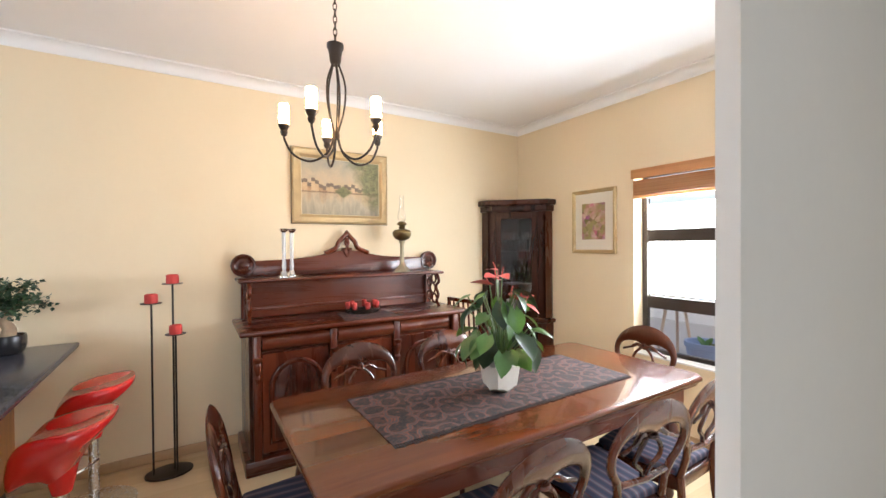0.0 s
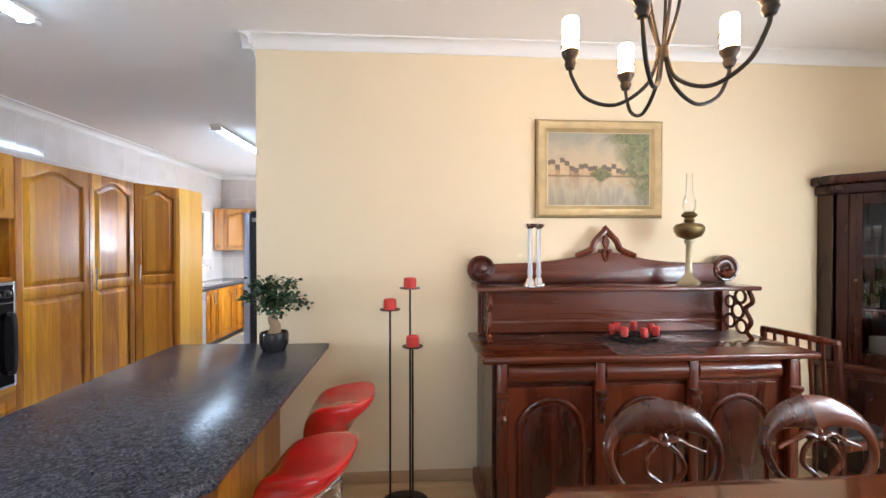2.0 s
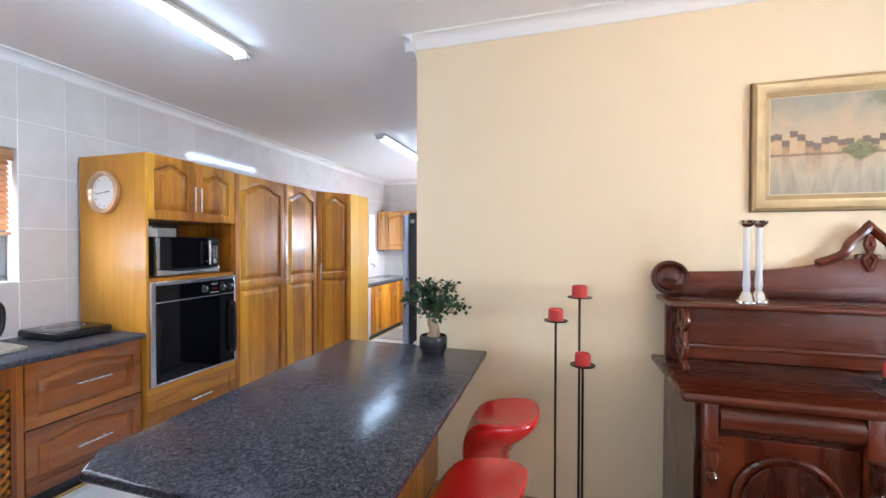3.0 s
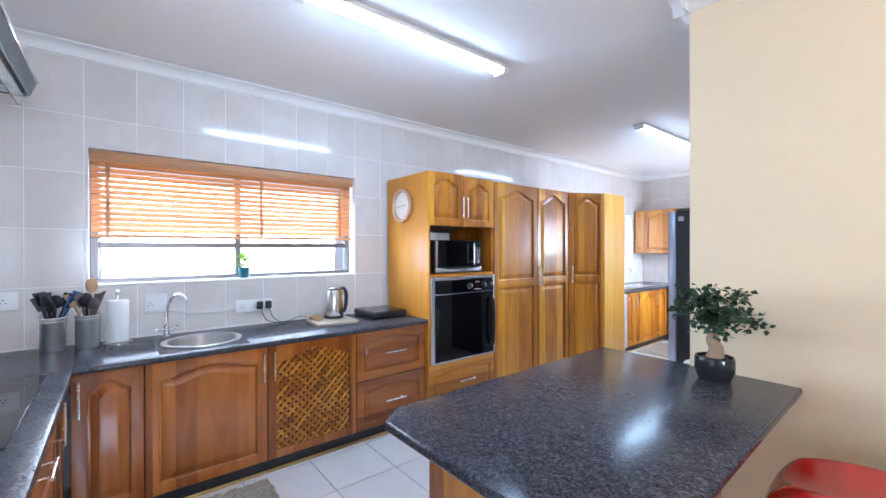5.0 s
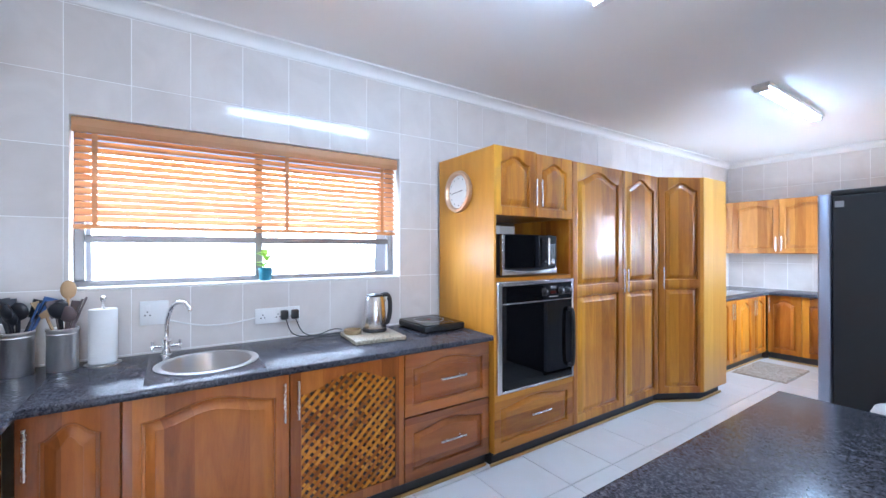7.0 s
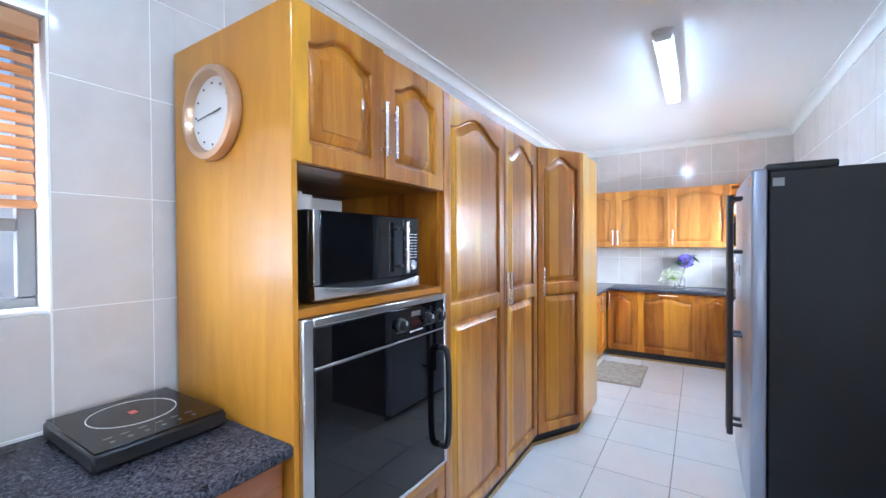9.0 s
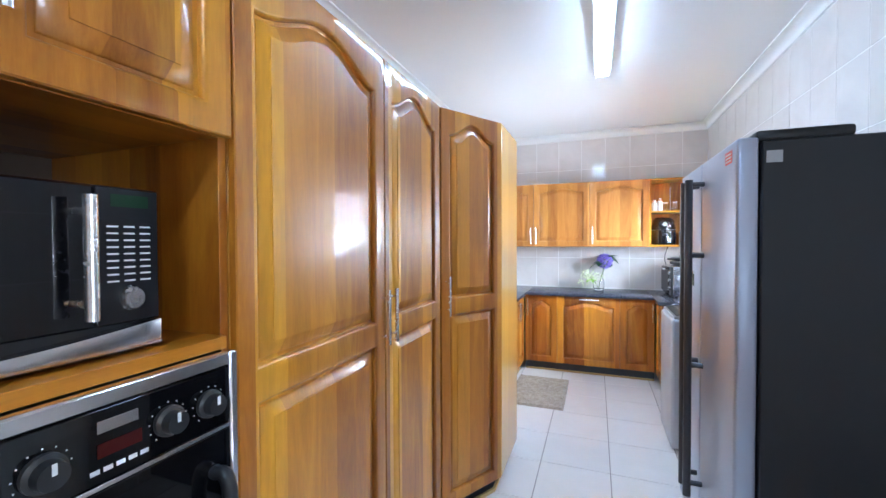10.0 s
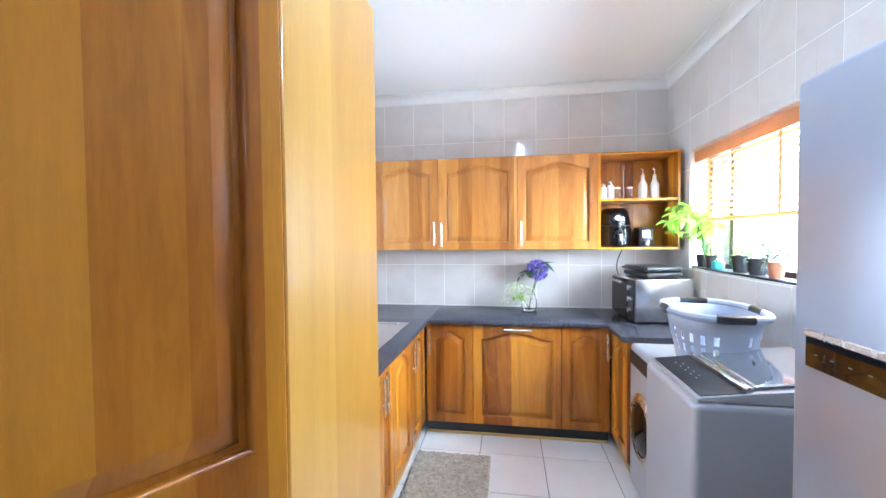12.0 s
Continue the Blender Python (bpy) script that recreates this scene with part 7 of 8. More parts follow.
wt = thing("top_loader", pose(-1.74, 6.92, 0, 0, 0, -90) @ Matrix.Diagonal((0.80, 1, 1, 1)), "silver top-loading washing machine with a glass lid", "washing machine")
part("body", box(0.0, 0.615, 0.0, 0.62, 0.015, 0.925, 0.025, 3), SILV, wt)
bm = slab([(0.018, 0.9255), (0.62, 0.9255), (0.62, 1.02), (0.50, 1.0), (0.20, 0.965), (0.04, 0.946), (0.018, 0.94)], 0.015, 0.60, 0.008)
bmesh.ops.transform(bm, matrix=Matrix(((0, 1, 0, 0), (1, 0, 0, 0), (0, 0, 1, 0), (0, 0, 0, 1))), verts=bm.verts)
part("top_deck", bm, SILV, wt, "silver sloping top deck")
part("control_strip", box(0.03, 0.59, 0.0, 0.15, 0.0, 0.004, 0.0015), FRD, wt, "glossy dark control strip", Matrix.Translation((0, 0.03, 0.9442)) @ Matrix.Rotation(radians(6.8), 4, "X"))
tilt = math.degrees(math.atan2(0.035, 0.30))
part("lid_glass", box(0.05, 0.565, 0.0, 0.36, 0.0, 0.012, 0.006), plain("grey_mirror_glass", (0.72, 0.74, 0.78), 0.08, 0.9, vary=0.03), wt, "smoked glass lid", Matrix.Translation((0, 0.215, 0.9715)) @ Matrix.Rotation(radians(tilt), 4, "X"))
part("lid_trim", box(0.03, 0.585, 0.0, 0.03, 0.0, 0.018, 0.006), CHROME, wt, "bright lid edge", Matrix.Translation((0, 0.175, 0.964)) @ Matrix.Rotation(radians(tilt), 4, "X"))
bm = bm_new()
for k in range(9):
    add_box(bm, 0.14 + k * 0.03, 0.15 + k * 0.03, 0.06 + 0.02 * (k % 2), 0.064 + 0.02 * (k % 2), 0.0, 0.0012)
part("key_marks", bm, WINK, wt, "rows of pale key marks", Matrix.Translation((0, 0.025, 0.9485)) @ Matrix.Rotation(radians(6.8), 4, "X"), False)
for x in (0.06, 0.55):
    for y in (0.06, 0.56):
        part("foot", lathe([(0.02, 0), (0.02, 0.0145), (0, 0.0145)], 10, x, y), BLACKS, wt)

# laundry basket
lb = thing("laundry_basket", pose(-1.40, 7.06, 0.8625, 0, 0, 84), "pale blue-grey plastic laundry basket with black grips", "laundry basket")
BASK = plain("blue_grey_plastic", (0.38, 0.42, 0.52), 0.4, vary=0.04)


def oval(a, b, z, n=40, k=2.6):
    return [(math.copysign(abs(math.cos(t)) ** (2 / k), math.cos(t)) * a, math.copysign(abs(math.sin(t)) ** (2 / k), math.sin(t)) * b, z) for t in [2 * math.pi * i / n for i in range(n)]]


bm = bm_new()
N = 40
levels = [(0.17, 0.12, 0.0), (0.19, 0.135, 0.03), (0.205, 0.145, 0.09), (0.225, 0.16, 0.15), (0.24, 0.17, 0.21), (0.255, 0.18, 0.275)]
rings = [[bm.verts.new(p) for p in oval(*lv, N)] for lv in levels]
bm.faces.new(rings[0][::-1])
for li, (a, b) in enumerate(zip(rings, rings[1:])):
    for i in range(N):
        j = (i + 1) % N
        if li in (2, 3) and i % 2 == 0 and i not in (0, 20):
            # an upright slot through the wall
            A, B, C, D = a[i].co, a[j].co, b[j].co, b[i].co
            mid = (A + B + C + D) / 4
            q = [bm.verts.new(mid + (p - mid) * 0.68) for p in (A, B, C, D)]
            o4 = (a[i], a[j], b[j], b[i])
            for t in range(4):
                bm.faces.new((o4[t], o4[(t + 1) % 4], q[(t + 1) % 4], q[t]))
        else:
            bm.faces.new((a[i], a[j], b[j], b[i]))
ob = part("tub", bm, BASK, lb, "slotted tub")
md = ob.modifiers.new("thickness", "SOLIDIFY")
md.thickness = 0.004
part("rim", tube(oval(0.272, 0.195, 0.285, 48), 0.017, 8, True), BASK, lb)
for sx in (-1, 1):
    pts = [p for p in oval(0.272, 0.195, 0.285, 96) if p[0] * sx > 0.22 and abs(p[1]) < 0.075]
    pts.sort(key=lambda p: p[1])
    part("grip", tube(pts, 0.0195, 8), BLACKS, lb, "black grip")
    pts = [p for p in oval(0.272, 0.195, 0.285, 96) if p[1] * sx > 0.15 and abs(p[0]) < 0.06]
    pts.sort(key=lambda p: p[0])
    part("grip", tube(pts, 0.0195, 8), BLACKS, lb, "black grip")

# things on the scullery worktop
to = thing("toaster_oven", pose(-1.325, 8.13, ZW + 0.0005, 0, 0, -86) @ Matrix.Diagonal((1.12, 1.2, 1.14, 1)), "silver and black toaster oven on the worktop", "toaster oven")
part("body", box(-0.20, 0.20, -0.16, 0.16, 0.012, 0.275, 0.008, 2), STEEL, to)
part("door", box(-0.195, 0.10, -0.175, -0.161, 0.03, 0.265, 0.004), BLACKG, to, "black glass door")
part("control_panel", box(0.102, 0.197, -0.172, -0.161, 0.02, 0.27, 0.003), BLACKS, to)
part("handle", tube([(-0.16, -0.20, 0.245), (0.07, -0.20, 0.245)], 0.008, 8), CHROME, to)
for z in (0.08, 0.15, 0.22):
    part("knob", lathe([(0.018, 0), (0.016, 0.016), (0, 0.016)], 16), CHROME, to, m=Matrix.Translation((0.15, -0.172, z)) @ FACE)
for x in (-0.17, 0.17):
    for y in (-0.13, 0.13):
        part("foot", lathe([(0.014, 0), (0.014, 0.0118), (0, 0.0118)], 8, x, y), BLACKS, to)
gr = thing("contact_grill", pose(-1.32, 8.13, ZW + 0.3145, 0, 0, -80), "flat black contact grill lying on the toaster oven", "grill")
part("lower_plate", box(-0.18, 0.18, -0.13, 0.13, 0.006, 0.04, 0.012, 2), BLACKS, gr)
part("upper_plate", box(-0.175, 0.175, -0.125, 0.125, 0.045, 0.082, 0.014, 2), BLACKS, gr)
part("hinge", box(-0.08, 0.08, 0.12, 0.145, 0.02, 0.07, 0.005), STEEL, gr)
part("handle", tube(curve_pts([(-0.12, -0.12, 0.06), (-0.10, -0.17, 0.065), (0.10, -0.17, 0.065), (0.12, -0.12, 0.06)], 5), 0.009, 8), BLACKS, gr)
part("feet", box(-0.15, 0.15, -0.1, 0.1, 0.0, 0.0058), BLACKS, gr)
solid("power_cable", tube(curve_pts([(-1.50, 8.20, 1.42), (-1.52, 8.30, 1.30), (-1.50, 8.34, 1.20), (-1.42, 8.36, 1.12), (-1.38, 8.33, 1.0)], 6), 0.004, 6), BLACKS, "black cable hanging below the shelf", "cable")

vs = thing("flower_vase", pose(-2.20, 8.36, ZW + 0.0005) @ Matrix.Scale(1.25, 4), "small glass vase with purple and white flowers", "vase")
part("vase", lathe([(0.035, 0.0), (0.05, 0.02), (0.052, 0.07), (0.035, 0.11), (0.042, 0.125), (0.039, 0.125), (0.032, 0.11), (0.047, 0.07), (0.045, 0.022), (0, 0.01)], 24), GLASS, vs, "clear glass vase")
rng = random.Random(21)
PURP = plain("violet_petal", (0.22, 0.16, 0.52), 0.6, vary=0.3, scale=40)
WPET = plain("cream_petal", (0.62, 0.65, 0.42), 0.6, vary=0.15, scale=40)
bm = bm_new()


def floret(bm, p, r, rg):
    for k in range(4):
        a = k * math.pi / 2 + rg.uniform(0, 0.5)
        nrm = Vector((rg.uniform(-1, 1), rg.uniform(-1, 0.4), rg.uniform(0, 1))).normalized()
        t1 = nrm.orthogonal().normalized()
        t2 = nrm.cross(t1)
        d = t1 * math.cos(a) + t2 * math.sin(a)
        s2 = nrm.cross(d)
        q = [bm.verts.new(p + v) for v in (Vector(), d * r * 0.6 + s2 * r * 0.45 + nrm * 0.003, d * r * 1.1 + nrm * 0.004, d * r * 0.6 - s2 * r * 0.45 + nrm * 0.003)]
        bm.faces.new(q)


for i in range(150):
    d = Vector((rng.gauss(0, 1), rng.gauss(0, 1), rng.gauss(0, 1))).normalized() * 0.062
    floret(bm, Vector((0.05, -0.02, 0.27)) + d, 0.017, rng)
tagged(part("hydrangea_head", bm, PURP, vs, "violet hydrangea head"), kind="stuff")
bm = bm_new()
for i in range(110):
    d = Vector((rng.gauss(0, 0.045), rng.gauss(0, 0.03), rng.gauss(0, 0.035)))
    floret(bm, Vector((-0.075, -0.03, 0.12)) + d, 0.015, rng)
tagged(part("small_blossoms", bm, WPET, vs, "sprays of small cream flowers"), kind="stuff")
lm3, lm4 = leaf_mesh("leaf", 0.125, 0.06, 0.4, LEAFD, 0.6), leaf_mesh("leaf", 0.08, 0.03, 0.5, LEAFL, 0.6)
for i in range(9):
    az = i * 40
    piece("leaf", lm3, vs, aim((0.05 + 0.03 * math.cos(i), -0.01 + 0.03 * math.sin(i), 0.22 + 0.012 * i), az, rng.uniform(-30, 50), rng.uniform(-30, 30), rng.uniform(0.7, 1.1)))
for i in range(8):
    az = i * 47
    piece("leaf", lm4, vs, aim((-0.06, -0.02, 0.10), az, rng.uniform(-10, 40), 0, rng.uniform(0.6, 0.9)))
for e in ((0.05, -0.02, 0.24), (-0.06, -0.02, 0.11), (0.08, 0.0, 0.28)):
    part("stem", tube(curve_pts([(0, 0, 0.02), (e[0] * 0.5, e[1] * 0.5, e[2] * 0.6), e], 4), 0.003, 5), STEM, vs)

# shelf things
SH = lambda x, y, z: pose(-1.69 + x, 8.17 + y, z)
af = thing("air_fryer", SH(0.155, 0.17, 1.4195), "glossy black air fryer on the open shelf", "air fryer")
part("body", lathe([(0.10, 0.0), (0.122, 0.01), (0.128, 0.08), (0.122, 0.20), (0.105, 0.275), (0.08, 0.30), (0, 0.305)], 32), BLACKG, af)
part("drawer_handle", box(-0.02, 0.02, -0.18, -0.115, 0.10, 0.125, 0.008, 2), BLACKS, af)
part("drawer_seam", tube([(0.125 * math.cos(a), 0.125 * math.sin(a), 0.165) for a in [math.pi + i * math.pi / 16 for i in range(17)]], 0.003, 5), BLACKS, af)
part("dial", lathe([(0.025, 0), (0.022, 0.01), (0, 0.01)], 16), CHROME, af, m=Matrix.Translation((0, -0.118, 0.225)) @ FACE)
cf = thing("coffee_maker", SH(0.375, 0.16, 1.4195), "small black coffee maker with steel front", "coffee maker")
part("body", box(-0.055, 0.055, -0.06, 0.08, 0, 0.15, 0.01, 2), BLACKS, cf)
part("front", box(-0.03, 0.03, -0.066, -0.0605, 0.07, 0.13, 0.002), STEEL, cf)
part("cup_spout", lathe([(0.018, 0.0), (0.022, 0.04), (0, 0.04)], 14, 0, -0.085, 0.01), STEEL, cf)
part("drip_tray", box(-0.05, 0.05, -0.115, -0.0605, 0.0, 0.009, 0.003), BLACKS, cf)
for x, h in ((0.065, 0.13), (0.12, 0.145)):
    j = thing("ceramic_jar", SH(x, 0.14, 1.789), "small white ceramic jar on the upper shelf", "jar", "white jars")
    part("body", lathe([(0.024, 0), (0.027, 0.01), (0.027, h * 0.7), (0.018, h * 0.8), (0, h * 0.8)], 18), WHITEC, j)
    part("lid", lathe([(0.019, h * 0.8 + 0.0005), (0.021, h * 0.86), (0.015, h), (0, h)], 16), CHROME, j)
cr = thing("cruet_stand", SH(0.22, 0.15, 1.789), "wire stand holding small glass jars", "cruet stand")
part("ring_stand", tube(curve_pts([(-0.07, 0, 0.01), (-0.035, 0, 0.012), (0, 0, 0.01), (0, 0, 0.15), (0, 0, 0.24)], 4), 0.004, 6), CHROME, cr)
part("loop", tube([(0.0, 0.03 * math.cos(a), 0.255 + 0.02 * math.sin(a)) for a in [i * math.pi / 8 for i in range(16)]], 0.003, 5, True), CHROME, cr)
for x in (-0.045, 0.045):
    jp = part("jar", lathe([(0.026, 0.0), (0.03, 0.008), (0.03, 0.07), (0.022, 0.085), (0.02, 0.085), (0.027, 0.068), (0.026, 0.01), (0, 0.01)], 16, x, 0, 0), GLASS, cr, "glass jar")
    part("lid", lathe([(0.024, 0.0855), (0.025, 0.1), (0, 0.104)], 16, x, 0, 0), CHROME, jp)
for x in (0.36, 0.445):
    b = thing("soap_bottle", SH(x, 0.14, 1.789), "pale stoneware bottle with a silver pourer", "bottle", "stoneware bottles")
    part("body", lathe([(0.03, 0), (0.033, 0.01), (0.033, 0.11), (0.014, 0.15), (0.012, 0.19), (0, 0.19)], 20), plain("pale_stoneware", (0.62, 0.6, 0.53), 0.5, vary=0.12, scale=30), b)
    part("pourer", tube([(0, 0, 0.1905), (0, 0, 0.225), (-0.012, -0.004, 0.24)], 0.007, 8), CHROME, b, "silver pourer")

# plants in the scullery window
SX = XKE + 0.06


def sill_pot(y, r, h, label, leaf, n, size, spread, seed, x=SX):
    p = thing("sill_plant", pose(x, y, WIN_E[2] + 0.0145), label, "potted plant", "plants in the scullery window")
    part("pot", lathe([(r * 0.75, 0), (r, h * 0.9), (r * 1.06, h), (r * 0.95, h), (r * 0.9, h * 0.85), (0, h * 0.83)], 18), POTB if seed != 5 else plain("terracotta", (0.42, 0.16, 0.08), 0.8, vary=0.15), p)
    rg = random.Random(seed)
    me = leaf_mesh("leaf", size, size * 0.3, 0.5, leaf)
    for i in range(n):
        az = i * 137.5
        rr = spread * rg.random()
        piece("leaf", me, p, aim((rr * math.cos(az), rr * math.sin(az), h * 0.85 + rg.uniform(0, spread * 1.2)), az, rg.uniform(-20, 60), 0, rg.uniform(0.7, 1.2)))
    return p


GREYL = plain("grey_green_succulent", (0.16, 0.24, 0.16), 0.5, vary=0.25, scale=20)
sill_pot(8.03, 0.042, 0.085, "black pot with a sparse seedling on the sill", LEAFL, 4, 0.05, 0.02, 2)
sill_pot(7.90, 0.042, 0.085, "black pot with a small seedling on the sill", LEAFL, 6, 0.05, 0.03, 3)
sill_pot(7.56, 0.05, 0.10, "black pot with pale green shoots on the sill", LEAFL, 14, 0.06, 0.05, 4)
sill_pot(7.40, 0.05, 0.09, "black pot with bushy grey-green succulents on the sill", GREYL, 30, 0.05, 0.07, 6)
sill_pot(7.24, 0.04, 0.08, "terracotta pot with grey-green succulents on the sill", GREYL, 22, 0.05, 0.06, 5)
solid("sill_dish", lathe([(0.028, 0), (0.036, 0.01), (0.036, 0.05), (0.03, 0.05), (0.03, 0.012), (0, 0.012)], 16), plain("turquoise_glaze", (0.05, 0.32, 0.36), 0.3, vary=0.2), "small turquoise pot on the sill", "pot", "", pose(SX - 0.02, 7.78, WIN_E[2] + 0.0145))
tr = thing("leafy_plant", pose(SX + 0.0, 7.97, WIN_E[2] + 0.0145 + 0.0), "pale green leafy plant arching over the sill", "potted plant")
rng = random.Random(31)
lm5 = leaf_mesh("leaf", 0.06, 0.017, 0.5, LEAFL)
for i in range(15):
    a = radians(150 + i * 9 + rng.uniform(-10, 10))
    e = Vector((rng.uniform(-0.27, 0.0), rng.uniform(-0.22, 0.1), rng.uniform(0.22, 0.42)))
    pts = curve_pts([(0, 0, 0.0), (e.x * 0.3, e.y * 0.3, e.z * 0.8), tuple(e)], 5)
    part("stem", tube(pts, 0.003, 5), STEM, tr)
    for q in range(13):
        t = pts[min(len(pts) - 1, 4 + q)] if 4 + q < len(pts) else e
        piece("leaf", lm5, tr, aim(t + Vector((rng.gauss(0, 0.02), rng.gauss(0, 0.02), rng.gauss(0, 0.012))), rng.uniform(0, 360), rng.uniform(-50, 30), rng.uniform(-30, 30), rng.uniform(0.7, 1.2)))


def shag(name, m, w, h, label):
    bm = bm_new()
    nx, ny = int(w / 0.012), int(h / 0.012)
    rg = random.Random(7)
    vs2 = [[bm.verts.new((-w / 2 + w * i / nx + rg.gauss(0, 0.003), -h / 2 + h * j / ny + rg.gauss(0, 0.003), 0.012 + rg.uniform(0, 0.012) if 0 < i < nx and 0 < j < ny else 0.001)) for j in range(ny + 1)] for i in range(nx + 1)]
    for i in range(nx):
        for j in range(ny):
            bm.faces.new((vs2[i][j], vs2[i + 1][j], vs2[i + 1][j + 1], vs2[i][j + 1]))
    return solid(name, bm, SHAG, label, "rug", "", m)


def shag_mat():
    m, n, l, b = mat("beige_shag", 0.95)
    v, _ = coords(n, l, (1, 1, 1), False)
    a = mixc(n, l, 0.5, ramp(n, l, tex(n, l, v, 14, 4, 0.6, 1.5), (0.35, (0.24, 0.20, 0.15)), (0.65, (0.52, 0.46, 0.38))), ramp(n, l, tex(n, l, v, 90, 3, 0.7, 1.5), (0.35, (0.18, 0.15, 0.11)), (0.65, (0.60, 0.55, 0.47))))
    l.new(a, b.inputs["Base Color"])
    bump(n, l, b, tex(n, l, v, 160, 3), 0.6, 0.01)
    return m


SHAG = shag_mat()
shag("shag_rug", pose(-2.745, 7.265, 0.0), 0.51, 0.79, "beige shaggy rug on the scullery tiles")
shag("shag_rug", pose(-2.67, 1.40, 0.0), 0.58, 0.86, "beige shaggy rug before the sink cabinets")

# white bin behind the bar
wb = thing("waste_bin", pose(-1.28, 4.35, 0), "white plastic waste bin against the tiled wall", "waste bin")
part("bin", lathe([(0.12, 0.0), (0.125, 0.01), (0.155, 0.58), (0, 0.58)], 28), WHITEP, wb)
part("lid", lathe([(0.16, 0.5805), (0.165, 0.60), (0.14, 0.66), (0.06, 0.69), (0, 0.695)], 28), WHITEP, wb)

# ---- outside ----
solid("ground", box(-60, 60, -60, 60, -0.35, -0.2), plain("pale_paving", (0.5, 0.47, 0.43), 0.85, vary=0.15, scale=2, relief=0.1), "pale paved yard reaching the boundary", "ground", "structure", smooth=False)
YARD = plain("white_boundary_render", (0.8, 0.79, 0.76), 0.85, vary=0.05, scale=2)
solid("backdrop_boundary_east", box(9.0, 9.2, -12, 14, -0.2, 2.2), YARD, "white plastered garden wall", "wall", "structure", smooth=False)
solid("backdrop_boundary_west", box(-7.2, -7.0, -12, 14, -0.2, 2.2), YARD, "white plastered garden wall", "wall", "structure", smooth=False)


def yard_pot(x, y, r, h, colour, n, label, seed):
    p = thing("garden_pot", pose(x, y, -0.2), label, "garden pot", "pots in the yard")
    part("pot", lathe([(r * 0.7, 0), (r, h * 0.85), (r * 1.08, h * 0.88), (r * 1.08, h), (r * 0.95, h), (r * 0.9, h * 0.85), (0, h * 0.84)], 24), plain("glazed_garden_pot", colour, 0.5, vary=0.1), p)
    rg = random.Random(seed)
    me = leaf_mesh("leaf", 0.16, 0.04, 0.5, LEAF if seed % 2 else LEAFL)
    for i in range(n):
        az = i * 137.5
        piece("leaf", me, p, aim((r * 0.5 * rg.random() * math.cos(az), r * 0.5 * rg.random() * math.sin(az), h * 0.85), az, rg.uniform(10, 70), 0, rg.uniform(0.7, 1.4)))


yard_pot(5.3, 2.42, 0.22, 0.50, (0.30, 0.38, 0.55), 6, "large blue-grey garden pot outside the window", 1)
yard_pot(5.6, 1.98, 0.13, 0.42, (0.10, 0.14, 0.20), 14, "dark garden pot with green plant outside", 2)
yard_pot(5.7, 1.72, 0.12, 0.40, (0.14, 0.15, 0.16), 14, "small grey garden pot with seedlings outside", 3)
yard_pot(5.6, 1.42, 0.14, 0.42, (0.45, 0.18, 0.09), 8, "terracotta garden pot outside the window", 4)
gt = thing("garden_table", pose(5.6, 2.95, -0.2), "round pale garden table with a plant on it", "garden table")
part("table_top", lathe([(0.34, 0.98), (0.35, 0.99), (0.35, 1.01), (0.34, 1.02), (0, 1.02)], 32), plain("bleached_timber", (0.6, 0.5, 0.4), 0.7, vary=0.15), gt)
for a in (0.4, 2.5, 4.6):
    part("leg", tube([(0.1 * math.cos(a), 0.1 * math.sin(a), 0.98), (0.27 * math.cos(a), 0.27 * math.sin(a), 0.0)], 0.02, 8), plain("bleached_timber_leg", (0.55, 0.42, 0.32), 0.7), gt)

# ---- tiles ----
TILE_MESH = {}


def tile_piece(parent, name, axis, at, facing, a0, a1, b0, b1, t, material):
    """One tile between (a0, b0) and (a1, b1) on a plane, proud of it by t; alike tiles share a mesh."""
    w, h = round(a1 - a0, 3), round(b1 - b0, 3)
    if w < 0.008 or h < 0.008:
        return
    key = (w, h, axis, facing, material.name)
    if key not in TILE_MESH:
        e, x, y = min(0.001, w / 4, h / 4), w / 2, h / 2
        vb = [(-x, -y, 0), (x, -y, 0), (x, y, 0), (-x, y, 0)]
        vm = [(p[0], p[1], t - e * 0.6) for p in vb]
        vt = [(-x + e, -y + e, t), (x - e, -y + e, t), (x - e, y - e, t), (-x + e, y - e, t)]
        fs = [(8, 9, 10, 11)] + [(i, (i + 1) % 4, 4 + (i + 1) % 4, 4 + i) for i in range(4)] + [(4 + i, 4 + (i + 1) % 4, 8 + (i + 1) % 4, 8 + i) for i in range(4)]
        me = bpy.data.meshes.new(name)
        me.from_pydata(vb + vm + vt, [], fs)
        me.materials.append(material)
        TILE_MESH[key] = me
    ob = new(name, TILE_MESH[key])
    ob.parent = parent
    ca, cz = (a0 + a1) / 2, (b0 + b1) / 2
    if axis == "x":      # plane x = at
        ob.matrix_basis = pose(at, ca, cz, 90, 0, 90 if facing > 0 else -90)
    elif axis == "y":
        ob.matrix_basis = pose(ca, at, cz, 90, 0, 180 if facing > 0 else 0)
    else:
        ob.matrix_basis = pose(ca, cz, at)
    return ob


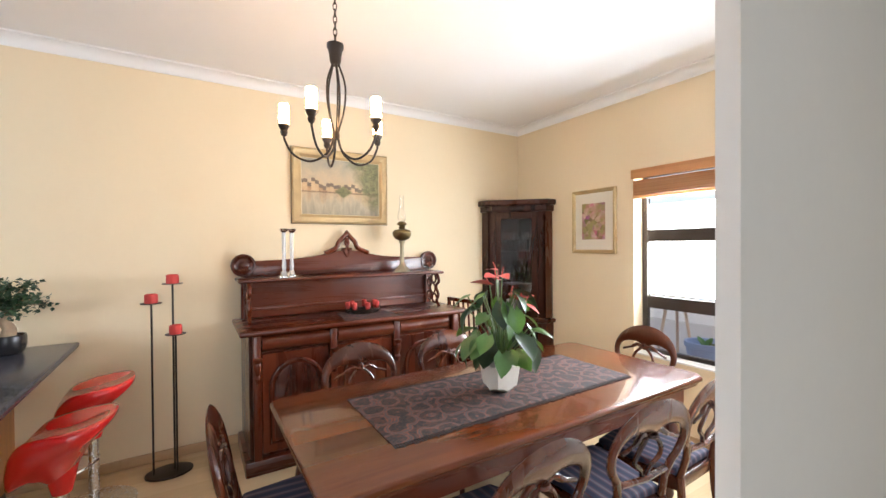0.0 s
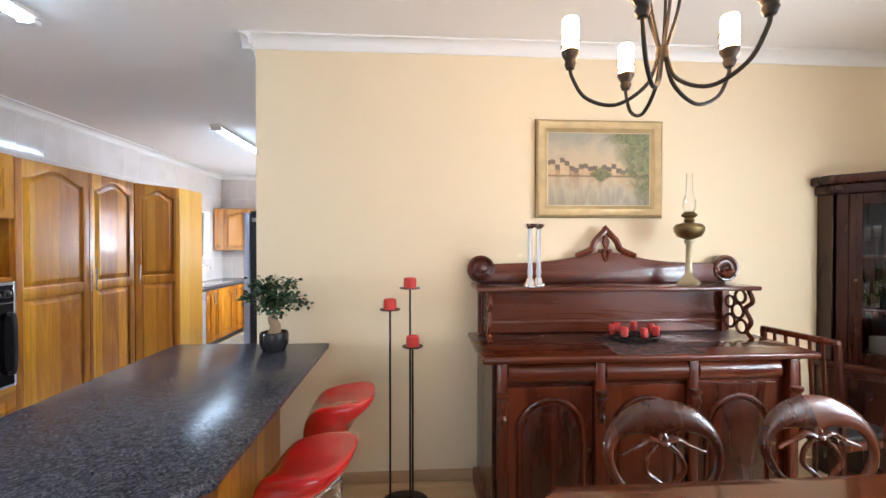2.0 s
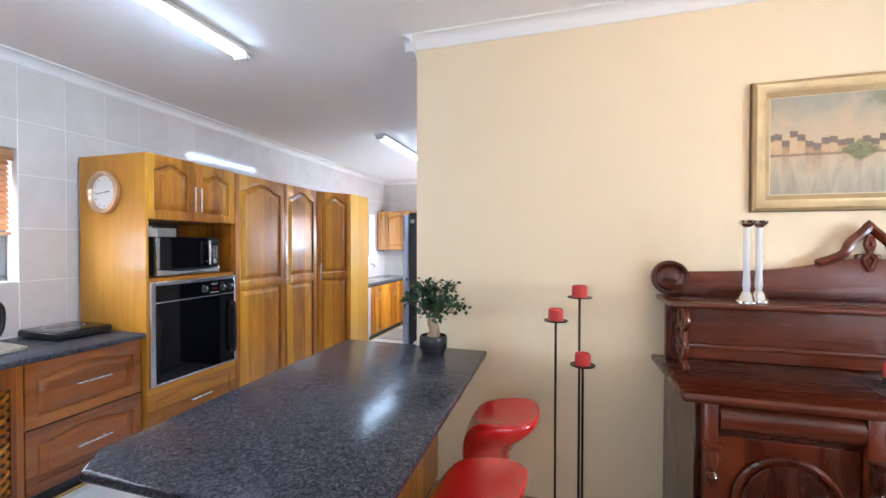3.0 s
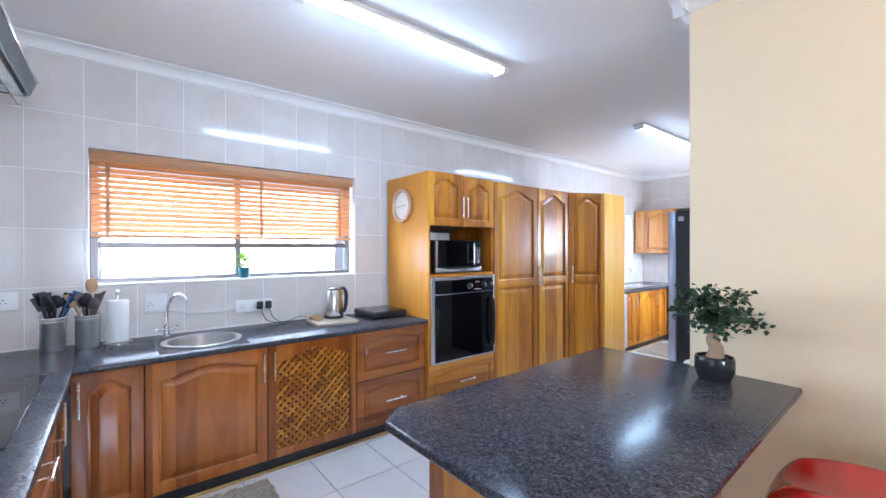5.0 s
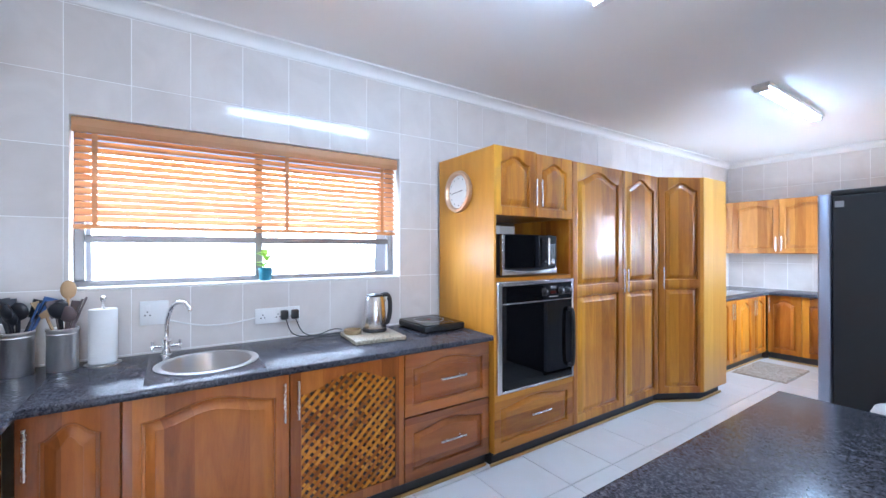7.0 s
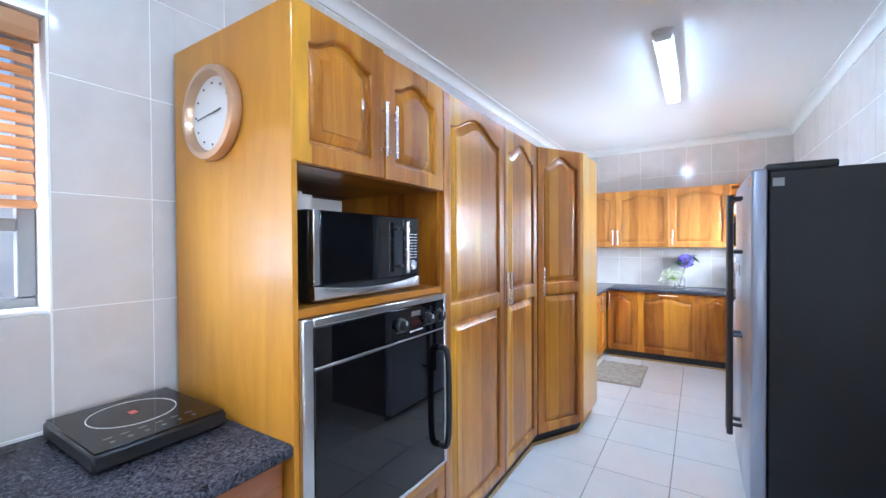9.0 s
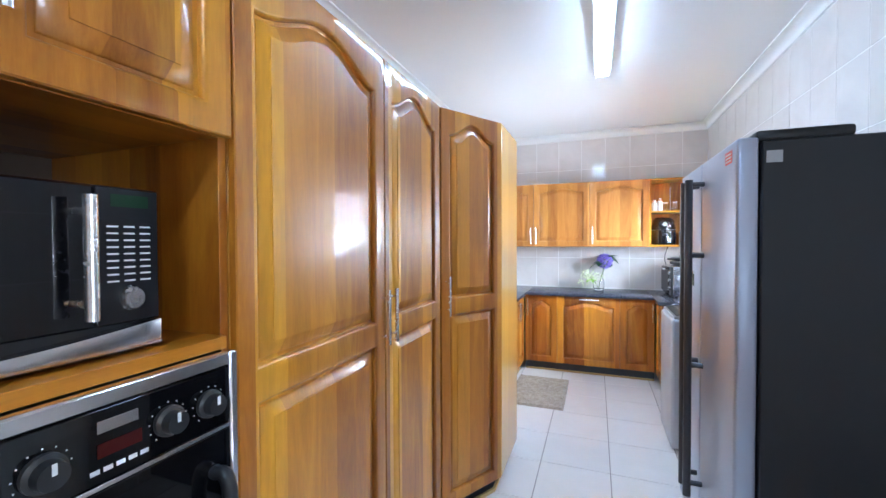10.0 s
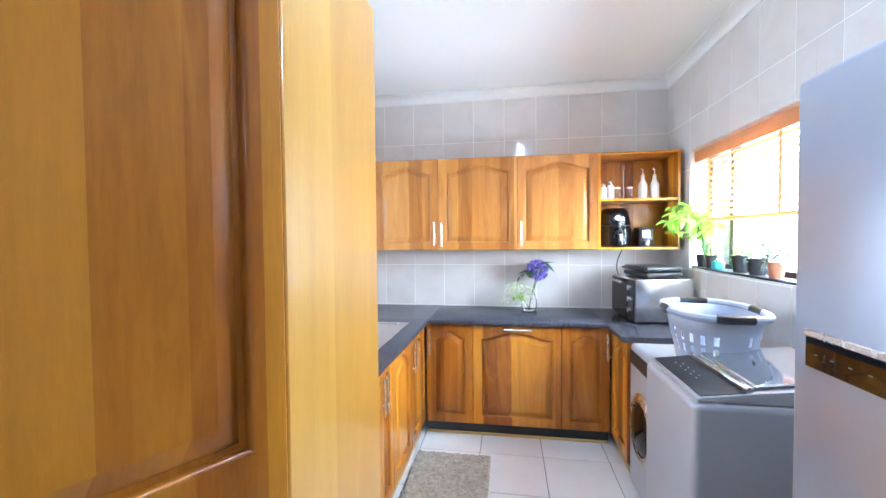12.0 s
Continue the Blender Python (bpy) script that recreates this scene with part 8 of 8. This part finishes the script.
def clip(rect, hole):
    """What is left of a rectangle (a0, a1, b0, b1) beside a hole, as rectangles."""
    a0, a1, b0, b1 = rect
    h0, h1, k0, k1 = hole
    if h1 <= a0 or h0 >= a1 or k1 <= b0 or k0 >= b1:
        return [rect]
    out = []
    if a0 < h0:
        out.append((a0, h0, b0, b1))
    if h1 < a1:
        out.append((h1, a1, b0, b1))
    m0, m1 = max(a0, h0), min(a1, h1)
    if b0 < k0:
        out.append((m0, m1, b0, k0))
    if k1 < b1:
        out.append((m0, m1, k1, b1))
    return out


def tile_field(parent, name, axis, at, facing, lo, hi, z0, z1, pa, pb, oa, ob_, holes, material, t=0.0015, gap=0.004):
    i = math.floor((lo - oa) / pa)
    while oa + i * pa < hi:
        j = math.floor((z0 - ob_) / pb)
        while ob_ + j * pb < z1:
            r = [(max(lo, oa + i * pa + gap / 2), min(hi, oa + (i + 1) * pa - gap / 2), max(z0, ob_ + j * pb + gap / 2), min(z1, ob_ + (j + 1) * pb - gap / 2))]
            for h in holes:
                r = [q for p in r for q in clip(p, h)]
            for q in r:
                if q[1] > q[0] and q[3] > q[2]:
                    tile_piece(parent, name, axis, at, facing, q[0], q[1], q[2], q[3], t, material)
            j += 1
        i += 1


OBS = bpy.data.objects
ZTOP = CEIL - 0.06
tile_field(OBS["wall_west"], "wall_tile", "x", XW - 0.0015, 1, YS, YF, 0.87, ZTOP, 0.27, 0.36, 0.64, 0.18, [WIN_K, WIN_S, (3.15, 5.94, 0.0, 2.07)], WTILE)
tile_field(OBS["wall_far"], "wall_tile", "y", YF + 0.0015, -1, XW, XKE, 0.87, ZTOP, 0.27, 0.36, -3.21, 0.18, [], WTILE)
tile_field(OBS["wall_kitchen_east"], "wall_tile", "x", XKE + 0.0015, -1, YN + 0.10, YF, 0.0, ZTOP, 0.27, 0.36, 8.11, 0.18, [WIN_E], WTILE)
tile_field(OBS["wall_hob"], "wall_tile", "y", YS - 0.0015, 1, XW, -1.15, 0.87, ZTOP, 0.27, 0.36, -3.62, 0.18, [], WTILE)
tile_field(OBS["floor_kitchen"], "floor_tile", "z", -0.006, 1, XW, XP - 0.004, -0.6, YF, 0.43, 0.43, -2.57, 7.285, [], FTILE, 0.006, 0.006)
